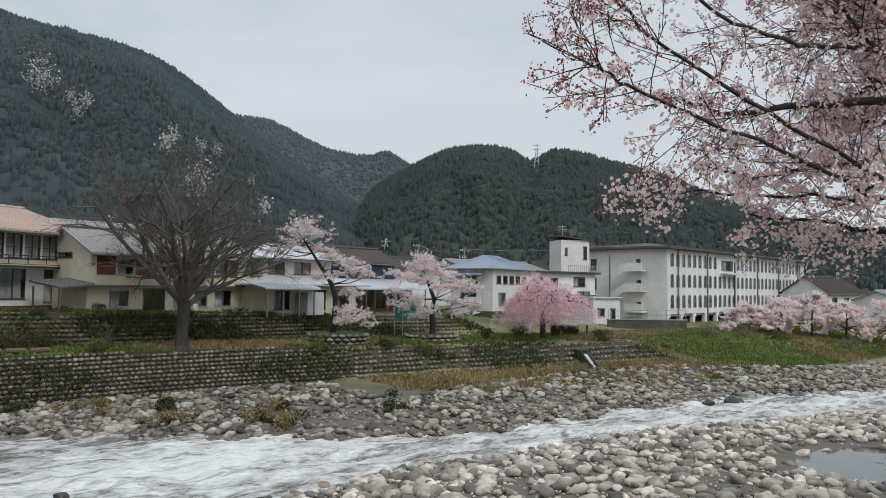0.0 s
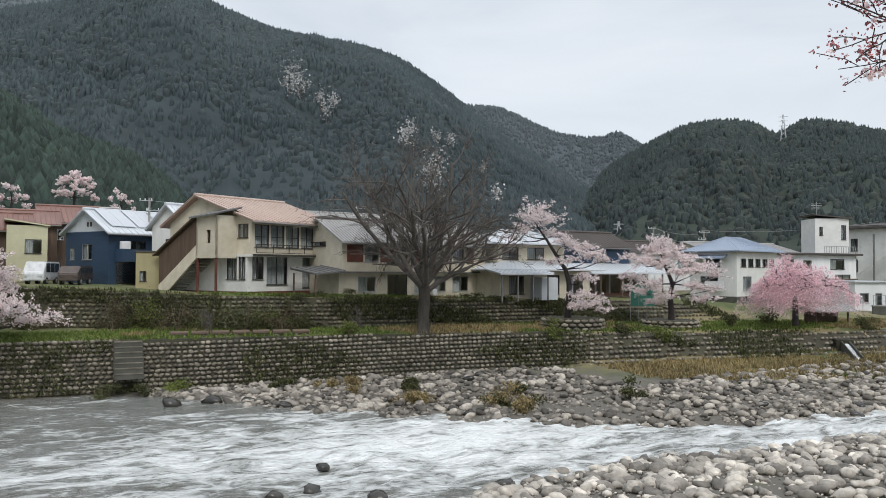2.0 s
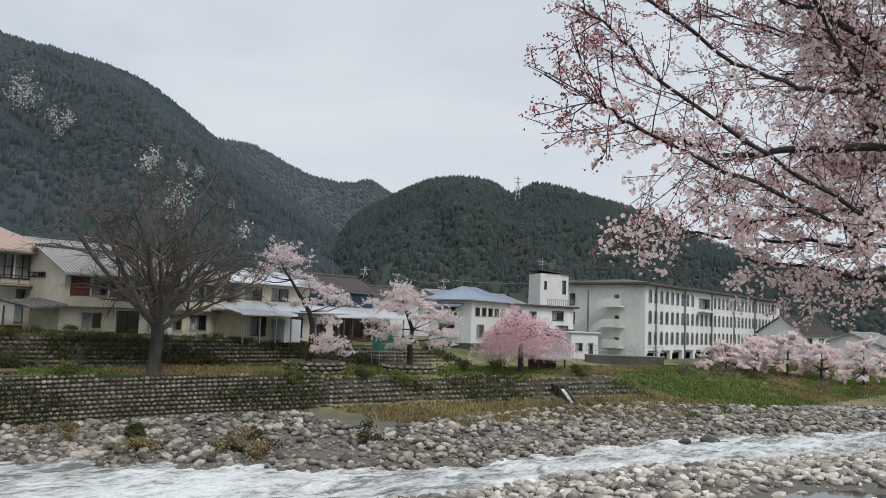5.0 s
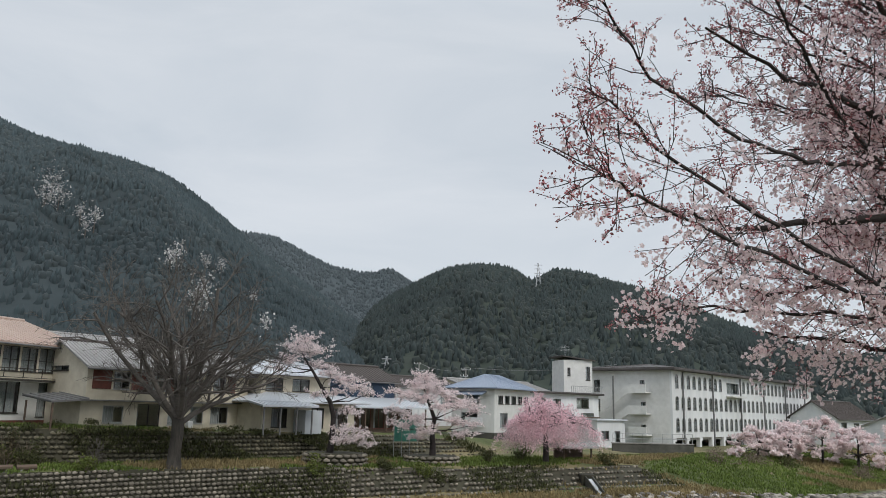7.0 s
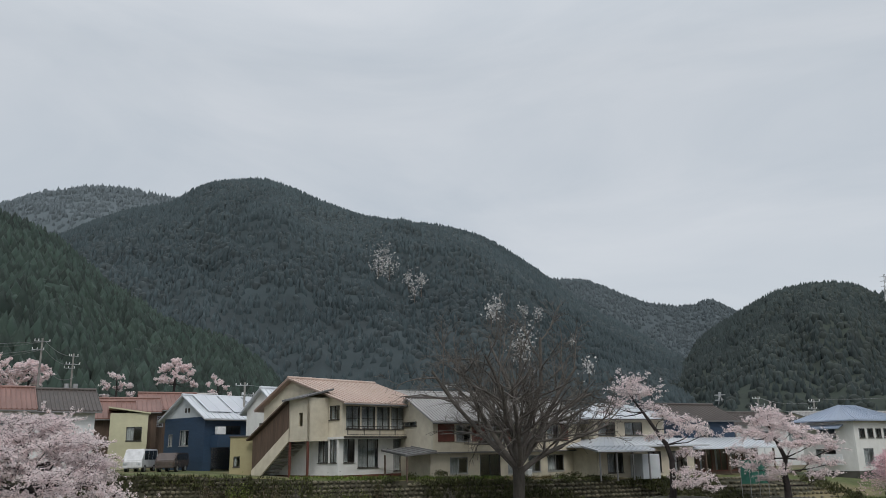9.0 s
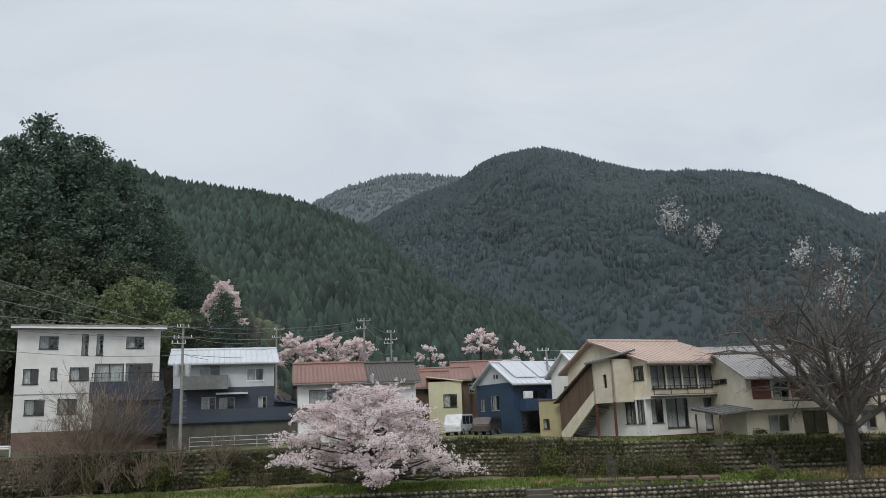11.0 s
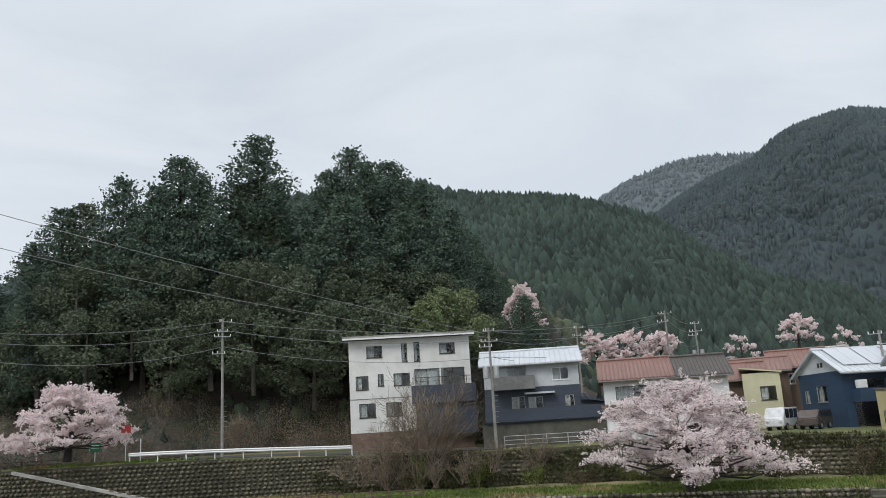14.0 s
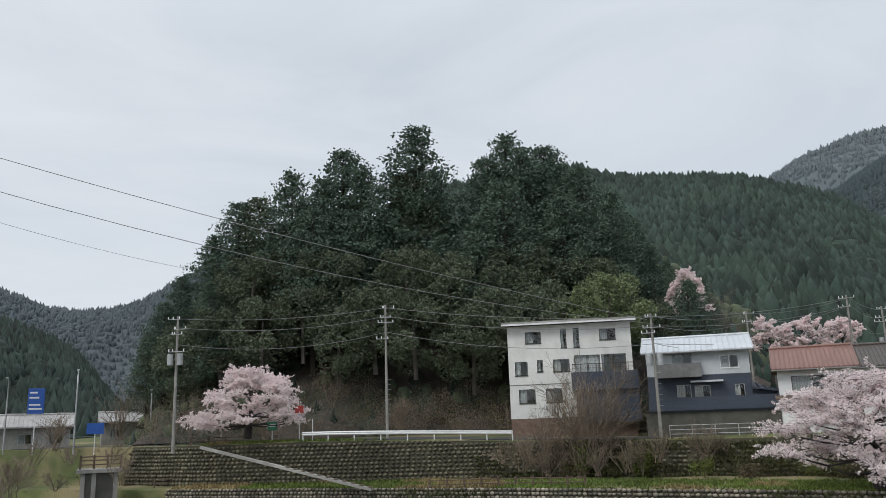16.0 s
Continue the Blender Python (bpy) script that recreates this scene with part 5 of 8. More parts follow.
def dome_pads(rng, height, width, n, low=0.28, skew=0.0):
    """Sprays of blossom set round an uneven dome, from its top down to its skirts; skew: how far one side stands higher."""
    out = []
    for i in range(n):
        f = (i + 0.5) / n
        a = i * 2.4 + rng.uniform(-0.6, 0.6)
        r = width * 0.5 * (0.12 + 0.76 * f ** 0.6) * rng.uniform(0.45 if i % 3 == 0 else 0.8, 1.06)
        z = height * (0.92 - (0.92 - low) * f ** 1.25) * rng.uniform(0.82, 1.08) * (1 + skew * r * math.cos(a) / width * 2)
        out.append((r * math.cos(a), r * math.sin(a), max(z, height * low * 0.8), width * rng.uniform(0.07, 0.12), height * rng.uniform(0.06, 0.11)))
    return out


def spray_cherry(az, d, el, trunk, pads, seed, label, blossom=None, density=1.0, size=0.062, group="cherry trees along the river"):
    """A cherry whose blossom lies in flat sprays at the ends of bent limbs. trunk: (x, y, z, radius); pads: (x, y, z, half-width, half-height)."""
    rng = random.Random(seed)
    x, y, z = at(az, d, el)
    t = thing("cherry_tree", label, "tree", pose(x, y, z, 0, 0, -az), group)
    stem = [(Vector(p[:3]), p[3]) for p in trunk]
    link_mesh("trunk", *tubes([stem], 9), M_BARK, t, smooth=True)
    twigs, pts = [], []
    for cx, cy, cz, rx, rz in pads:
        c = Vector((cx, cy, cz))
        # the limb leaves the trunk below the spray and bends up into it
        best = min((s for s in stem[1:]), key=lambda s: (s[0] - c).length + max(0.0, s[0].z - cz + 0.3) * 3)
        b, r0 = best[0], min(best[1] * 0.7, 0.025 + 0.011 * (c - best[0]).length)
        m = b.lerp(c, 0.5) + Vector((rng.gauss(0, 0.15), rng.gauss(0, 0.15), -0.08 * (c - b).length + rng.gauss(0, 0.12)))
        limb = [(b, r0), (b.lerp(m, 0.55) + Vector((0, 0, rng.gauss(0, 0.06))), r0 * 0.8), (m, r0 * 0.65), (m.lerp(c, 0.5) + Vector((rng.gauss(0, 0.08), rng.gauss(0, 0.08), rng.gauss(0, 0.05))), r0 * 0.5), (c, r0 * 0.4)]
        link_mesh("limb", *tubes([limb], 6), M_BARK, t, smooth=True)
        n = max(7, int(7 * rx / 0.8))
        for k in range(n):
            a = 2 * math.pi * (k + rng.random()) / n
            L = rx * rng.uniform(0.6, 1.12)
            p0 = c.lerp(limb[3][0], rng.uniform(0, 0.9))
            p1 = c + Vector((math.cos(a) * L, math.sin(a) * L, rng.gauss(0.15, 0.6) * rz))
            pm = p0.lerp(p1, 0.5) + Vector((rng.gauss(0, 0.06), rng.gauss(0, 0.06), rng.uniform(0.1, 0.5) * rz))
            twigs.append([(p0, 0.022), (pm, 0.015), (p1, 0.007)])
            subs = [(p0, pm), (pm, p1)]
            for _ in range(max(4, int(5 * rx))):
                f = rng.random()
                q = p0.lerp(pm, f * 2) if f < 0.5 else pm.lerp(p1, f * 2 - 1)
                e = q + Vector((rng.gauss(0, 0.3), rng.gauss(0, 0.3), rng.gauss(0.04, 0.22))) * min(1.0, rx)
                twigs.append([(q, 0.010), (e, 0.005)])
                subs.append((q, e))
            for q, e in subs:
                for _ in range(max(2, int(11 * density * (0.4 + (e - q).length)))):
                    o = q.lerp(e, rng.random() ** 0.7)
                    for _ in range(3):
                        pts.append((o.x + rng.gauss(0, 0.055), o.y + rng.gauss(0, 0.055), o.z + rng.gauss(0.02, 0.05)))
    tagged(link_mesh("twig_work", *tubes(twigs), M_BARK, t), kind="stuff")
    petals("blossom_crown", pts, size, blossom or M_BLOSSOM, t, seed)
    return t


spray_cherry(-7.8, 63, -3.3, [(0, 0, -0.3, 0.3), (0.15, 0, 1.2, 0.22), (0.2, 0, 2.8, 0.19), (-0.1, 0, 3.9, 0.17), (-0.8, 0, 5.0, 0.14), (-1.6, 0, 6.3, 0.1), (-2.3, 0, 7.3, 0.06)],
             [(-2.2, 0, 8.7, 1.3, 0.45), (-2.7, 0.5, 8.0, 1.7, 0.5), (-1.6, -0.6, 7.6, 1.6, 0.5), (-3.5, -0.3, 7.0, 1.3, 0.45), (-4.3, 0.4, 6.3, 0.9, 0.4), (-1.0, 0.8, 6.6, 1.3, 0.4), (-0.2, -0.5, 6.0, 1.3, 0.45), (1.0, 0.5, 5.6, 1.4, 0.4), (1.9, -0.4, 5.1, 1.5, 0.4), (2.9, 0.4, 4.6, 0.9, 0.35),
              (0.2, -1.2, 4.6, 1.1, 0.35), (1.4, -0.6, 3.3, 1.2, 0.35), (-1.3, 0.8, 4.6, 0.9, 0.3), (1.2, -0.8, 1.9, 1.3, 0.4), (2.3, -0.2, 1.3, 1.2, 0.45), (0.9, -1.3, 1.0, 1.3, 0.4), (3.0, -0.5, 0.8, 0.9, 0.35)],
             3, "tall pale pink cherry tree in a round stone bed", density=0.5, size=0.058)
spray_cherry(-0.7, 67, -3.2, [(0, 0, -0.3, 0.3), (0, 0, 0.9, 0.24), (-0.1, 0, 1.9, 0.22), (0.1, 0, 2.9, 0.18), (-0.4, 0, 4.2, 0.12), (-0.8, 0, 5.2, 0.07)],
             [(-0.9, 0, 6.3, 1.2, 0.4), (-1.5, 0.6, 5.6, 1.5, 0.4), (-0.2, -0.6, 5.5, 1.5, 0.4), (-2.6, -0.4, 4.7, 1.4, 0.4), (1.1, 0.5, 4.9, 1.5, 0.4), (-1.0, -1.2, 4.4, 1.5, 0.4), (2.5, -0.3, 4.2, 1.5, 0.4), (3.6, 0.4, 3.7, 1.0, 0.35), (0.9, -1.3, 3.9, 1.4, 0.4), (-3.2, 0.5, 3.4, 1.2, 0.35),
              (-1.6, -1.4, 3.0, 1.3, 0.35), (-2.7, -0.8, 2.2, 1.2, 0.35), (1.9, -1.0, 2.8, 1.2, 0.35), (-0.4, -1.4, 2.0, 1.2, 0.35), (2.4, -0.5, 1.7, 1.2, 0.35), (3.2, 0.2, 2.5, 0.9, 0.3), (-1.5, 0.2, 1.4, 1.0, 0.3)],
             4, "spreading pale pink cherry tree in a low stone bed", density=0.62, size=0.06)
cherry(*at(7.1, 70, -3.1), 5.0, 7.4, 6, "weeping cherry in full deep pink bloom", blossom=M_BLOSSOM_P, limbs=11, per=6, weep=True, density=0.75, fork=0.45, dome=0.4, size=0.062)
rd = random.Random(17)
spray_cherry(-49.2, 55.5, -4.15, [(0, 0, -0.3, 0.42), (0.1, 0, 0.8, 0.33), (0.2, 0, 1.5, 0.3), (0.1, 0.1, 2.4, 0.2), (-0.3, 0, 3.6, 0.13), (-0.4, 0, 4.8, 0.07)],
             dome_pads(rd, 6.6, 14.6, 66, 0.15, -0.22), 8, "broad pale cherry tree on the river terrace", density=0.5, size=0.06)
spray_cherry(-89.7, 77, 0.0, [(0, 0, -0.3, 0.36), (0.1, 0, 0.9, 0.28), (0.3, 0, 1.7, 0.25), (0.2, 0.1, 2.6, 0.16), (-0.1, 0, 3.6, 0.11), (0.1, 0, 4.8, 0.06)],
             dome_pads(rd, 6.2, 12.4, 54, 0.12, 0.25), 9, "broad pale cherry tree beside the road", density=0.62, size=0.075)
for i, (a, d, h) in enumerate(((20.8, 93, 3.2), (22.6, 96, 3.9), (24.6, 98, 4.7), (26.6, 100, 4.6), (29.0, 103, 5.2), (32.0, 108, 5.2))):
    spray_cherry(a, d, math.degrees(math.atan2(at(a, d)[2] - EYE_Z, d)), [(0, 0, -0.3, 0.16), (0.05, 0, h * 0.3, 0.12), (0.1, 0, h * 0.5, 0.08), (0, 0, h * 0.75, 0.04)],
                 dome_pads(rd, h, 7.2, 26, 0.1), 20 + i, "small pale cherry tree on the grassy bank", density=0.8, size=0.085)
for i, (a, d, e, h, w) in enumerate(((-59.2, 99, 6.1, 7.0, 6.4), (-54.3, 96, 3.4, 5.2, 6.4), (-52.3, 97, 3.4, 5.4, 6.8), (-50.0, 98, 3.3, 5.0, 6.0), (-41.2, 104, 4.0, 4.6, 5.2), (-44.8, 102, 3.2, 4.2, 5), (-38.4, 108, 3.0, 4.4, 4))):
    spray_cherry(a, d, e, [(0, 0, -2.0, 0.2), (0.05, 0, h * 0.3, 0.14), (0.1, 0, h * 0.5, 0.1), (0, 0, h * 0.75, 0.05)],
                 dome_pads(rd, h, w, 22 if i not in (5, 6) else 10, 0.3), 40 + i, "pink cherry tree on the hillside behind the roofs", density=0.75 if i not in (5, 6) else 0.35, size=0.095)


def zelkova():
    rng = random.Random(12)
    x, y = P(-17.9, 57.6)
    t = thing("bare_tree", "large leafless grey zelkova tree on the wall top", "tree", Matrix.Translation((x, y, 3.3)))
    lines, tips = [], []
    lines.append([(Vector((0, 0, -0.6)), 0.8), (Vector((0, 0, 0.15)), 0.5), (Vector((-0.04, 0.02, 0.9)), 0.41), (Vector((0.05, 0, 2.0)), 0.40), (Vector((0.05, 0, 3.2)), 0.42)])
    for k in range(13):
        a = 2 * math.pi * (k + rng.uniform(-0.3, 0.3)) / 13
        tilt = (0.4, 0.9, 1.35)[k % 3] * rng.uniform(0.85, 1.1)
        d = Vector((math.cos(a) * tilt, math.sin(a) * tilt, 1.0))
        grow(rng, Vector((0.05, 0, rng.uniform(2.5, 3.3))), d, rng.uniform(8.2, 9.8), 0.21, 1, 4, up=0.0, wig=0.17, kids=[0, 8, 6, 5, 0], spread=0.62, shrink=0.5, lines=lines, tips=tips, start=0.18, segs=6)
    # the crown is a broad dome
    rr = sorted(math.hypot(p.x, p.y) for p, d in tips)[int(len(tips) * 0.96)]
    zt = sorted(p.z for p, d in tips)[int(len(tips) * 0.985)]
    lines[1:] = [[(Vector((p.x * 8.9 / rr, p.y * 8.9 / rr, 3.0 + (p.z - 3.0) * (11.3 - 1.6 * min(1.0, math.hypot(p.x, p.y) / rr) ** 2) / (zt - 3.0))), r) for p, r in ln] for ln in lines[1:]]
    for ln in lines[1:]:
        if ln[0][1] > 0.14:
            link_mesh("limb", *tubes([ln], 7), M_BARK_G, t, smooth=True)
    V, F = tubes([[(p, max(r, 0.0125)) for p, r in ln] for ln in lines[1:] if ln[0][1] <= 0.14])
    V2, F2 = tubes(lines[:1], 10)
    link_mesh("trunk", V2, F2, M_BARK_Z, t, smooth=True)
    tagged(link_mesh("twig_work", V, F, M_BARK_G, t, smooth=True), kind="stuff")


zelkova()


def bare_shrub(x, y, z, h, w, seed, label, material=None, kids=(0, 6, 5, 0), stems=14):
    rng = random.Random(seed)
    t = thing("bare_shrub", label, "shrub", Matrix.Translation((x, y, z)), "leafless shrubs")
    lines, tips = [], []
    for k in range(stems):
        a = rng.uniform(0, 6.28)
        q = rng.uniform(0.1, 0.75)
        d = Vector((math.cos(a) * q * w / h, math.sin(a) * q * w / h, 1))
        grow(rng, Vector((rng.gauss(0, w * 0.06), rng.gauss(0, w * 0.06), -0.1)), d, h * rng.uniform(0.65, 1.0), 0.035, 1, 3, up=0.05, wig=0.2, kids=list(kids), spread=0.5, shrink=0.45, lines=lines, tips=tips)
    V, F = tubes([[(p, max(r, 0.011)) for p, r in ln] for ln in lines])
    link_mesh("crown", V, F, material or M_TWIG, t)


rc0 = random.Random(61)
bare_shrub(*at(-66.5, 68, -2.6), 7.2, 9.5, 31, "large leafless brown shrub below the white block", stems=30, kids=(0, 9, 7, 0))
bare_shrub(*at(-69.5, 69, -2.6), 4.4, 6, 32, "leafless brown shrub on the bank", stems=16)
bare_shrub(*at(-79.3, 80, 0.2), 2.6, 2.4, 33, "small leafless shrub at the roadside")
bare_shrub(*at(-101.5, 88, -0.5), 3.4, 4, 34, "leafless reddish tree beside the street")
bare_shrub(*at(-97.6, 100, 0.0), 5.0, 5, 35, "leafless grey tree beside the street")
bare_shrub(*at(-104.0, 72, -3.2), 3.2, 6, 36, "leafless brown shrub on the bank")
for i in range(16):
    bare_shrub(*at(-73 + 17 * (i + rc0.random()) / 16, 66 + 3 * rc0.random(), -3.4 + 1.3 * rc0.random()), rc0.uniform(1.6, 2.8), rc0.uniform(2.6, 4.2), 1200 + i, "brown leafless scrub on the bank below the houses", stems=9)
for i in range(9):
    bare_shrub(*at(-106 + 9 * (i + rc0.random()) / 9, 70 + 14 * rc0.random(), -3.0 + 1.8 * rc0.random()), rc0.uniform(1.5, 2.6), rc0.uniform(2.6, 4.5), 1230 + i, "brown leafless scrub beside the bridge head", stems=8)
bare_shrub(*at(-57.0, 103, 5.0), 6.5, 8, 37, "leafless tree on the hillside", material=M_BARK_G)
bare_shrub(*at(-32.6, 55.5), 2.0, 1.6, 38, "small pale leafless tree on the terrace", material=M_BARK_G, stems=5)
bare_shrub(*at(-22.8, 57.0), 1.8, 1.6, 39, "small pale leafless tree on the terrace", material=M_BARK_G, stems=5)


# ---- tall cedars and evergreen oaks on the near hillside ----
H_NEAR = mountain("near_hillside", "dark wooded hillside rising from the road", [(-97, 0.5), (-95.5, 5.0), (-93, 9.5), (-88, 13), (-80, 15), (-72, 15), (-66, 13.5), (-61, 11.5), (-57, 8.5), (-54, 5.5)],
                  86, 128, 7, 3.5, 1600, 71, rough=0.4, round_share=0.5, soil=M_SOIL_BR)
SKY_L = curve1([(-97, 7), (-95.2, 9.5), (-94.3, 11), (-92, 13.6), (-89.5, 16.2), (-86.5, 18.0), (-83.4, 19.6), (-80.5, 18.2), (-77.7, 21.2), (-74.8, 17.2), (-71.3, 20.4), (-68.5, 19.4), (-66, 18), (-62, 16), (-58, 12)])


def cedar_mesh(seed, n=7600):
    """Needles of one cedar of height 1 and half-width about 0.2: plumes at the ends of rising, then drooping boughs."""
    rng = random.Random(seed)
    pts, lines = [], [[(Vector((0, 0, 0)), 0.014), (Vector((0, 0, 0.5)), 0.010), (Vector((0, 0, 0.98)), 0.002)]]
    boughs = 150
    for i in range(boughs):
        f = 0.2 + 0.78 * ((i + rng.random()) / boughs) ** 0.9
        a = i * 2.4 + rng.uniform(-0.6, 0.6)
        lump = 1 + 0.35 * noise.noise((math.cos(a) * 1.3, math.sin(a) * 1.3, f * 5 + seed))
        r = (0.205 * (1 - ((f - 0.2) / 0.82) ** 1.8) + 0.014) * lump * rng.uniform(0.72, 1.1)
        base = Vector((0, 0, f - r * 0.25))
        tip = Vector((r * math.cos(a), r * math.sin(a), f + r * rng.uniform(-0.15, 0.2)))
        lines.append([(base, 0.0026), (base.lerp(tip, 0.5) + Vector((0, 0, r * 0.12)), 0.0018), (tip, 0.0008)])
        m = int(n / boughs * (0.4 + r / 0.15))
        for _ in range(m):
            # most needles sit in a plume towards the tip
            t = 1.05 - 0.75 * rng.random() ** 1.6
            q = base.lerp(tip, t)
            s = 0.010 + 0.09 * r
            pts.append((q.x + rng.gauss(0, s), q.y + rng.gauss(0, s), q.z + rng.gauss(0.2 * s, s * 0.55)))
    return pts, lines


CEDARS = []
for k in range(5):
    pts, lines = cedar_mesh(300 + k)
    V, F = tubes(lines, 6)
    t = thing("cedar_tree", "tall dark green cedar on the hillside", "tree", Matrix.Translation((0, 0, -60)), "cedars on the near hillside")
    link_mesh("trunk", V, F, M_BARK_Z, t)
    petals("crown", pts, 0.0078, M_CEDAR_BR if k == 3 else M_CEDAR, t, 400 + k, droop=0.4)
    CEDARS.append(t)


def plant_cedar(az, d, top_el, k, rng, base=None):
    x, y = P(az, d)
    kk = (d - 86) / 42
    z = (H_NEAR(az, max(0.0, min(1.0, kk))) if base is None else base) - 0.5
    h = zz(top_el, d) - z
    c = copy_thing(CEDARS[k], Matrix.Translation((x, y, z)))
    wide = rng.uniform(0.9, 1.25)
    c.matrix_basis = Matrix.Translation((x, y, z)) @ Matrix.Rotation(rng.uniform(0, 6.28), 4, "Z") @ Matrix.Diagonal((h * wide, h * wide, h, 1))


rc = random.Random(8)
for az, el in ((-96.2, 7.0), (-95.3, 9.0), (-94.3, 10.8), (-92.2, 13.6), (-90.6, 16.0), (-89.2, 16.4), (-86.9, 18.2), (-84.6, 17.8), (-83.2, 19.8), (-81.9, 18.6), (-77.8, 21.4), (-79.2, 18.0), (-76.6, 18.2), (-72.6, 19.0), (-71.1, 20.6), (-69.9, 19.6), (-68.3, 19.6), (-67.2, 18.3), (-65.8, 18.0), (-63.8, 16.0)):
    plant_cedar(az, rc.uniform(98, 106), el, rc.randrange(5), rc)
for i in range(44):
    az = -95 + 37 * (i + rc.random()) / 44
    plant_cedar(az, rc.uniform(92, 116), SKY_L(az) * rc.uniform(0.68, 0.9), rc.randrange(5), rc)
for c in CEDARS:
    for o in list(c.children):
        bpy.data.objects.remove(o)
    bpy.data.objects.remove(c)


def oak_crown(seed, n_clumps=46, per=75):
    """A billowing crown about 1 across, leaves gathered on clumps."""
    rng = random.Random(seed)
    pts = []
    for _ in range(n_clumps):
        v = Vector((rng.gauss(0, 1), rng.gauss(0, 1), rng.gauss(0.15, 0.9))).normalized() * rng.uniform(0.28, 0.44)
        v.z = v.z * 1.1 + 0.40
        r = rng.uniform(0.08, 0.15)
        for _ in range(per):
            w = Vector((rng.gauss(0, 1), rng.gauss(0, 1), rng.gauss(0.2, 1))).normalized() * r * rng.uniform(0.75, 1.05)
            pts.append(tuple(v + w))
    return pts


OAKS = []
for k in range(3):
    t = thing("evergreen_oak", "rounded evergreen broadleaf tree at the foot of the cedars", "tree", None, "evergreen trees on the near hillside")
    link_mesh("trunk", *tubes([[(Vector((0, 0, -0.2)), 0.03), (Vector((0.02, 0, 0.3)), 0.022), (Vector((0.05, 0.02, 0.6)), 0.008)]], 6), M_BARK_G, t)
    petals("crown", oak_crown(500 + k, 60, 120), 0.0175, (M_OAK, M_CEDAR_BR, M_OAK_D)[k], t, 510 + k)
    OAKS.append(t)
spots = [(-64.6, 86, 10.9, 9, 0), (-66.8, 87, 9.4, 8, 0), (-69.2, 88, 10.2, 9, 2), (-70.4, 92, 12.9, 9, 1), (-72.6, 88, 9.8, 8, 2), (-75.8, 92, 12.4, 9, 2), (-74.2, 87, 8.4, 8, 1), (-78.2, 88, 9.5, 8, 2),
         (-81.0, 90, 10.5, 9, 1), (-83.6, 90, 9.0, 8, 2), (-86.0, 92, 10.5, 8, 1), (-88.8, 92, 9.5, 8, 2), (-91.6, 94, 9.0, 8, 1), (-94.0, 96, 7.6, 8, 2), (-61.8, 92, 8.5, 7, 2), (-78.6, 92, 13.0, 8, 1), (-84.5, 94, 13.0, 9, 1), (-89.5, 95, 12.4, 8, 1), (-66.4, 92, 12.0, 9, 1)]
for az, d, el, w, k in spots:
    x, y = P(az, d)
    c = copy_thing(OAKS[k], Matrix.Identity(4))
    c.matrix_basis = Matrix.Translation((x, y, zz(el, d) - w * 0.98)) @ Matrix.Rotation(rc.uniform(0, 6.28), 4, "Z") @ Matrix.Diagonal((w * 1.15, w * 1.15, w, 1))
for c in OAKS:
    for o in list(c.children):
        bpy.data.objects.remove(o)
    bpy.data.objects.remove(c)


# ---- white magnolias on the big mountain ----
def hill_tree(az, el, w, seed):
    rng = random.Random(seed)
    lo, hi = 0.0, 1.0
    for _ in range(30):
        m = (lo + hi) / 2
        d = 230 + 590 * m
        lo, hi = (m, hi) if H_BIG(az, m) + 7 < zz(el, d) else (lo, m)
    d = 230 + 590 * lo - 6
    x, y = P(az, d)
    t = thing("magnolia_tree", "white flowering tree high on the wooded mountain", "tree", Matrix.Translation((x, y, zz(el, d) - w)), "white trees on the mountain")
    link_mesh("trunk", *tubes([[(Vector((0, 0, -8)), 0.4), (Vector((0, 0, w)), 0.2)]]), M_BARK_G, t)
    pts = [(rng.gauss(0, w * 0.33), rng.gauss(0, w * 0.33), w + rng.gauss(0, w * 0.5)) for _ in range(int(24 * w))]
    petals("blossom_crown", pts, 0.6, M_BLOSSOM_HILL, t, seed)


for i, (az, el, w) in enumerate(((-27.1, 13.7, 11), (-26.6, 13.0, 9), (-27.4, 12.9, 7), (-25.2, 12.2, 5), (-24.3, 12.0, 5), (-24.8, 11.3, 4), (-18.9, 10.0, 6), (-19.3, 9.6, 4), (-17.0, 9.6, 4), (-17.0, 7.5, 7), (-17.3, 6.8, 6), (-15.9, 9.4, 4), (-13.6, 7.4, 3), (-12.6, 5.6, 4))):
    hill_tree(az, el, w, 600 + i)


# ---- river stones ----
M_STONE = mat("river_boulder", (0.54, 0.495, 0.435), (0.26, 0.236, 0.206), scale=2.5, rough=0.75, bump=0.35, island=0.75, big=0.2)
M_STONE_F = mat("dark_river_boulder", (0.35, 0.315, 0.27), (0.14, 0.126, 0.108), scale=2.5, rough=0.75, bump=0.35, island=0.755, big=0.25)
M_STONE_O = mat("single_river_boulder", (0.50, 0.455, 0.40), (0.23, 0.21, 0.18), scale=2.5, rough=0.7, bump=0.35, obrand=0.5, big=0.2)
M_STONE_W = mat("wet_boulder", (0.06, 0.056, 0.05), (0.035, 0.033, 0.03), scale=2.5, rough=0.25, bump=0.3, obrand=0.3)
M_COBBLE = mat("mossy_wall_cobble", (0.27, 0.24, 0.196), (0.13, 0.117, 0.09), scale=1.4, rough=0.9, bump=0.4, island=0.55, big=0.3)
M_COBBLE_O = mat("single_wall_cobble", (0.27, 0.24, 0.196), (0.13, 0.117, 0.09), scale=1.4, rough=0.9, bump=0.4, obrand=0.55, big=0.3)
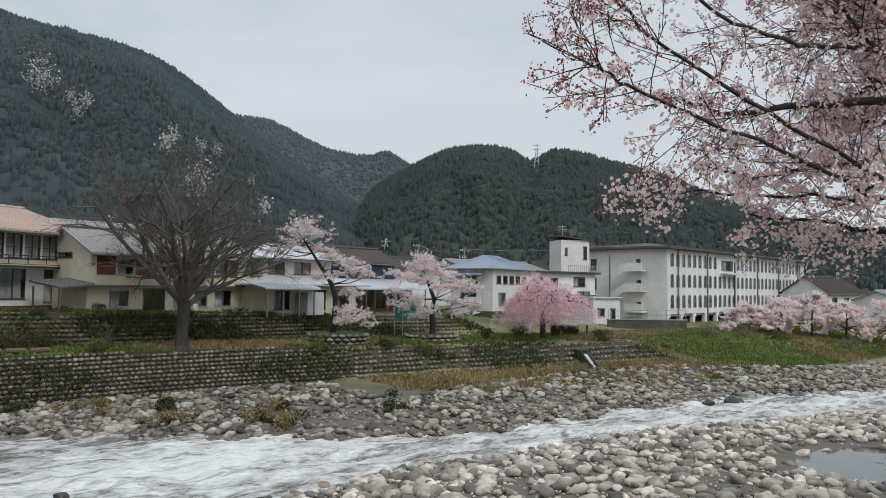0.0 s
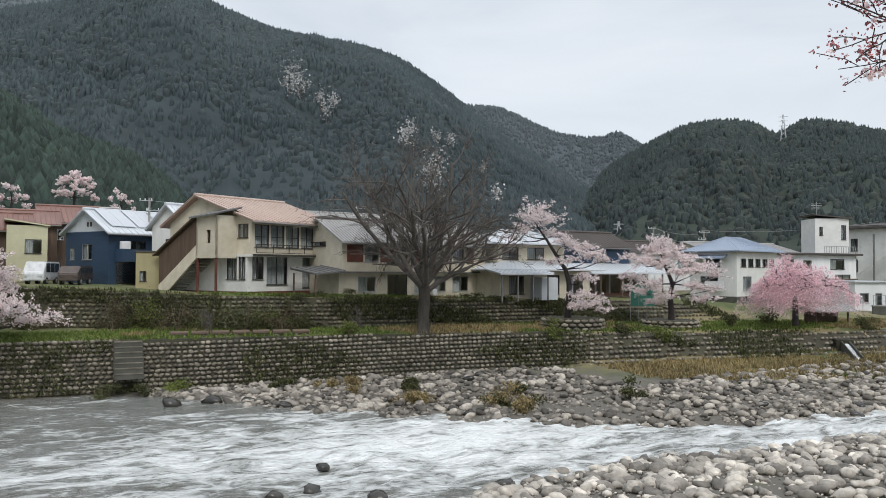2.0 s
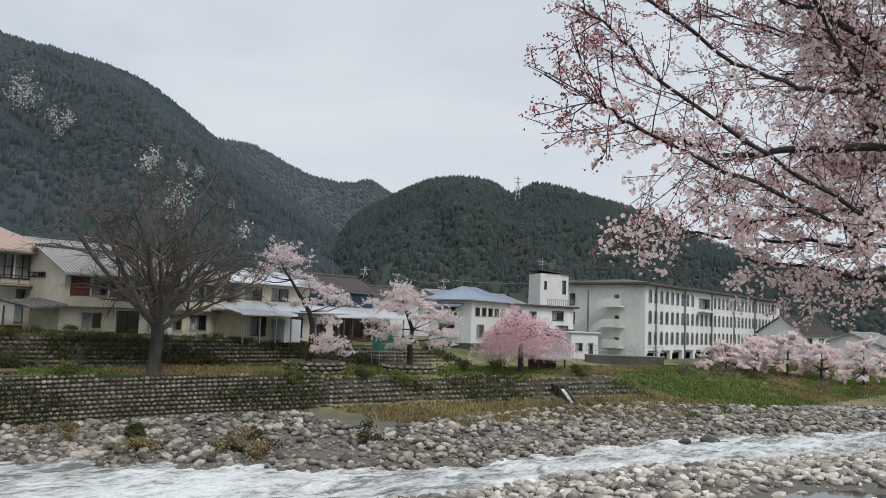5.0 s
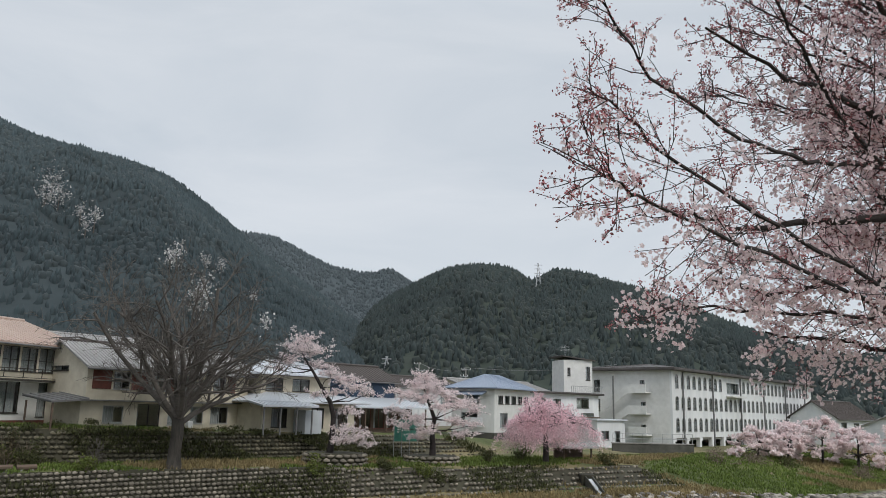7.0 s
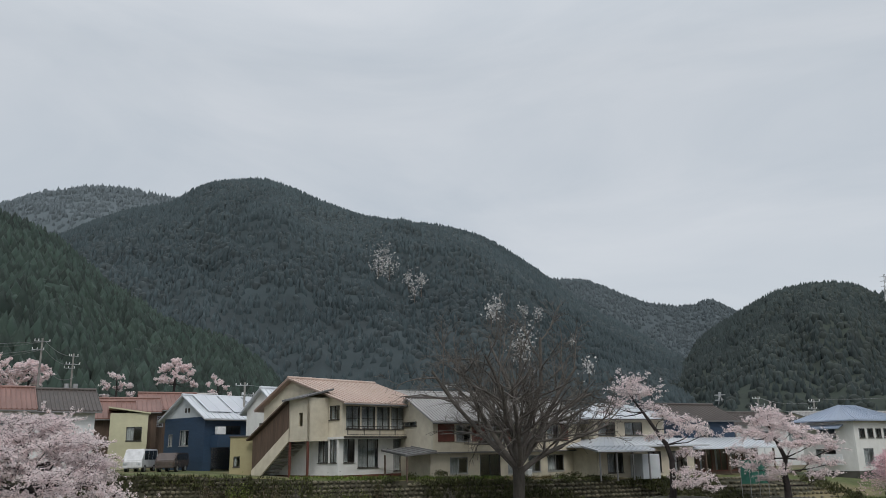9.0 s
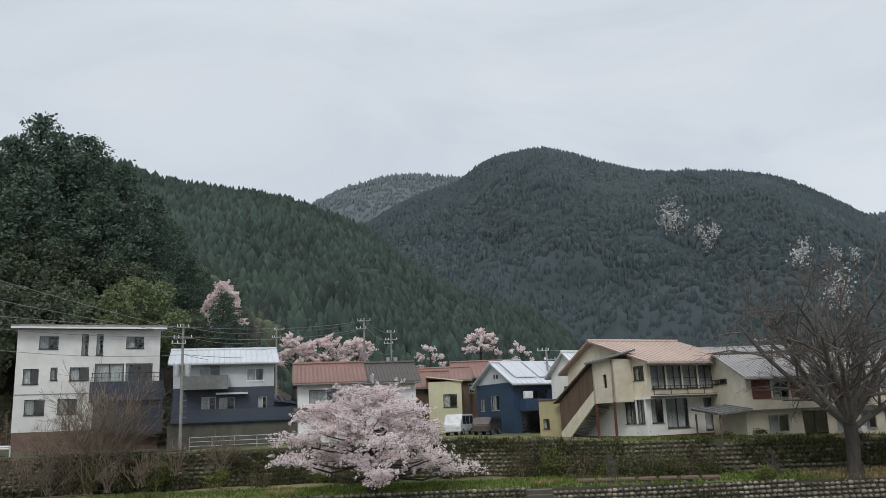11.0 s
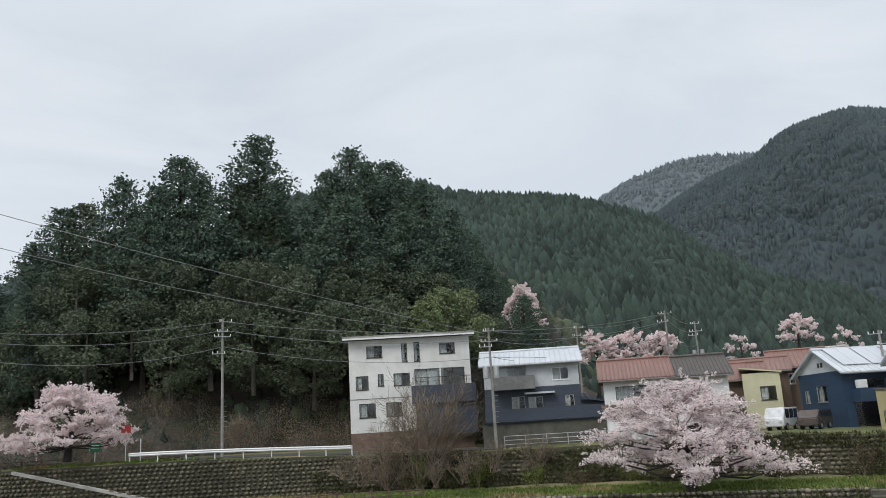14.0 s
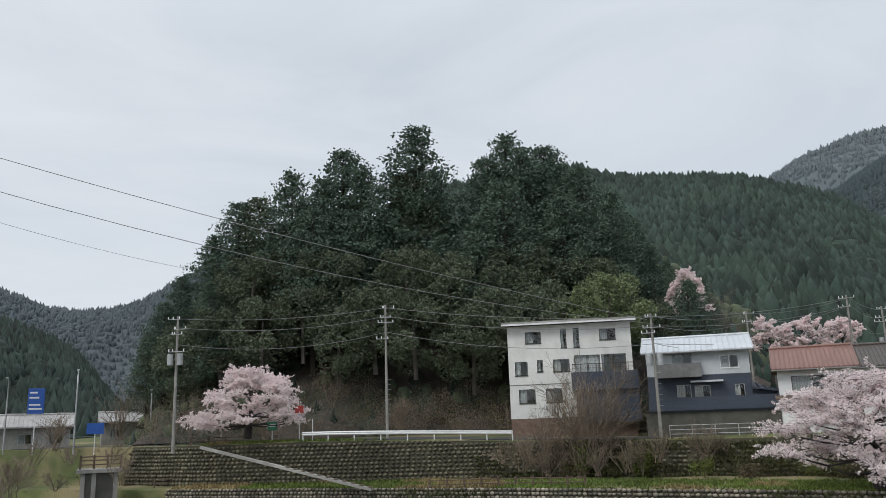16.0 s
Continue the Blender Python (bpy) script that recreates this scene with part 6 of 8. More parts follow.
M_COBBLE_D = mat("mossy_upper_cobble", (0.17, 0.15, 0.108), (0.085, 0.082, 0.05), scale=1.0, rough=0.95, bump=0.4, island=0.5, big=0.4)
M_JOINT = mat("dark_mossy_joint", (0.07, 0.064, 0.042), (0.045, 0.044, 0.028), scale=1.2, rough=0.95, big=0.5)


def pebble(seed, sub=2):
    bm = bmesh.new()
    bmesh.ops.create_icosphere(bm, subdivisions=sub, radius=1)
    o = Vector((seed * 3.1, seed * 1.7, 0))
    for v in bm.verts:
        k = 1 + 0.42 * noise.noise(v.co * 0.9 + o) + 0.3 * noise.noise(v.co * 1.9 + o)
        v.co = Vector((v.co.x * k, v.co.y * k * 0.74, v.co.z * k * 0.54))
    vs = np.array([v.co[:] for v in bm.verts])
    fs = np.array([[v.index for v in f.verts] for f in bm.faces])
    bm.free()
    return vs, fs


PEB = [pebble(k) for k in range(10)]
PEB_S = [pebble(60 + k, 1) for k in range(10)]


def heap(name, spots, material, label, parent=None, smooth=True, seed=3, shapes=None, big=0.2):
    """spots: x, y, z, radius. One joined object of many stones."""
    rng = np.random.default_rng(seed)
    shapes = shapes or PEB
    V, F, n = [], [], 0
    for x, y, z, r in spots:
        vs, fs = (shapes if r > big else PEB_S)[rng.integers(10)]
        a, s = rng.uniform(0, 6.28), r * rng.uniform(0.85, 1.15, 3)
        w = vs * s
        c, q = math.cos(a), math.sin(a)
        tl = rng.normal(0, 0.18)
        V.append(np.stack([x + w[:, 0] * c - w[:, 1] * q, y + w[:, 0] * q + w[:, 1] * c, z + w[:, 2] + w[:, 0] * tl], 1))
        F.append(fs + n)
        n += len(vs)
    ob = link_mesh(name, np.concatenate(V), np.concatenate(F), material, parent, smooth=smooth)
    return tagged(ob, label, "stones", kind="stuff")


STONE_ME = []
for k, (vs, fs) in enumerate(PEB):
    for m in (M_STONE_O, M_STONE_W):
        me = bpy.data.meshes.new("river_stone")
        me.from_pydata(vs.tolist(), [], fs.tolist())
        me.polygons.foreach_set("use_smooth", [True] * len(me.polygons))
        me.materials.append(m)
        STONE_ME.append(me)


def lone_stone(u, v, z, r, wet, rng, label, group, flat=1.0):
    x, y = uv_xy(u, v)
    ob = new("boulder" if r > 0.45 else "river_stone", STONE_ME[2 * rng.randrange(10) + (1 if wet else 0)])
    ob.matrix_world = pose(x, y, z, rng.gauss(0, 8), rng.gauss(0, 8), rng.uniform(0, 360)) @ Matrix.Diagonal((r, r, r * flat, 1))
    return tagged(ob, label, "stone", group)


rg = random.Random(21)
near, far, singles = [], [], []
for i in range(17000):
    u = rg.uniform(6, 74)
    vn = V_NEAR(u)
    v = vn - (vn - 8.2) * rg.random() ** 1.1 + 0.3
    r = 0.055 + 0.33 * rg.random() ** 3.4
    # a shallow pool keeps free of small stones
    pool = ((u - 36) / 5.2) ** 2 + ((v - 14.8) / 3.2) ** 2 < 1
    if pool and rg.random() < 0.9:
        continue
    near.append((u, v, ground_z(u, v) + r * 0.26, r))
near.sort(key=lambda s: -s[3])
for k, (u, v, z, r) in enumerate(near[:170]):
    lone_stone(u, v, z, r * 1.08, False, rg, "rounded grey boulder on the gravel bar", "boulders of the near gravel bar")
heap("gravel_stones", [(*uv_xy(u, v), z, r) for u, v, z, r in near[170:]], M_STONE, "rounded grey river stones on the near gravel bar")
for i in range(17000):
    u = rg.uniform(3, 92)
    vf, vb = V_FAR(u), V_CREST(u) - SLOPE_W(u)
    w = min(vb - vf, 10 + 2 * noise.noise((u * 0.15, 0, 0)) - max(0, u - 45) * 0.12)
    if u < 30:
        w = vb - vf
    if w < 0.4:
        continue
    v = vf - 0.4 + w * rg.random() ** (1.25 if u > 30 else 1.0)
    r = 0.055 + 0.30 * rg.random() ** 3.2
    far.append((u, v, ground_z(u, v) + r * 0.32, r))
far.sort(key=lambda s: -s[3])
for u, v, z, r in far[:110]:
    lone_stone(u, v, z, r * 1.1, rg.random() < 0.12, rg, "angular grey boulder on the far gravel bar", "boulders of the far gravel bar")
heap("gravel_stones", [(*uv_xy(u, v), z, r) for u, v, z, r in far[110:]], M_STONE_F, "grey river stones on the far gravel bar", seed=5, big=0.27)
for az, el, r in ((-25.7, -14.9, 0.42), (-25.0, -13.4, 0.36), (-21.2, -15.4, 0.4), (-28.3, -15.1, 0.34), (-35.0, -8.9, 0.62), (-32.4, -8.8, 0.6), (-30.0, -8.9, 0.5), (-27.6, -9.1, 0.45), (-29.4, -8.3, 0.4), (-33.4, -8.2, 0.4), (-31.2, -8.1, 0.45), (19.8, -7.3, 0.7), (18.2, -7.5, 0.5), (-12.4, -14.6, 0.4)):
    d = EYE_Z / math.tan(radians(-el))
    u, v = xy_uv(*P(az, d))
    lone_stone(u, v, 0.06, r, True, rg, "dark wet boulder standing in the rapids", "boulders in the water")
pool = []
for k in range(28):
    a = 2 * math.pi * k / 28
    r = 1 + 0.2 * noise.noise((math.cos(a) * 1.5, math.sin(a) * 1.5, 4))
    pool.append((*uv_xy(36 + 6.4 * r * math.cos(a), 14.8 + 4.2 * r * math.sin(a)), 0))
bm = bmesh.new()
pv = [bm.verts.new((x, y, 0.34)) for x, y, _ in pool]
bm.faces.new(pv)
M_POOL = mat("still_pool", (0.10, 0.11, 0.105), (0.07, 0.08, 0.075), scale=0.8, rough=0.06, bump=0.03, big=0.2)
tagged(part("pool", bm, M_POOL), "still shallow pool among the stones", "water", kind="structure")


# ---- cobbled retaining walls ----
COB = [pebble(30 + k, 1) for k in range(8)]
M_COBBLE_DO = mat("single_mossy_cobble", (0.17, 0.15, 0.108), (0.085, 0.082, 0.05), scale=1.0, rough=0.95, bump=0.4, obrand=0.5, big=0.3)
COB_ME, COB_ME_D = [], []
for vs, fs in COB:
    for m, into in ((M_COBBLE_O, COB_ME), (M_COBBLE_DO, COB_ME_D)):
        me = bpy.data.meshes.new("cobble")
        me.from_pydata(vs.tolist(), [], fs.tolist())
        me.polygons.foreach_set("use_smooth", [True] * len(me.polygons))
        me.materials.append(m)
        into.append(me)


def cobble_wall(name, label, u0, u1, v_foot, v_top, z_foot, z_top, course=0.27, step=0.34, seed=1, near_u=(0, 0), skip=0.0, stone=None):
    """A battered wall of courses of rounded cobbles over a dark joint bed."""
    rng = random.Random(seed)
    n = int((u1 - u0) / 1.0)
    V, F = [], []
    for i in range(n + 1):
        u = u0 + (u1 - u0) * i / n
        for v, z in ((v_foot(u) - 0.1, z_foot(u) - 0.3), (v_top(u) - 0.02, z_top(u) + 0.0), (v_top(u) + 0.5, z_top(u) + 0.03)):
            V.append((*uv_xy(u, v), z))
    for i in range(n):
        for j in range(2):
            F.append((3 * i + j, 3 * i + 3 + j, 3 * i + 4 + j, 3 * i + 1 + j))
    w = tagged(link_mesh(name, V, F, M_JOINT), label, "retaining wall", kind="structure")
    spots, count = [], 0
    u, row = u0, 0
    hmax = max(z_top(u0 + (u1 - u0) * k / 20) - z_foot(u0 + (u1 - u0) * k / 20) for k in range(21))
    rows = int(hmax / course) + 1
    for row in range(rows):
        u = u0 + (row % 2) * step * 0.5
        while u < u1:
            h = z_top(u) - z_foot(u)
            z = z_foot(u) + (row + 0.5) * course
            if z < z_top(u) - 0.02 and rng.random() > skip:
                k = (z - z_foot(u)) / max(h, 0.1)
                v = v_foot(u) + (v_top(u) - v_foot(u)) * k - 0.08
                x, y = uv_xy(u + rng.gauss(0, 0.02), v)
                r = step * 0.54 * rng.uniform(0.8, 1.12)
                if near_u[0] < u < near_u[1] and count < 300:
                    ob = new("cobble", (COB_ME_D if stone else COB_ME)[rng.randrange(8)])
                    ob.parent = w
                    ob.matrix_world = pose(x, y, z, 78, 0, 40) @ pose(0, 0, 0, 0, 0, rng.uniform(-25, 25)) @ Matrix.Diagonal((r, r * 0.95, 0.2, 1))
                    count += 1
                else:
                    spots.append((x, y, z, r))
            u += step * rng.uniform(0.92, 1.1)
    R = np.array((Matrix.Rotation(radians(40), 3, "Z") @ Matrix.Rotation(radians(78), 3, "X")))
    V, F, nn = [], [], 0
    for x, y, z, r in spots:
        vs, fs = COB[rng.randrange(8)]
        q = (vs * np.array([r, r * 0.95, 0.2])) @ R.T
        V.append(q + np.array([x, y, z]))
        F.append(fs + nn)
        nn += len(vs)
    o = link_mesh("cobbles", np.concatenate(V), np.concatenate(F), stone or M_COBBLE, w, smooth=True)
    tagged(o, kind="stuff")
    return w


cobble_wall("wall_river", "mossy cobbled river wall below the terrace", -62, 33, lambda u: V_CREST(u) - SLOPE_W(u), lambda u: V_CREST(u), lambda u: max(BAR_H(u) * 0.8, -0.1), lambda u: 3.2, near_u=(-3, 8), seed=2)
cobble_wall("wall_upper", "dark mossy cobbled wall below the houses", -3, 52, lambda u: V_UPPER(u) - min(6, 0.8 + max(0, u - 34) * 0.25), V_UPPER, lambda u: 3.35, lambda u: Z_UPPER(u) - 0.1, course=0.3, step=0.36, seed=3, near_u=(10, 20), skip=0.05, stone=M_COBBLE_D)
cobble_wall("wall_road", "dark cobbled wall carrying the road", -70, -38, lambda u: V_UPPER(u) - 0.8, V_UPPER, lambda u: 3.35, lambda u: Z_UPPER(u) - 0.05, course=0.33, step=0.38, seed=4, near_u=(-45, -38), stone=M_COBBLE_D)
cobble_wall("wall_slope", "mossy cobbled slope of the river bank", 33, 60, lambda u: V_CREST(u) - SLOPE_W(u), V_CREST, lambda u: BAR_H(u), lambda u: 3.1, course=0.3, step=0.36, seed=5, near_u=(34, 38), skip=0.12)
cobble_wall("wall_bank", "overgrown cobbled bank below the houses", -38, -3, lambda u: V_UPPER(u) - 0.8, V_UPPER, lambda u: 3.35, lambda u: Z_UPPER(u) - 0.1, course=0.33, step=0.4, seed=6, near_u=(-30, -26), skip=0.3, stone=M_COBBLE_D)


# ---- the flowering cherry beside the camera ----
M_PETAL = mat("near_cherry_petals", (0.95, 0.83, 0.84), (0.88, 0.69, 0.715), scale=8, rough=0.7, bump=0, island=0.15, big=0.1, trans=0.52)
M_BUD = mat("red_cherry_buds", (0.50, 0.20, 0.22), (0.30, 0.10, 0.11), scale=8, rough=0.7, bump=0, island=0.35, trans=0.1)


def flowers(name, spots, radius, material, parent, seed, label=""):
    """Open five-petalled flowers at the given points, each facing its own way."""
    rng = np.random.default_rng(seed)
    c = np.asarray(spots, float)
    n = len(c)
    nrm = rng.normal(size=(n, 3)) + np.array([0, 0, -0.25])
    nrm /= np.linalg.norm(nrm, axis=1)[:, None]
    a = np.cross(nrm, rng.normal(size=(n, 3)))
    a /= np.linalg.norm(a, axis=1)[:, None] + 1e-9
    b = np.cross(nrm, a)
    R = radius * rng.uniform(0.75, 1.2, (n, 1))
    V = []
    for k in range(5):
        t = 2 * math.pi * k / 5
        d = a * math.cos(t) + b * math.sin(t)
        e = -a * math.sin(t) + b * math.cos(t)
        V += [c, c + (d * 0.6 + e * 0.42 + nrm * 0.2) * R, c + (d * 1.05 + nrm * 0.35) * R, c + (d * 0.6 - e * 0.42 + nrm * 0.2) * R]
    V = np.stack(V, 1).reshape(-1, 3)
    return link_mesh(name, V, np.arange(20 * n).reshape(5 * n, 4), material, parent, label)


def near_cherry():
    rng = random.Random(99)
    bx, by = P(43, 7.6)
    t = thing("flowering_cherry_tree", "large cherry tree in pink bloom on the near bank", "tree", Matrix.Translation((bx, by, 5.7)))
    O = Vector((bx, by, 5.7))

    def w(az, el, d):
        x, y = P(az, d)
        return Vector((x, y, zz(el, d))) - O
    limbs = [
        ([(36, 5.5, 7.0), (28.4, 5.9, 6.2), (26.8, 7.0, 6.0), (21.7, 10.0, 5.3), (17.0, 12.0, 4.6), (13.0, 14.3, 4.0), (11.3, 15.2, 3.7), (10.2, 15.8, 3.5)], 0.017, 1.0),
        ([(37, 3.5, 7.0), (30.5, 6.0, 6.2), (24.4, 10.3, 5.6), (19.6, 13.4, 5.0), (14.2, 17.6, 4.6), (11.8, 20.2, 4.4), (9.6, 21.6, 4.3)], 0.018, 1.0),
        ([(34, 10, 7.0), (28.1, 15.6, 6.0), (25.9, 19.1, 5.6), (23.4, 24.2, 5.2), (22.0, 28.2, 5.0), (20, 33, 4.8)], 0.018, 1.1),
        ([(38, 11, 7.2), (31.2, 15.8, 6.4), (29.4, 17.6, 6.2), (25.9, 20.0, 5.8), (23.2, 21.3, 5.5), (18, 25, 5.0)], 0.036, 1.1),
        ([(38, 13, 7.2), (31.1, 14.2, 6.6), (27.3, 15.4, 6.0), (24.1, 15.9, 5.6), (20.0, 17.6, 5.2), (14.2, 22.2, 4.7), (11.2, 26.4, 4.4), (10, 28, 4.3)], 0.02, 1.0),
        ([(37, 12, 7.2), (31.3, 18.4, 6.2), (29.8, 23.1, 5.8), (28.7, 25.8, 5.5), (27.0, 30.3, 5.2), (25, 36, 5.0)], 0.026, 1.2),
        ([(38, 10, 7.2), (30.9, 11.6, 6.5), (28.4, 12.0, 6.2), (23.2, 12.2, 5.8), (19.2, 11.8, 5.5), (16.5, 13.2, 5.2)], 0.04, 1.1),
        ([(38, 8, 7.2), (30.8, 9.7, 6.5), (27.8, 8.2, 6.2), (24.5, 8.2, 6.0), (21.3, 7.7, 5.8), (17.8, 8.6, 5.5)], 0.022, 1.0),
        ([(38, 6, 7.2), (30.7, 8.0, 6.5), (27.0, 6.0, 6.2), (22.6, 6.4, 6.0), (18.5, 6.8, 5.7), (15.4, 7.0, 5.3), (12.9, 5.9, 4.8)], 0.016, 0.8),
        ([(38, 14, 7.4), (33, 22, 6.6), (29, 28, 6.2), (24, 31, 6.0), (16, 31, 5.6), (12.5, 32, 5.2)], 0.018, 1.0),
        ([(38, 3, 7.2), (33, 3.4, 6.8), (29, 3.8, 6.5), (25, 4.6, 6.3), (21, 5.2, 6.1)], 0.03, 1.2),
    ]
    for k in range(9):
        e0, e1 = rng.uniform(4, 20), rng.uniform(7, 28)
        limbs.append(([(39, e0, 7.6), (33, (e0 * 2 + e1) / 3, 7.2 + rng.uniform(-0.4, 0.8)), (28, (e0 + e1) / 2, 6.8 + rng.uniform(-0.4, 0.8)), (25 + rng.uniform(-2, 2), e1, 6.4 + rng.uniform(-0.4, 0.8))], 0.03, 1.2))
    for k in range(9):
        a1, e1 = rng.uniform(17, 27), rng.uniform(19, 34)
        e0 = rng.uniform(9, 16)
        limbs.append(([(38, e0, 7.4), (33, e0 * 0.6 + e1 * 0.4, 6.8), ((33 + a1) / 2, e0 * 0.2 + e1 * 0.8 - 1, 6.3), (a1, e1, 5.8)], 0.018, 1.1))
    lines, opens, buds, n = [], [], [], 0
    for pts, r0, dens in limbs:
        ctrl = [w(*p) for p in pts]
        poly = []
        m = len(ctrl) - 1
        for i in range(m):
            for s in range(4):
                q = ctrl[i].lerp(ctrl[i + 1], s / 4)
                poly.append(q + Vector((rng.gauss(0, 0.009), rng.gauss(0, 0.009), rng.gauss(0, 0.009))))
        poly.append(ctrl[-1])
        N = len(poly) - 1
        lines.append([(p, r0 * (1 - 0.9 * i / N) + 0.0035) for i, p in enumerate(poly)])
        total = sum((poly[i + 1] - poly[i]).length for i in range(N))
        steps = int(total / 0.096 * dens)
        for k in range(steps):
            f = (k + rng.random()) / steps
            if f < 0.08:
                continue
            i = min(int(f * N), N - 1)
            q = poly[i].lerp(poly[i + 1], f * N - i)
            tg = (poly[i + 1] - poly[i]).normalized()
            side = tg.orthogonal().normalized()
            side.rotate(Matrix.Rotation(rng.uniform(0, 6.28), 3, tg))
            tips = []
            L = rng.uniform(0.22, 0.72) * (1.15 - 0.7 * f)
            grow(rng, q, tg * 1.1 + side, L, 0.0045, 2, 3, up=0.02, wig=0.22, kids=[0, 0, 3, 0], spread=0.7, shrink=0.5, lines=lines, tips=tips, start=0.3, segs=4)
            for p, d in tips + [(q, tg)]:
                wp = p + O
                el = math.degrees(math.atan2(wp.z - EYE_Z, math.hypot(wp.x, wp.y)))
                az = math.degrees(math.atan2(wp.x, wp.y))
                # buds still closed towards the upper outer shoots, full flowers lower and further in
                bloom = max(0.01, min(0.9, 0.50 + (az - 20) * 0.03 - (el - 10) * 0.036))
                if rng.random() < bloom * 0.72:
                    # a full cluster hangs from one spur
                    for _ in range(9):
                        opens.append((p.x + rng.gauss(0, 0.03), p.y + rng.gauss(0, 0.03), p.z + rng.gauss(-0.015, 0.028)))
                else:
                    for _ in range(8):
                        buds.append((p.x + rng.gauss(0, 0.013), p.y + rng.gauss(0, 0.013), p.z + rng.gauss(0.002, 0.014)))
                    if rng.random() < 0.35:
                        opens.append((p.x + rng.gauss(0, 0.014), p.y + rng.gauss(0, 0.014), p.z + rng.gauss(-0.01, 0.014)))
    trunk = [(Vector((0, 0, -0.3)), 0.42), (Vector((0, 0, 0.8)), 0.33), (Vector((-0.2, 0, 1.8)), 0.3), (Vector((-0.4, 0.1, 3.2)), 0.2), (Vector((-0.3, 0.2, 5)), 0.1)]
    link_mesh("trunk", *tubes([trunk], 12), M_BARK, t, smooth=True)
    for ln in lines[:]:
        if len(ln) > 10:
            j = min((p for p, r in trunk[1:]), key=lambda p: (p - ln[0][0]).length)
            full = [(j, ln[0][1] * 1.15)] + ln
            link_mesh("limb", *tubes([full], 8), M_BARK, t, smooth=True)
            lines.remove(ln)
    tagged(link_mesh("twig_work", *tubes([[(p, max(r, 0.0024)) for p, r in ln] for ln in lines]), M_BARK, t), kind="stuff")
    tagged(flowers("blossom", opens, 0.015, M_PETAL, t, 5, "open pale pink blossoms"), kind="stuff")
    tagged(petals("bud_cluster", buds, 0.0085, M_BUD, t, 6, label="red closed buds and young leaves"), kind="stuff")


near_cherry()


# ---- road, rails, poles, street furniture ----
def strip(name, pts_l, pts_r, material, label, category, t=0.08):
    n = len(pts_l)
    V = [*pts_l, *pts_r, *[(x, y, z - t) for x, y, z in pts_l], *[(x, y, z - t) for x, y, z in pts_r]]
    F = [(i, i + 1, n + i + 1, n + i) for i in range(n - 1)] + [(2 * n + i, i, i + 1, 2 * n + i + 1)[::-1] for i in range(n - 1)] + [(n + i, 3 * n + i, 3 * n + i + 1, n + i + 1)[::-1] for i in range(n - 1)]
    return tagged(link_mesh(name, V, F, material), label, category, kind="structure")


ru = [-90 + 2 * k for k in range(33)]
strip("road", [(*uv_xy(u, V_UPPER(u) + 1.2), Z_UPPER(u) + 0.06) for u in ru], [(*uv_xy(u, V_UPPER(u) + 7.2), Z_UPPER(u) + 0.10) for u in ru], M_ASPH, "grey asphalt road along the foot of the hill", "road")


def guard_rail():
    us_ = [-53.5 + k * 2.0 for k in range(9)]
    h = thing("guard_rail", "white steel guard rail on the road edge", "guard rail")
    for u in us_:
        x, y = uv_xy(u, V_UPPER(u) + 0.35)
        bm = bmesh.new()
        cyl(bm, (x, y, Z_UPPER(u) - 0.1), (x, y, Z_UPPER(u) + 0.82), 0.055)
        part("post", bm, M_WPAINT, h)
    for z0, z1 in ((0.5, 0.82), ):
        V, F = [], []
        for u in us_:
            for dv, z in ((0.25, z0), (0.19, z0 + 0.08), (0.25, (z0 + z1) / 2), (0.19, z1 - 0.08), (0.25, z1), (0.29, z1), (0.29, z0)):
                V.append((*uv_xy(u, V_UPPER(u) + dv), Z_UPPER(u) + z))
        for i in range(len(us_) - 1):
            for j in range(7):
                F.append((7 * i + j, 7 * i + (j + 1) % 7, 7 * i + 7 + (j + 1) % 7, 7 * i + 7 + j))
        link_mesh("beam", V, F, M_WPAINT, h)


guard_rail()


def utility_pole(az, d, z0, ht, seed, arms=3, transformer=False, angle=0.0):
    x, y = P(az, d)
    h = thing("utility_pole", "grey concrete utility pole with crossarms and insulators", "utility pole", pose(x, y, z0, 0, 0, angle), "utility poles")
    bm = bmesh.new()
    cyl(bm, (0, 0, -0.5), (0, 0, ht), 0.15, 0.095, 10)
    part("pole", bm, M_CONC, h)
    for k in range(arms):
        z = ht - 0.3 - (0, 0.9, 1.35, 2.9, 3.3)[k]
        wl, wr = ((0.75, 0.75), (0.9, 0.25), (0.3, 0.85), (0.5, 0.5))[(k + seed) % 4]
        part("crossarm", boxes((-wl, -0.14, z - 0.03, wr, -0.09, z + 0.03)), M_STEEL, h)
        for s in (-wl + 0.06, -wl * 0.45, wr - 0.06):
            bm = bmesh.new()
            cyl(bm, (s, -0.12, z + 0.04), (s, -0.12, z + 0.24), 0.05, 0.035, 6)
            part("insulator", bm, M_WPAINT, h)
    if transformer:
        for s in (-0.45, 0.45):
            bm = bmesh.new()
            cyl(bm, (s, -0.3, ht - 4.4), (s, -0.3, ht - 3.4), 0.26, n=12)
            part("transformer", bm, M_STEEL, h, "grey pole transformer")
    bm = bmesh.new()
    for k in range(8):
        z = 2.2 + k * 0.45
        cyl(bm, (0.12, 0, z), (0.4, 0, z), 0.012, n=4)
    part("step_bolt", bm, M_STEEL, h)
    return Vector((x, y, z0 + ht))


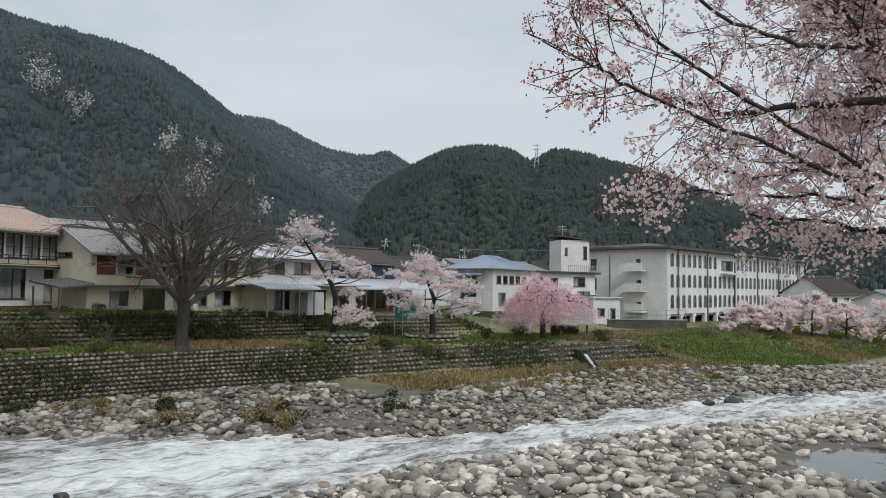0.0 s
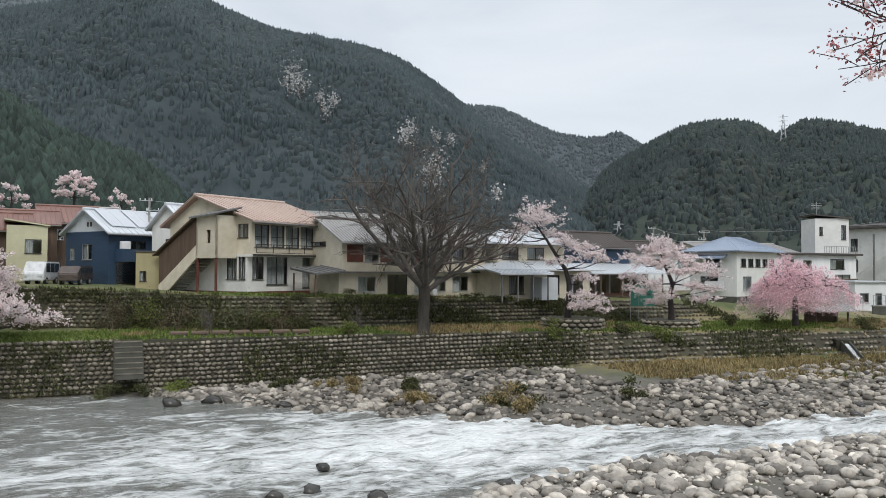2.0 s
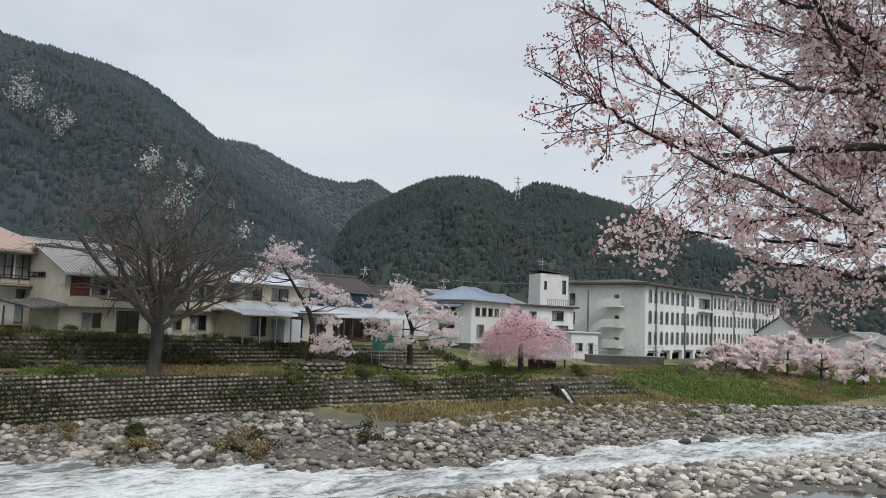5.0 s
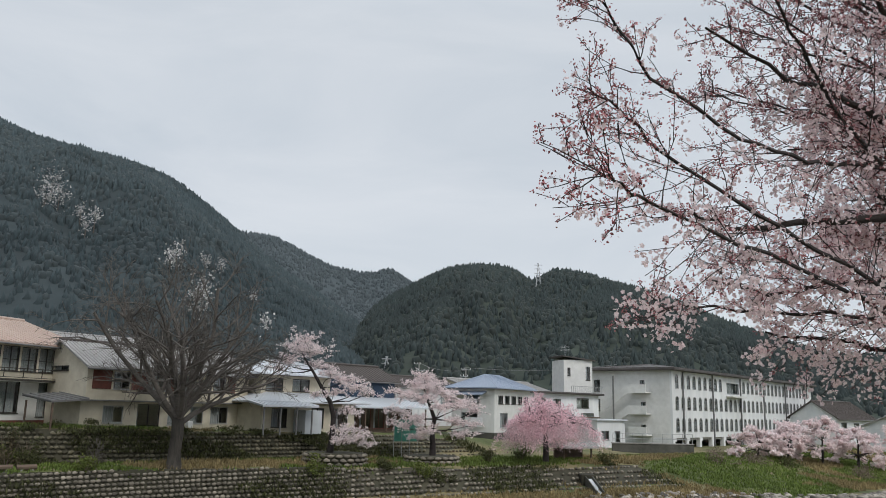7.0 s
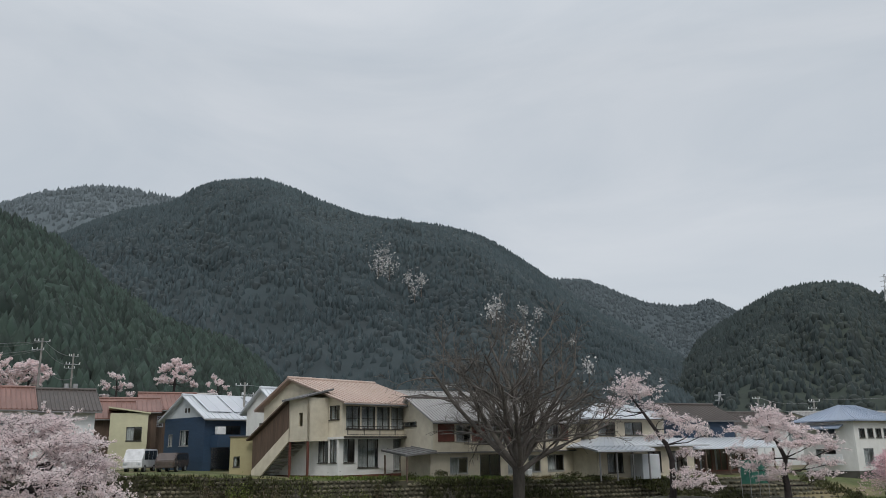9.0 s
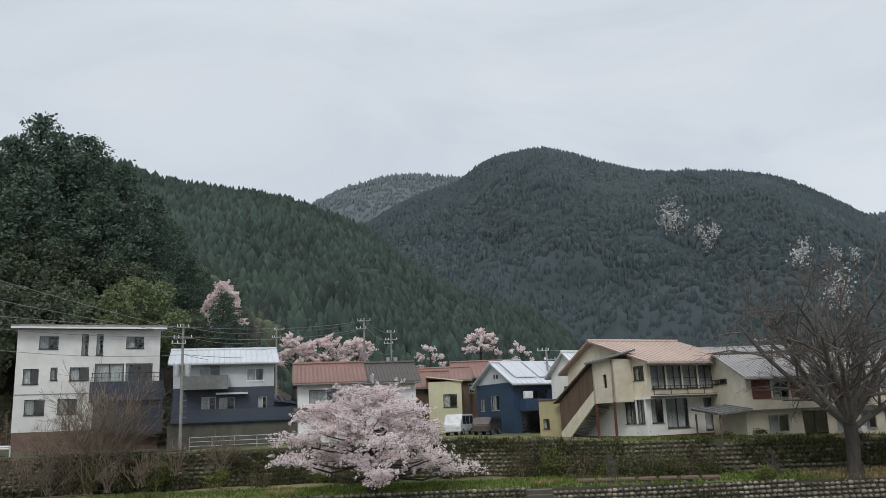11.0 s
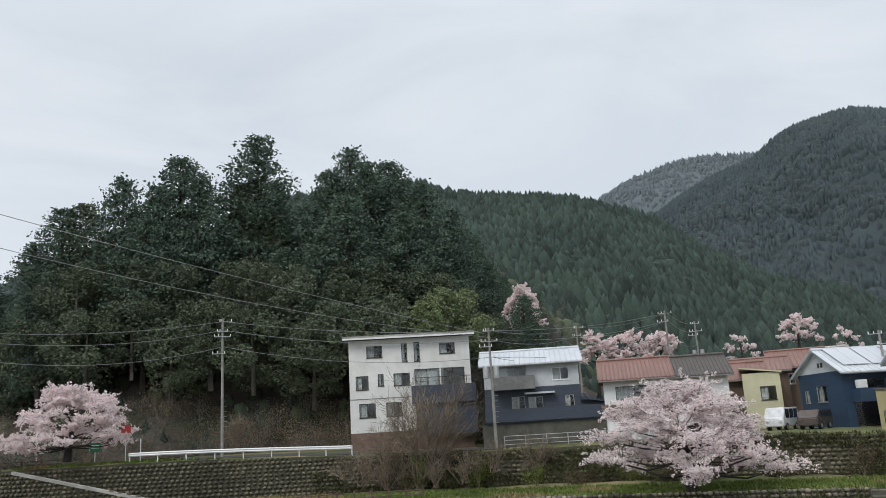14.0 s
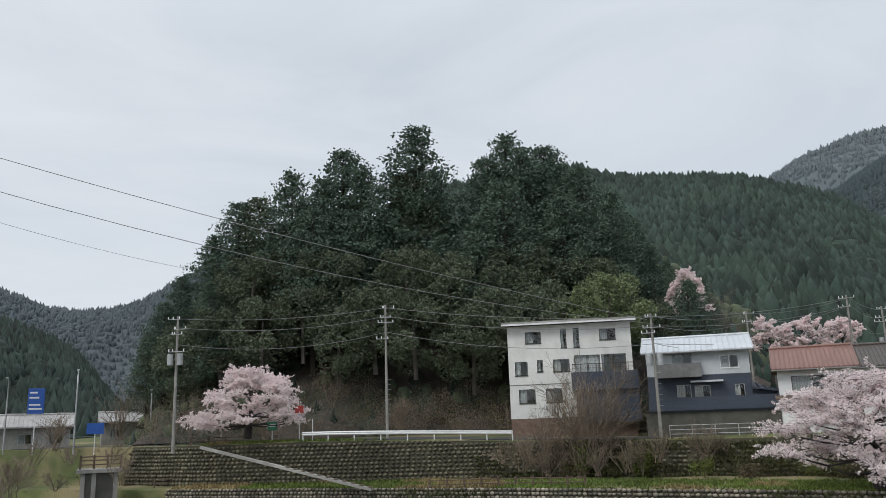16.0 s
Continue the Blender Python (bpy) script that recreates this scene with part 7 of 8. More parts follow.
tops = {
    "a": utility_pole(-94.45, 76, 6.7, zz(8.0, 76) - 6.7, 1, 4, True, 70),
    "b": utility_pole(-80.3, 76, 6.8, zz(8.7, 76) - 6.8, 2, 4, False, 80),
    "c": utility_pole(-61.75, 70.5, 6.2, zz(7.3, 70.5) - 6.2, 3, 3, True, 60),
    "d": utility_pole(-49.4, 92, 7.0, zz(7.5, 92) - 7.0, 4, 2, False, 50),
    "e": utility_pole(-36.6, 80, 6.2, zz(4.9, 80) - 6.2, 5, 2, False, 45),
    "f": utility_pole(-22.6, 84, 6.0, zz(4.7, 84) - 6.0, 6, 2, False, 40),
    "g": utility_pole(-47.5, 100, 7.0, zz(6.6, 100) - 7.0, 7, 3, True, 50),
    "h": utility_pole(1.5, 110, 5.0, zz(2.9, 110) - 5.0, 8, 3, False, 30),
    "i": utility_pole(-1.8, 118, 5.0, zz(3.2, 118) - 5.0, 9, 3, True, 30),
    "j": utility_pole(-55.5, 95, 7.0, zz(7.0, 95) - 7.0, 10, 2, False, 50),
}


M_WIRE = mat("dull_grey_cable", (0.34, 0.34, 0.35), (0.26, 0.26, 0.27), scale=2, rough=0.6, bump=0, big=0.08)


def wire(a, b, sag, r=0.024):
    pts = []
    for i in range(13):
        t = i / 12
        p = Vector(a).lerp(Vector(b), t)
        p.z -= sag * 4 * t * (1 - t)
        pts.append((p, r))
    ob = link_mesh("power_line", *tubes([pts]), M_WIRE)
    return tagged(ob, "thin grey overhead power line", "power line", "overhead power lines")


far_left = Vector((*P(-112, 60), zz(18.5, 60)))
wire(far_left, Vector((*P(-62, 74), zz(6.9, 74))), 0.7, 0.026)
wire(Vector((*P(-112, 60), zz(16.6, 60))), Vector((*P(-61.6, 74), zz(6.6, 74))), 1.5, 0.026)
wire(Vector((*P(-112, 60), zz(15.0, 60))), Vector((*P(-94, 76), zz(11.2, 76))), 0.4, 0.018)
for p, q in (("a", "b"), ("b", "c"), ("c", "j"), ("j", "d"), ("d", "g"), ("e", "f"), ("h", "i"), ("c", "d")):
    for dz, s in ((-0.3, 0.5), (-1.1, 0.7), (-2.6, 0.9)):
        wire(tops[p] + Vector((0.4, 0, dz)), tops[q] + Vector((0.4, 0, dz)), s)
wire(tops["f"], Vector((*P(-6, 84), zz(2.9, 84))), 0.6)
wire(tops["h"], Vector((*P(12, 112), zz(3.3, 112))), 0.6)


def street_lamp(az, d, z0, ht, reach, angle):
    x, y = P(az, d)
    h = thing("street_lamp", "grey steel street lamp with a curved arm", "street lamp", pose(x, y, z0, 0, 0, angle), "street lamps")
    pts = [(Vector((0, 0, -0.2)), 0.09), (Vector((0, 0, ht * 0.75)), 0.07), (Vector((0, 0, ht * 0.93)), 0.06), (Vector((reach * 0.3, 0, ht * 0.99)), 0.05), (Vector((reach, 0, ht)), 0.05)]
    link_mesh("pole", *tubes([pts], 8), M_STEEL, h, smooth=True)
    part("lamp_head", boxes((reach, -0.12, ht - 0.07, reach + 0.6, 0.12, ht + 0.07), bevel=0.03), M_STEEL, h)


street_lamp(-100.4, 84, 6.5, 7.6, -1.2, -170 + 180)
street_lamp(-104.3, 96, 6.6, 7.4, 1.5, 10)
street_lamp(-95.9, 96, 6.6, 6.2, -0.9, 10)


def sign_post(az, d, z0, ht, pane, colour, label, round_=False, angle=0.0):
    x, y = P(az, d)
    h = thing("road_sign", label, "road sign", pose(x, y, z0, 0, 0, -az + angle))
    bm = bmesh.new()
    cyl(bm, (0, 0, -0.3), (0, 0, ht), 0.04)
    part("post", bm, M_WPAINT, h)
    w, hh = pane
    part("panel", boxes((-w / 2, -0.09, ht - hh, w / 2, -0.045, ht), bevel=0.012), colour, h)
    return h


M_BLUE = mat("blue_sign_enamel", (0.02, 0.10, 0.42), scale=3, rough=0.4, bump=0, big=0.08)
M_GREEN = mat("green_sign_enamel", (0.02, 0.22, 0.12), scale=3, rough=0.4, bump=0, big=0.08)
M_RED = mat("red_sign_enamel", (0.5, 0.05, 0.04), scale=3, rough=0.4, bump=0, big=0.08)
g = sign_post(-88.1, 77, 6.9, 1.75, (0.85, 0.75), M_GREEN, "small green sign on a white post")
for z in (1.5, 1.3):
    part("lettering_bar", boxes((-0.3, -0.1, z, 0.3, -0.093, z + 0.08)), M_WPAINT, g)
r_ = sign_post(-86.3, 76, 6.9, 3.1, (0.75, 0.65), M_RED, "red triangular stop sign on a white post")
b_ = sign_post(-102.7, 92, 6.6, 6.2, (1.5, 2.5), M_BLUE, "blue road direction sign on two posts")
for i, z in enumerate((5.7, 5.2, 4.5, 4.1)):
    part("lettering_bar", boxes((-0.62, -0.1, z, 0.1 + 0.15 * i, -0.093, z + 0.16)), M_WPAINT, b_)
sign_post(-99.2, 84, 6.5, 2.6, (1.5, 1.0), M_BLUE, "blue sign at the bridge head")
sign_post(-85.4, 75, 6.9, 1.9, (0.08, 0.5), M_WPAINT, "white marker post at the road edge")


def car(az, d, z0, angle, paint, label, L=4.2, Wd=1.7, H=1.45, van=False, group="parked cars"):
    x, y = P(az, d)
    h = thing("van" if van else "car", label, "car", pose(x, y, z0, 0, 0, angle), group)
    prof = ([(0, 0.35), (0, 0.95), (0.15, 1.05), (0.6, H), (L - 0.1, H), (L, 0.9), (L, 0.35)] if van else
            [(0, 0.4), (0, 0.72), (0.1, 0.82), (1.15, 0.98), (1.85, H), (3.1, H), (L - 0.15, 1.0), (L, 0.9), (L, 0.4)])
    bm = bmesh.new()
    a = [bm.verts.new((px, 0, pz)) for px, pz in prof]
    b = [bm.verts.new((px, Wd, pz)) for px, pz in prof]
    bm.faces.new(a)
    bm.faces.new(b[::-1])
    n = len(prof)
    for i in range(n):
        j = (i + 1) % n
        bm.faces.new((a[i], b[i], b[j], a[j]))
    bmesh.ops.bevel(bm, geom=bm.edges[:], offset=0.07, segments=2, affect="EDGES")
    part("body", bm, paint, h, smooth=False)
    z1, z2 = (1.02, H - 0.14) if van else (0.95, H - 0.1)
    x1, x2 = (0.55, L - 0.25) if van else (1.6, 3.35)
    n = 3 if van else 2
    for s in (-0.012, Wd - 0.01):
        for k in range(n):
            xa, xb = x1 + (x2 - x1) * k / n + 0.05, x1 + (x2 - x1) * (k + 1) / n - 0.05
            part("side_window", boxes((xa, s, z1, xb, s + 0.022, z2)), M_CARGLASS, h)
    part("rear_window", boxes((L - 0.06, 0.2, z1 + 0.05, L + 0.012, Wd - 0.2, z2 - 0.02)), M_CARGLASS, h)
    part("windscreen", slab([(0.35 if van else 1.2, 0.2, z1 + 0.1), (0.35 if van else 1.2, Wd - 0.2, z1 + 0.1), (0.62 if van else 1.78, Wd - 0.2, z2 + 0.04), (0.62 if van else 1.78, 0.2, z2 + 0.04)], 0.05), M_CARGLASS, h)
    for px in (0.75, L - 0.8):
        for py in (-0.01, Wd - 0.19):
            bm = bmesh.new()
            cyl(bm, (px, py, 0.31), (px, py + 0.2, 0.31), 0.31, n=16)
            wl = part("wheel", bm, M_BLACK, h)
            bm = bmesh.new()
            cyl(bm, (px, py - 0.012, 0.31), (px, py + 0.212, 0.31), 0.18, n=12)
            part("rim", bm, M_STEEL, wl)
    for py in (0.1, Wd - 0.4):
        part("tail_light", boxes((L - 0.01, py, 0.72, L + 0.025, py + 0.3, 0.9)), M_RED, h)
        part("headlight", boxes((-0.025, py, 0.6, 0.01, py + 0.3, 0.76)), M_GLASS, h)
    part("number_plate_bar", boxes((L, Wd / 2 - 0.17, 0.5, L + 0.03, Wd / 2 + 0.17, 0.66)), M_WPAINT, h)


M_CARGLASS = mat("tinted_car_glass", (0.03, 0.035, 0.04), scale=2, rough=0.06, bump=0, spec=0.8, big=0.05)
M_CARWHITE = mat("white_car_paint", (0.75, 0.76, 0.78), scale=2, rough=0.2, bump=0, spec=0.7, big=0.05)
M_CARBROWN = mat("bronze_car_paint", (0.10, 0.075, 0.065), scale=2, rough=0.2, bump=0, spec=0.7, big=0.05)
car(-42.9, 73, 6.35, 112, M_CARWHITE, "white van parked beside the navy house", L=3.6, Wd=1.6, H=1.9, van=True)
car(-40.9, 73, 6.3, 110, M_CARBROWN, "dark bronze compact car parked beside the navy house", L=3.4, Wd=1.65, H=1.6, van=True)


# ---- ramp, abutment, steps, stone beds, shelter ----
def ramp():
    (u0, v0), (u1, v1) = xy_uv(*P(-92.6, 76)), xy_uv(*P(-81.4, 65.5))
    h = thing("ramp", "pale concrete ramp down the road wall", "ramp", kind="structure")
    a, b = Vector((*P(-92.6, 75.0), 6.75)), Vector((*P(-81.4, 65.0), 3.3))
    n = 22
    for k in range(n):
        p, q = a.lerp(b, k / n), a.lerp(b, (k + 1) / n)
        o = Vector((0.5, -0.2, 0))
        bm = slab([tuple(p), tuple(p + o), tuple(q + o), tuple(q)], 0.22)
        part("ramp_slab" if k < 11 else "step", bm, M_CONC, h)
        if k >= 11:
            bm = slab([tuple(q - (q - p) * 0.35 + Vector((0, 0, 0.05))), tuple(q - (q - p) * 0.35 + o + Vector((0, 0, 0.05))), tuple(q + o + Vector((0, 0, 0.09))), tuple(q + Vector((0, 0, 0.09)))], 0.1)
            part("step_edge", bm, M_WOOD, h)


ramp()


def abutment():
    x, y = P(-100.0, 76)
    h = thing("bridge_abutment", "old concrete bridge abutment with a wooden fence on top", "abutment", pose(x, y, 3.0, 0, 0, 98))
    part("pier", boxes((0.2, 0, -0.6, 3.0, 2.2, 1.85), bevel=0.05), M_CONC_D, h)
    for xx in (0.15, 1.0, 2.7):
        part("rib", boxes((xx, -0.12, -0.6, xx + 0.35, -0.003, 1.85)), M_CONC, h)
    part("cap", boxes((-0.2, -0.35, 1.853, 3.4, 2.5, 2.2), bevel=0.04), M_CONC, h)
    for k in range(4):
        part("fence_post", boxes((0.0 + k * 1.05, 0.0, 2.2, 0.16 + k * 1.05, 0.16, 3.35)), M_WOOD, h)
    for z in (2.5, 2.85, 3.15):
        part("fence_rail", boxes((0.0, -0.05, z, 3.35, -0.003, z + 0.1)), M_WOOD, h)


abutment()


M_STEPS = mat("worn_mossy_steps", (0.20, 0.185, 0.15), (0.10, 0.095, 0.07), scale=2, rough=0.9)


def river_steps():
    u0, v0 = xy_uv(*P(-37.8, 54.0))
    h = thing("stone_steps", "worn concrete steps down the river wall", "steps", kind="structure")
    for k in range(7):
        z = 3.1 - 0.3 * k
        v = V_CREST(u0) - 0.2 - 0.24 * k
        # dark block under a paler tread: the riser's shade is put into its colour
        bm = boxes((-0.85, -0.4, z - 0.3, 0.85, 0.45, z), bevel=0.02)
        o = part("tread", boxes((-0.8, -0.42, z, 0.8, 0.2, z + 0.07), bevel=0.01), M_STEPS, h)
        o.matrix_local = pose(*uv_xy(u0, v), 0, 0, 0, 40)
        o = part("step", bm, M_CONC_D, h)
        o.matrix_local = pose(*uv_xy(u0, v), 0, 0, 0, 40)


river_steps()


def ring_bed(az, d, z0, r, rows, label):
    x, y = P(az, d)
    h = thing("stone_bed", label, "planter", Matrix.Translation((x, y, z0)), "round stone beds")
    rng = random.Random(int(abs(az) * 10) + 3)
    bm = bmesh.new()
    cyl(bm, (0, 0, -0.3), (0, 0, 0.32 * rows - 0.05), r * 0.93, n=28)
    part("soil", bm, M_JOINT, h)
    for k in range(rows):
        n = int(2 * math.pi * r / 0.62)
        for i in range(n):
            a = 2 * math.pi * (i + 0.5 * (k % 2)) / n
            ob = new("stone", COB_ME[rng.randrange(8)])
            ob.parent = h
            ob.matrix_local = pose(math.cos(a) * (r - 0.06 * k), math.sin(a) * (r - 0.06 * k), 0.16 + 0.3 * k, 0, 0, math.degrees(a) + 90) @ Matrix.Diagonal((0.31, 0.26, 0.26, 1))


ring_bed(-7.4, 63, 3.15, 2.4, 3, "round bed of stacked grey stones under the tall cherry")
ring_bed(-0.8, 66.8, 3.2, 2.2, 2, "low bed of stacked grey stones under the spreading cherry")


def shelter():
    x, y = P(8.3, 74)
    h = thing("shelter", "small dark timber shelter at the stream mouth", "shelter", pose(x, y, 3.2, 0, 0, 25))
    for px in (0.1, 3.0):
        for py in (0.1, 1.6):
            part("post", boxes((px, py, -0.5, px + 0.12, py + 0.12, 1.25)), M_WOOD, h)
    roof_plane(h, [(-0.3, -0.4, 1.25), (3.5, -0.4, 1.25), (3.5, 0.9, 1.6), (-0.3, 0.9, 1.6)], M_TILE, rib=0.3)
    roof_plane(h, [(3.5, 2.2, 1.25), (-0.3, 2.2, 1.25), (-0.3, 0.9, 1.6), (3.5, 0.9, 1.6)], M_TILE, rib=0.3)
    part("screen", boxes((0.1, 1.75, 0, 3.1, 1.8, 1.1)), M_WOOD, h)


shelter()


def school_yard():
    (xa, ya), (xb, yb) = P(11.6, 90), P(16.9, 93)
    ln, ang = math.hypot(xb - xa, yb - ya), math.degrees(math.atan2(yb - ya, xb - xa))
    h = thing("yard_wall", "dark damp concrete yard wall with a pipe railing on top", "retaining wall", pose(xa, ya, 2.0, 0, 0, ang))
    part("wall", boxes((0, 0, -0.6, ln, 0.35, 2.3), bevel=0.03), M_CONC_D, h)
    part("coping", boxes((-0.05, -0.06, 2.303, ln + 0.05, 0.41, 2.42), bevel=0.02), M_CONC, h)
    for k in range(9):
        bm = bmesh.new()
        cyl(bm, (0.1 + k * (ln - 0.2) / 8, 0.18, 2.42), (0.1 + k * (ln - 0.2) / 8, 0.18, 3.4), 0.03, n=6)
        part("rail_post", bm, M_STEEL, h)
    for z in (2.85, 3.4):
        bm = bmesh.new()
        cyl(bm, (0.05, 0.18, z), (ln - 0.05, 0.18, z), 0.025, n=6)
        part("rail", bm, M_STEEL, h)
    b = thing("pump_house", "small white flat-roofed outbuilding beside the yard wall", "outbuilding", pose(*P(10.6, 94), 3.4, 0, 0, 32))
    walls(b, 4.2, 3.2, 0, 3.2, M_WHITE_OLD, [W("front", 2.6, 0.1, 3.5, 2.1, frame_m=LT, sashes=1, sill=False), W("front", 0.6, 1.1, 1.8, 2.1, frame_m=LT)])
    part("roof", boxes((-0.25, -0.25, 3.2, 4.45, 3.45, 3.38), bevel=0.03), M_ROOF_W, b, "pale flat roof slab")


school_yard()


def stream_mouth():
    (xa, ya), (xb, yb) = P(10.0, 67.5), P(10.75, 65)
    h = thing("stream_outlet", "small white stream falling from a dark culvert", "outlet", kind="structure")
    a, b = Vector((xa, ya, 2.3)), Vector((xb, yb, 1.35))
    for s in (-1, 1):
        o = Vector((0.24 * s, 0, 0))
        part("side_wall", slab([tuple(a + o * 1.3 + Vector((0, 0, .2))), tuple(a + o + Vector((0, 0, .2))), tuple(b + o + Vector((0, 0, .25))), tuple(b + o * 1.3 + Vector((0, 0, .25)))], 0.9), M_CONC_D, h)
    bm = bmesh.new()
    g_ = []
    for i in range(9):
        p = a.lerp(b, i / 8)
        g_.append([bm.verts.new(p + Vector((0.2 * s, 0, 0.08 * noise.noise((i * 0.9, s * 2.0, 1))))) for s in (-1, -0.4, 0.3, 1)])
    for i in range(8):
        for j in range(3):
            bm.faces.new((g_[i][j], g_[i][j + 1], g_[i + 1][j + 1], g_[i + 1][j]))
    part("falling_water", bm, mat("white_stream_water", (0.75, 0.78, 0.8), (0.45, 0.5, 0.52), scale=2.5, rough=0.3), h, "white falling water")
    part("culvert", boxes((xa - 0.6, ya + 0.1, 1.6, xa + 0.6, ya + 2.5, 2.6), bevel=0.06), M_JOINT, h)


stream_mouth()


def terrace_seat(az, d):
    x, y = P(az, d)
    h = thing("log_seat", "dark log seat along the terrace edge", "bench", pose(x, y, gz(x, y) + 0.02, 0, 0, 42), "log seats on the terrace")
    bm = bmesh.new()
    cyl(bm, (0, 0, 0.2), (1.12, 0, 0.2), 0.17, n=10)
    part("log", bm, M_WOOD, h)
    for k in (0.15, 0.75):
        part("support", boxes((k, -0.12, -0.1, k + 0.2, 0.12, 0.1)), M_CONC, h)


for k in range(7):
    terrace_seat(-35.2 + k * 1.35, 55.4 + 0.05 * k)


def low_fence(az0, az1, d0, d1, n):
    h = thing("wooden_fence", "low brown wooden fence on the terrace", "fence")
    for k in range(n + 1):
        x, y = P(az0 + (az1 - az0) * k / n, d0 + (d1 - d0) * k / n)
        part("post", boxes((x - 0.06, y - 0.06, gz(x, y) - 0.1, x + 0.06, y + 0.06, gz(x, y) + 0.75)), M_WOOD, h)
    for z in (0.3, 0.6):
        pts = []
        for k in range(n + 1):
            x, y = P(az0 + (az1 - az0) * k / n, d0 + (d1 - d0) * k / n)
            pts.append((Vector((x, y, gz(x, y) + z)), 0.04))
        link_mesh("rail", *tubes([pts]), M_WOOD, h)


low_fence(-81, -67, 64.2, 61.0, 12)
low_fence(-95.5, -90, 79, 78, 5)


def pylon(az, el, d, ht):
    x, y = P(az, d)
    h = thing("transmission_tower", "steel lattice transmission tower on the ridge", "tower", Matrix.Translation((x, y, zz(el, d) - ht)))
    lines = []
    w = ht * 0.12
    for sx in (-1, 1):
        for sy in (-1, 1):
            lines.append([(Vector((sx * w, sy * w, -6)), 0.35), (Vector((sx * w * 0.25, sy * w * 0.25, ht * 0.7)), 0.28), (Vector((sx * w * 0.1, sy * w * 0.1, ht)), 0.22)])
    for k in range(6):
        z = ht * k / 6
        q = w * (1 - 0.9 * k / 6)
        lines.append([(Vector((-q, -q, z)), 0.22), (Vector((q, q, z + ht / 6)), 0.22)])
        lines.append([(Vector((q, -q, z)), 0.22), (Vector((-q, q, z + ht / 6)), 0.22)])
    for z in (0.65, 0.8, 0.93):
        lines.append([(Vector((-w * 1.1, 0, ht * z)), 0.25), (Vector((w * 1.1, 0, ht * z)), 0.25)])
    link_mesh("lattice", *tubes(lines, 4), M_STEEL, h)


pylon(6.6, 10.35, 690, 26)
pylon(-4.1, 3.55, 330, 15)


# ---- roofs and sheds further back ----
def back_house(az, d, z0, w, dp, h, rise, wall_m, roof_m, label, angle, wins=2):
    x, y = P(az, d)
    t = thing("house", label, "house", face_m(x, y, z0, angle), "houses further back")
    ops = [W("front", w * (k + 0.3) / wins, h - 1.9, w * (k + 0.75) / wins, h - 0.8, frame_m=LT) for k in range(wins)]
    walls(t, w, dp, 0, h, wall_m, ops)
    gable_roof(t, w, dp, h, h + rise, roof_m, gable=wall_m)


back_house(-43.0, 92, 6.5, 5.4, 7, 6.1, 1.7, M_BROWNW, M_RED_ROOF, "brown house with a faded red roof behind the navy house", 48, 2)
back_house(-26.5, 88, 6, 12, 7, 7.4, 0.7, M_WHITE_OLD, M_TILE, "flat-roofed white house behind the tiled house", 50, 3)
back_house(-17.5, 86, 6, 12, 7, 4.6, 1.0, M_CREAM, M_TILE_B, "low house with dark roof behind the bare tree", 48, 3)
back_house(-5.0, 90, 5.5, 14, 8, 4.4, 1.2, M_WHITE_OLD, M_TILE_B, "low white house with dark roof in the back row", 46, 3)
back_house(1.8, 104, 5, 15, 8, 5.2, 1.1, M_CREAM, M_TILE, "long house with brown roof behind the white house", 42, 4)
back_house(-38.2, 100, 6.5, 8, 7, 4.8, 1.4, M_GREYW, M_TILE_B, "grey house with dark roof in the back row", 50, 2)
back_house(-47.6, 86, 6.5, 6, 7, 4.9, 1.6, M_BROWNW, M_RED_ROOF, "brown house with a dull red roof", 48, 2)
back_house(-98.8, 104, 6.4, 9, 8, 3.2, 1.0, M_CONC, M_TILE, "grey roadside shop with a flat roof", 100, 3)
back_house(-105.8, 100, 6.2, 9, 8, 3.0, 1.2, M_CONC, M_TILE, "grey shed beside the street", 102, 3)
back_house(-97.2, 112, 6.4, 8, 8, 4.8, 1.2, M_CREAM, M_TILE_B, "cream house with dark roof by the street", 100, 3)
back_house(25.6, 150, 2, 14, 8, 5.6, 2.6, M_WHITE_OLD, M_TILE_B, "house with a steep dark roof beyond the school", 40, 3)
back_house(30.0, 128, 3, 10, 8, 3.2, 1.6, M_WHITE_OLD, M_TILE, "low white house with grey roof beyond the cherries", 40, 3)

# green netting and a white garden shed by the cherries
x, y = P(-3.4, 70)
net = thing("net_fence", "green netting on thin poles behind the cherry", "fence", pose(x, y, 5.0, 0, 0, 30))
for k in range(4):
    bm = bmesh.new()
    cyl(bm, (k * 0.75, 0, -1.6), (k * 0.75, 0, 2.4), 0.025)
    part("pole", bm, M_STEEL, net)
for k in range(3):
    part("net_panel", boxes((k * 0.75 + 0.03, -0.004, -0.3, k * 0.75 + 0.72, 0.004, 1.5)), mat("green_netting", (0.06, 0.24, 0.18), scale=12, rough=0.8), net)


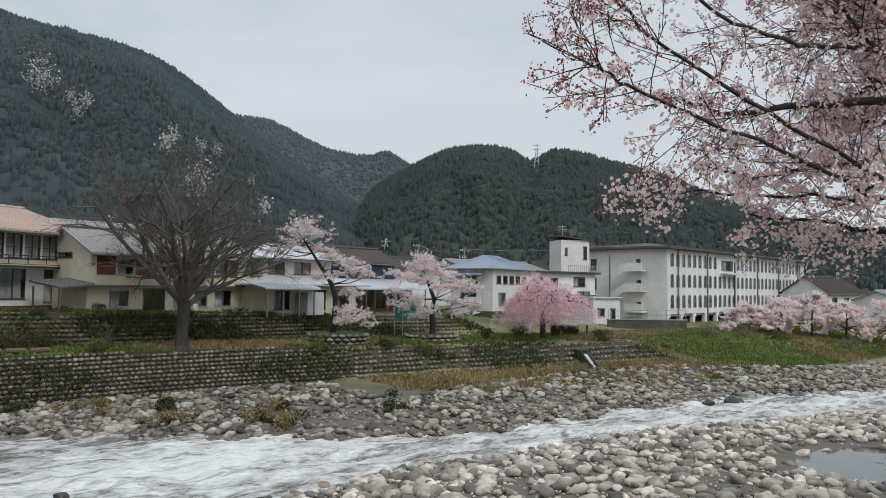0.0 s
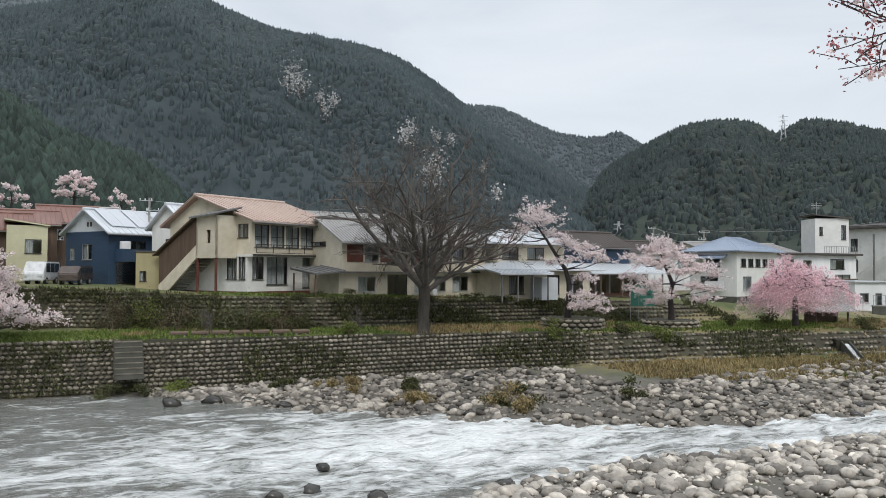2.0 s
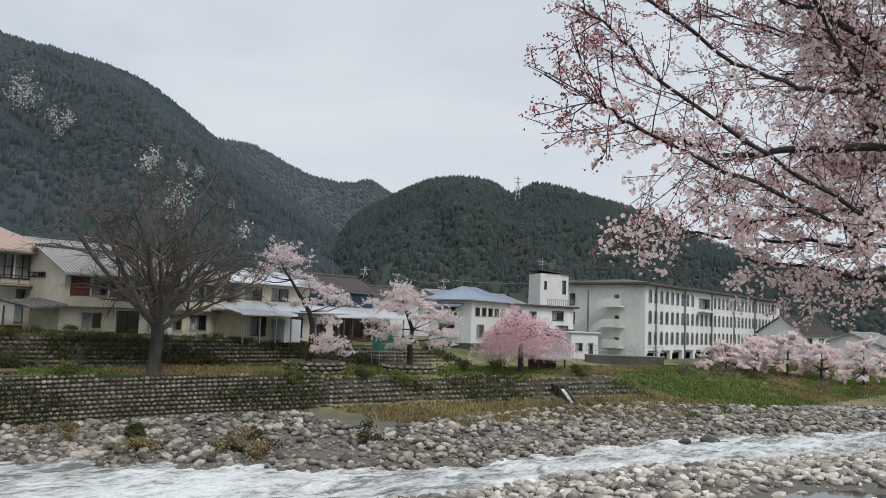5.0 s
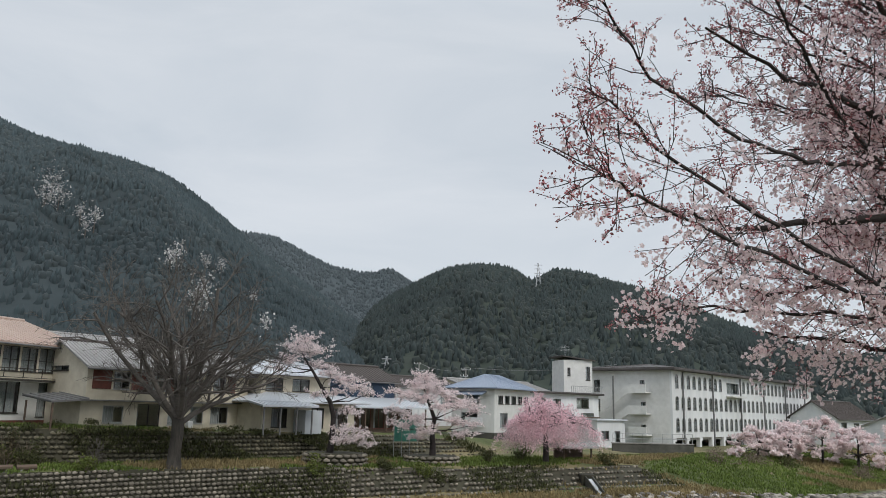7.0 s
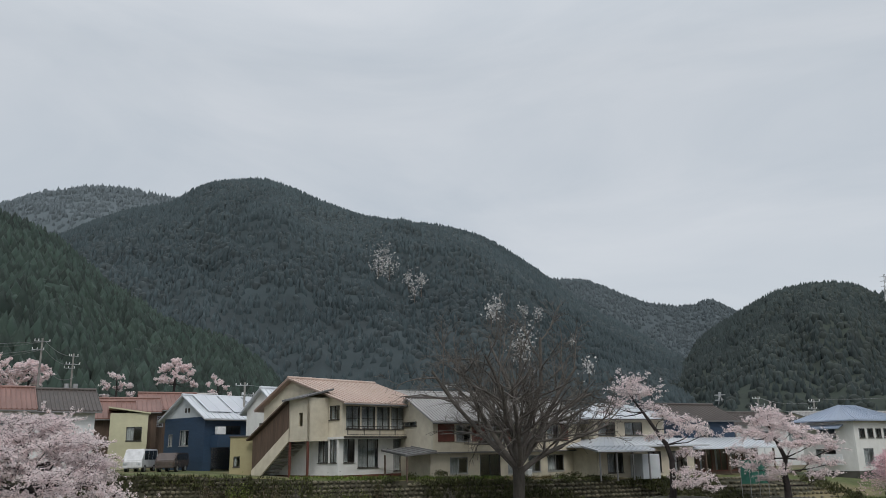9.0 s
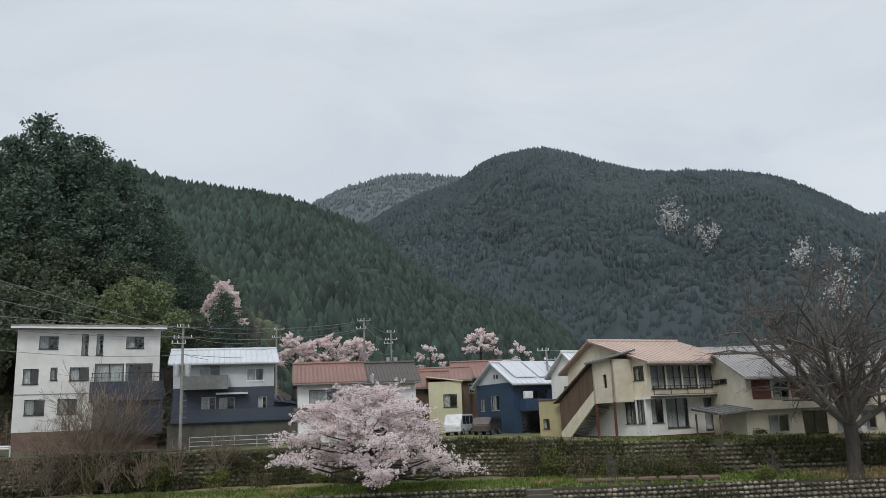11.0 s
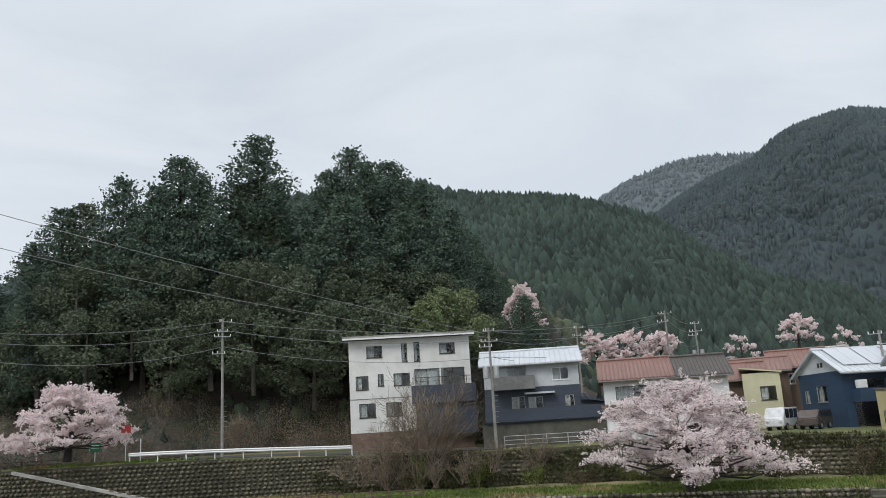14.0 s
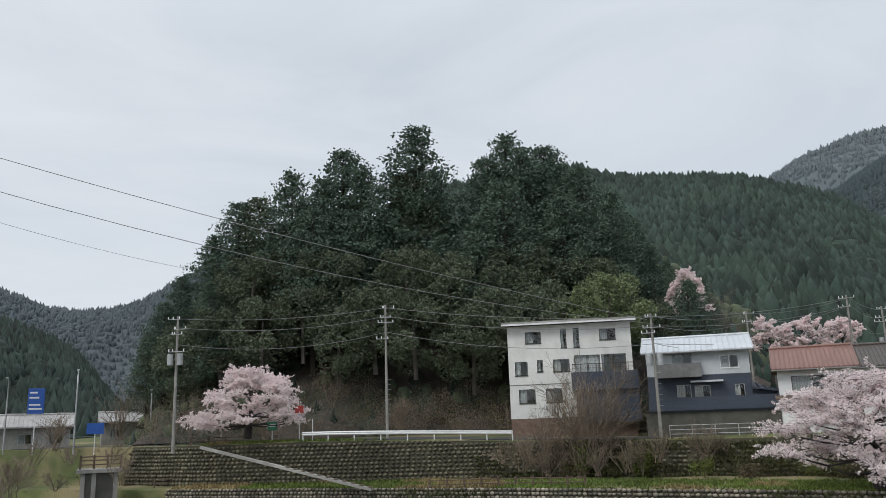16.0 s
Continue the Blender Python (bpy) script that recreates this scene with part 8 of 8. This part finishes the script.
# ---- shrubs, hedges, grass ----
def shrub(x, y, z, w, h, material, seed, label, per=700):
    rng = random.Random(seed)
    t = thing("shrub", label, "shrub", Matrix.Translation((x, y, z)), "shrubs on the terrace and banks")
    pts = []
    k = max(4, int(w * 3))
    for _ in range(k):
        c = Vector((rng.gauss(0, w * 0.24), rng.gauss(0, w * 0.24), abs(rng.gauss(0.4, 0.25)) * h))
        for _ in range(per // k):
            pts.append((c.x + rng.gauss(0, w * 0.12), c.y + rng.gauss(0, w * 0.12), max(0.02, c.z + rng.gauss(0, h * 0.16))))
    petals("foliage", pts, 0.075, material, t, seed)
    lines = [[(Vector((0, 0, -0.1)), 0.03), (Vector((rng.gauss(0, w * 0.2), rng.gauss(0, w * 0.2), h * 0.8)), 0.008)] for _ in range(6)]
    link_mesh("stem", *tubes(lines), M_TWIG, t)


rp = random.Random(77)
for i in range(46):
    u = rp.uniform(-36, 14)
    v = V_UPPER(u) - rp.uniform(0.2, 3.2)
    x, y = uv_xy(u, v)
    m, lab = ((M_SHRUB, "olive green shrub against the wall"), (M_SHRUB_Y, "fresh green shrub against the wall"), (M_SHRUB, "dull green bush on the bank"), (M_DRYLEAF, "brown withered bush on the bank"))[rp.randrange(4)]
    shrub(x, y, ground_z(u, v), rp.uniform(1.4, 3.2), rp.uniform(0.9, 2.4), m, 800 + i, lab)
for i in range(9):
    u = 13.5 + i * 2.1
    x, y = uv_xy(u, V_UPPER(u) + 0.4)
    shrub(x, y, Z_UPPER(u) - 0.35, 2.3, 0.6, M_SHRUB, 900 + i, "clipped dark green hedge bush above the wall", 900)
for i, (az, d, w, h, m) in enumerate(((-23.2, 55.8, 1.6, 1.1, M_SHRUB_Y), (-8.8, 59.4, 2.0, 1.5, M_SHRUB_Y), (-1.6, 62, 1.6, 1.4, M_SHRUB_Y), (0.3, 62.5, 1.8, 1.2, M_SHRUB), (3.2, 68, 1.6, 1.2, M_SHRUB), (5.4, 72, 2.4, 1.6, M_SHRUB),
                                      (-4.1, 61.5, 1.4, 0.8, M_SHRUB), (-37.0, 52.5, 1.4, 0.7, M_SHRUB), (-34.6, 52.3, 2.4, 0.8, M_SHRUB_Y), (-38.8, 52.5, 2.2, 0.7, M_SHRUB), (11.2, 73, 2.2, 1.0, M_SHRUB),
                                      (18.5, 84, 3.0, 1.5, M_TWIG), (20.5, 88, 3.4, 1.6, M_TWIG), (22.5, 90, 2.6, 1.2, M_SHRUB), (26.5, 92, 3.0, 1.4, M_TWIG), (28.8, 90, 4.0, 1.8, M_SHRUB))):
    x, y = P(az, d)
    shrub(x, y, max(gz(x, y), 0.1), w, h, m, 950 + i, "low green bush on the river bank" if m is not M_TWIG else "brown withered bush on the river bank")
for i in range(12):
    u = rp.uniform(8, 30)
    v = V_FAR(u) + rp.uniform(2.5, 9)
    if v > V_CREST(u) - 1.5:
        continue
    x, y = uv_xy(u, v)
    shrub(x, y, ground_z(u, v), rp.uniform(1.2, 2.2), rp.uniform(0.6, 1.1), M_SHRUB if i % 2 else M_DRY, 1000 + i, "grey-green willow scrub among the stones")


for i in range(64):
    az = -96 + 34 * (i + rp.random()) / 64
    d = rp.uniform(83, 91)
    x, y = P(az, d)
    m = (M_TWIG, M_SHRUB, M_TWIG, M_CEDAR)[i % 4]
    shrub(x, y, H_NEAR(az, (d - 86) / 42 if d > 86 else 0.0) - 0.3, rp.uniform(3.5, 6), rp.uniform(2.4, 5.0), m, 1100 + i, "tangled undergrowth at the foot of the wooded hill", 900)


for i in range(34):
    az, d = -110 + 12 * (i + rp.random()) / 34, rp.uniform(64, 82)
    x, y = P(az, d)
    m = (M_DRYLEAF, M_SHRUB, M_DRYLEAF, M_TWIG)[i % 4]
    shrub(x, y, gz(x, y) - 0.1, rp.uniform(2.4, 4.2), rp.uniform(1.0, 2.4), m, 1300 + i, "brown and green scrub on the bank beside the bridge head", 800)


def grass(name, spots, h, material, label, seed):
    """Blades in tufts, joined."""
    rng = np.random.default_rng(seed)
    c = np.asarray(spots, float)
    k = 5
    c = np.repeat(c, k, 0) + np.concatenate([rng.normal(0, 0.12, (len(c) * k, 2)), np.zeros((len(c) * k, 1))], 1)
    n = len(c)
    a = rng.uniform(0, 6.28, n)
    d = np.stack([np.cos(a), np.sin(a), np.zeros(n)], 1)
    e = np.stack([-np.sin(a), np.cos(a), np.zeros(n)], 1)
    s = (h * rng.uniform(0.5, 1.3, n))[:, None]
    wd = 0.035 + 0.03 * rng.random((n, 1))
    up = np.array([0, 0, 1.0])
    V = np.stack([c - e * wd, c + e * wd, c + d * s * 0.5 + up * s], 1).reshape(-1, 3)
    ob = link_mesh(name, V, np.arange(3 * n).reshape(n, 3), material)
    return tagged(ob, label, "grass", kind="stuff")


green, dry = [], []
for i in range(52000):
    u = rp.uniform(-62, 118)
    vc = V_CREST(u)
    v = vc + rp.uniform(-12, 7)
    if u < 33 and v < vc - 0.1 or u < 60 and vc - SLOPE_W(u) < v < vc - 0.1 and rp.random() < 0.85:
        continue
    z = ground_z(u, v)
    if z < 0.75:
        continue
    x, y = uv_xy(u, v)
    k = noise.noise((x * 0.09, y * 0.09, 2)) + 0.5 * noise.noise((x * 0.3, y * 0.3, 5))
    bias = 0.25 if v > vc - 2 else (-0.25 if u < 62 else 0.12)
    (green if k + bias > 0 else dry).append((x, y, z - 0.02))
grass("grass", green, 0.24, M_GRASS, "fresh green spring grass on the bank", 1)
grass("grass", dry, 0.30, M_DRY, "dry straw-coloured grass on the bank", 2)
# moss and weeds in the joints of the walls
weeds = []
for i in range(6500):
    u = rp.uniform(-60, 60)
    k = rp.random()
    vb = V_CREST(u) - SLOPE_W(u)
    if noise.noise((u * 0.12, k * 1.5, 9)) < 0.1:
        continue
    x, y = uv_xy(u, vb + (V_CREST(u) - vb) * k - 0.22)
    weeds.append((x, y, BAR_H(u) + (3.1 - BAR_H(u)) * k))
for i in range(8000):
    u = rp.uniform(-40, 52)
    k = rp.random()
    if noise.noise((u * 0.12, k * 1.5, 19)) < -0.05:
        continue
    uw = 0.8 if u < 34 else min(6, 0.8 + (u - 34) * 0.25)
    x, y = uv_xy(u, V_UPPER(u) - uw * (1 - k) - 0.25)
    weeds.append((x, y, 3.3 + (Z_UPPER(u) - 3.3) * k))
grass("weeds", weeds, 0.22, M_SHRUB, "moss and weeds in the joints of the walls", 3)
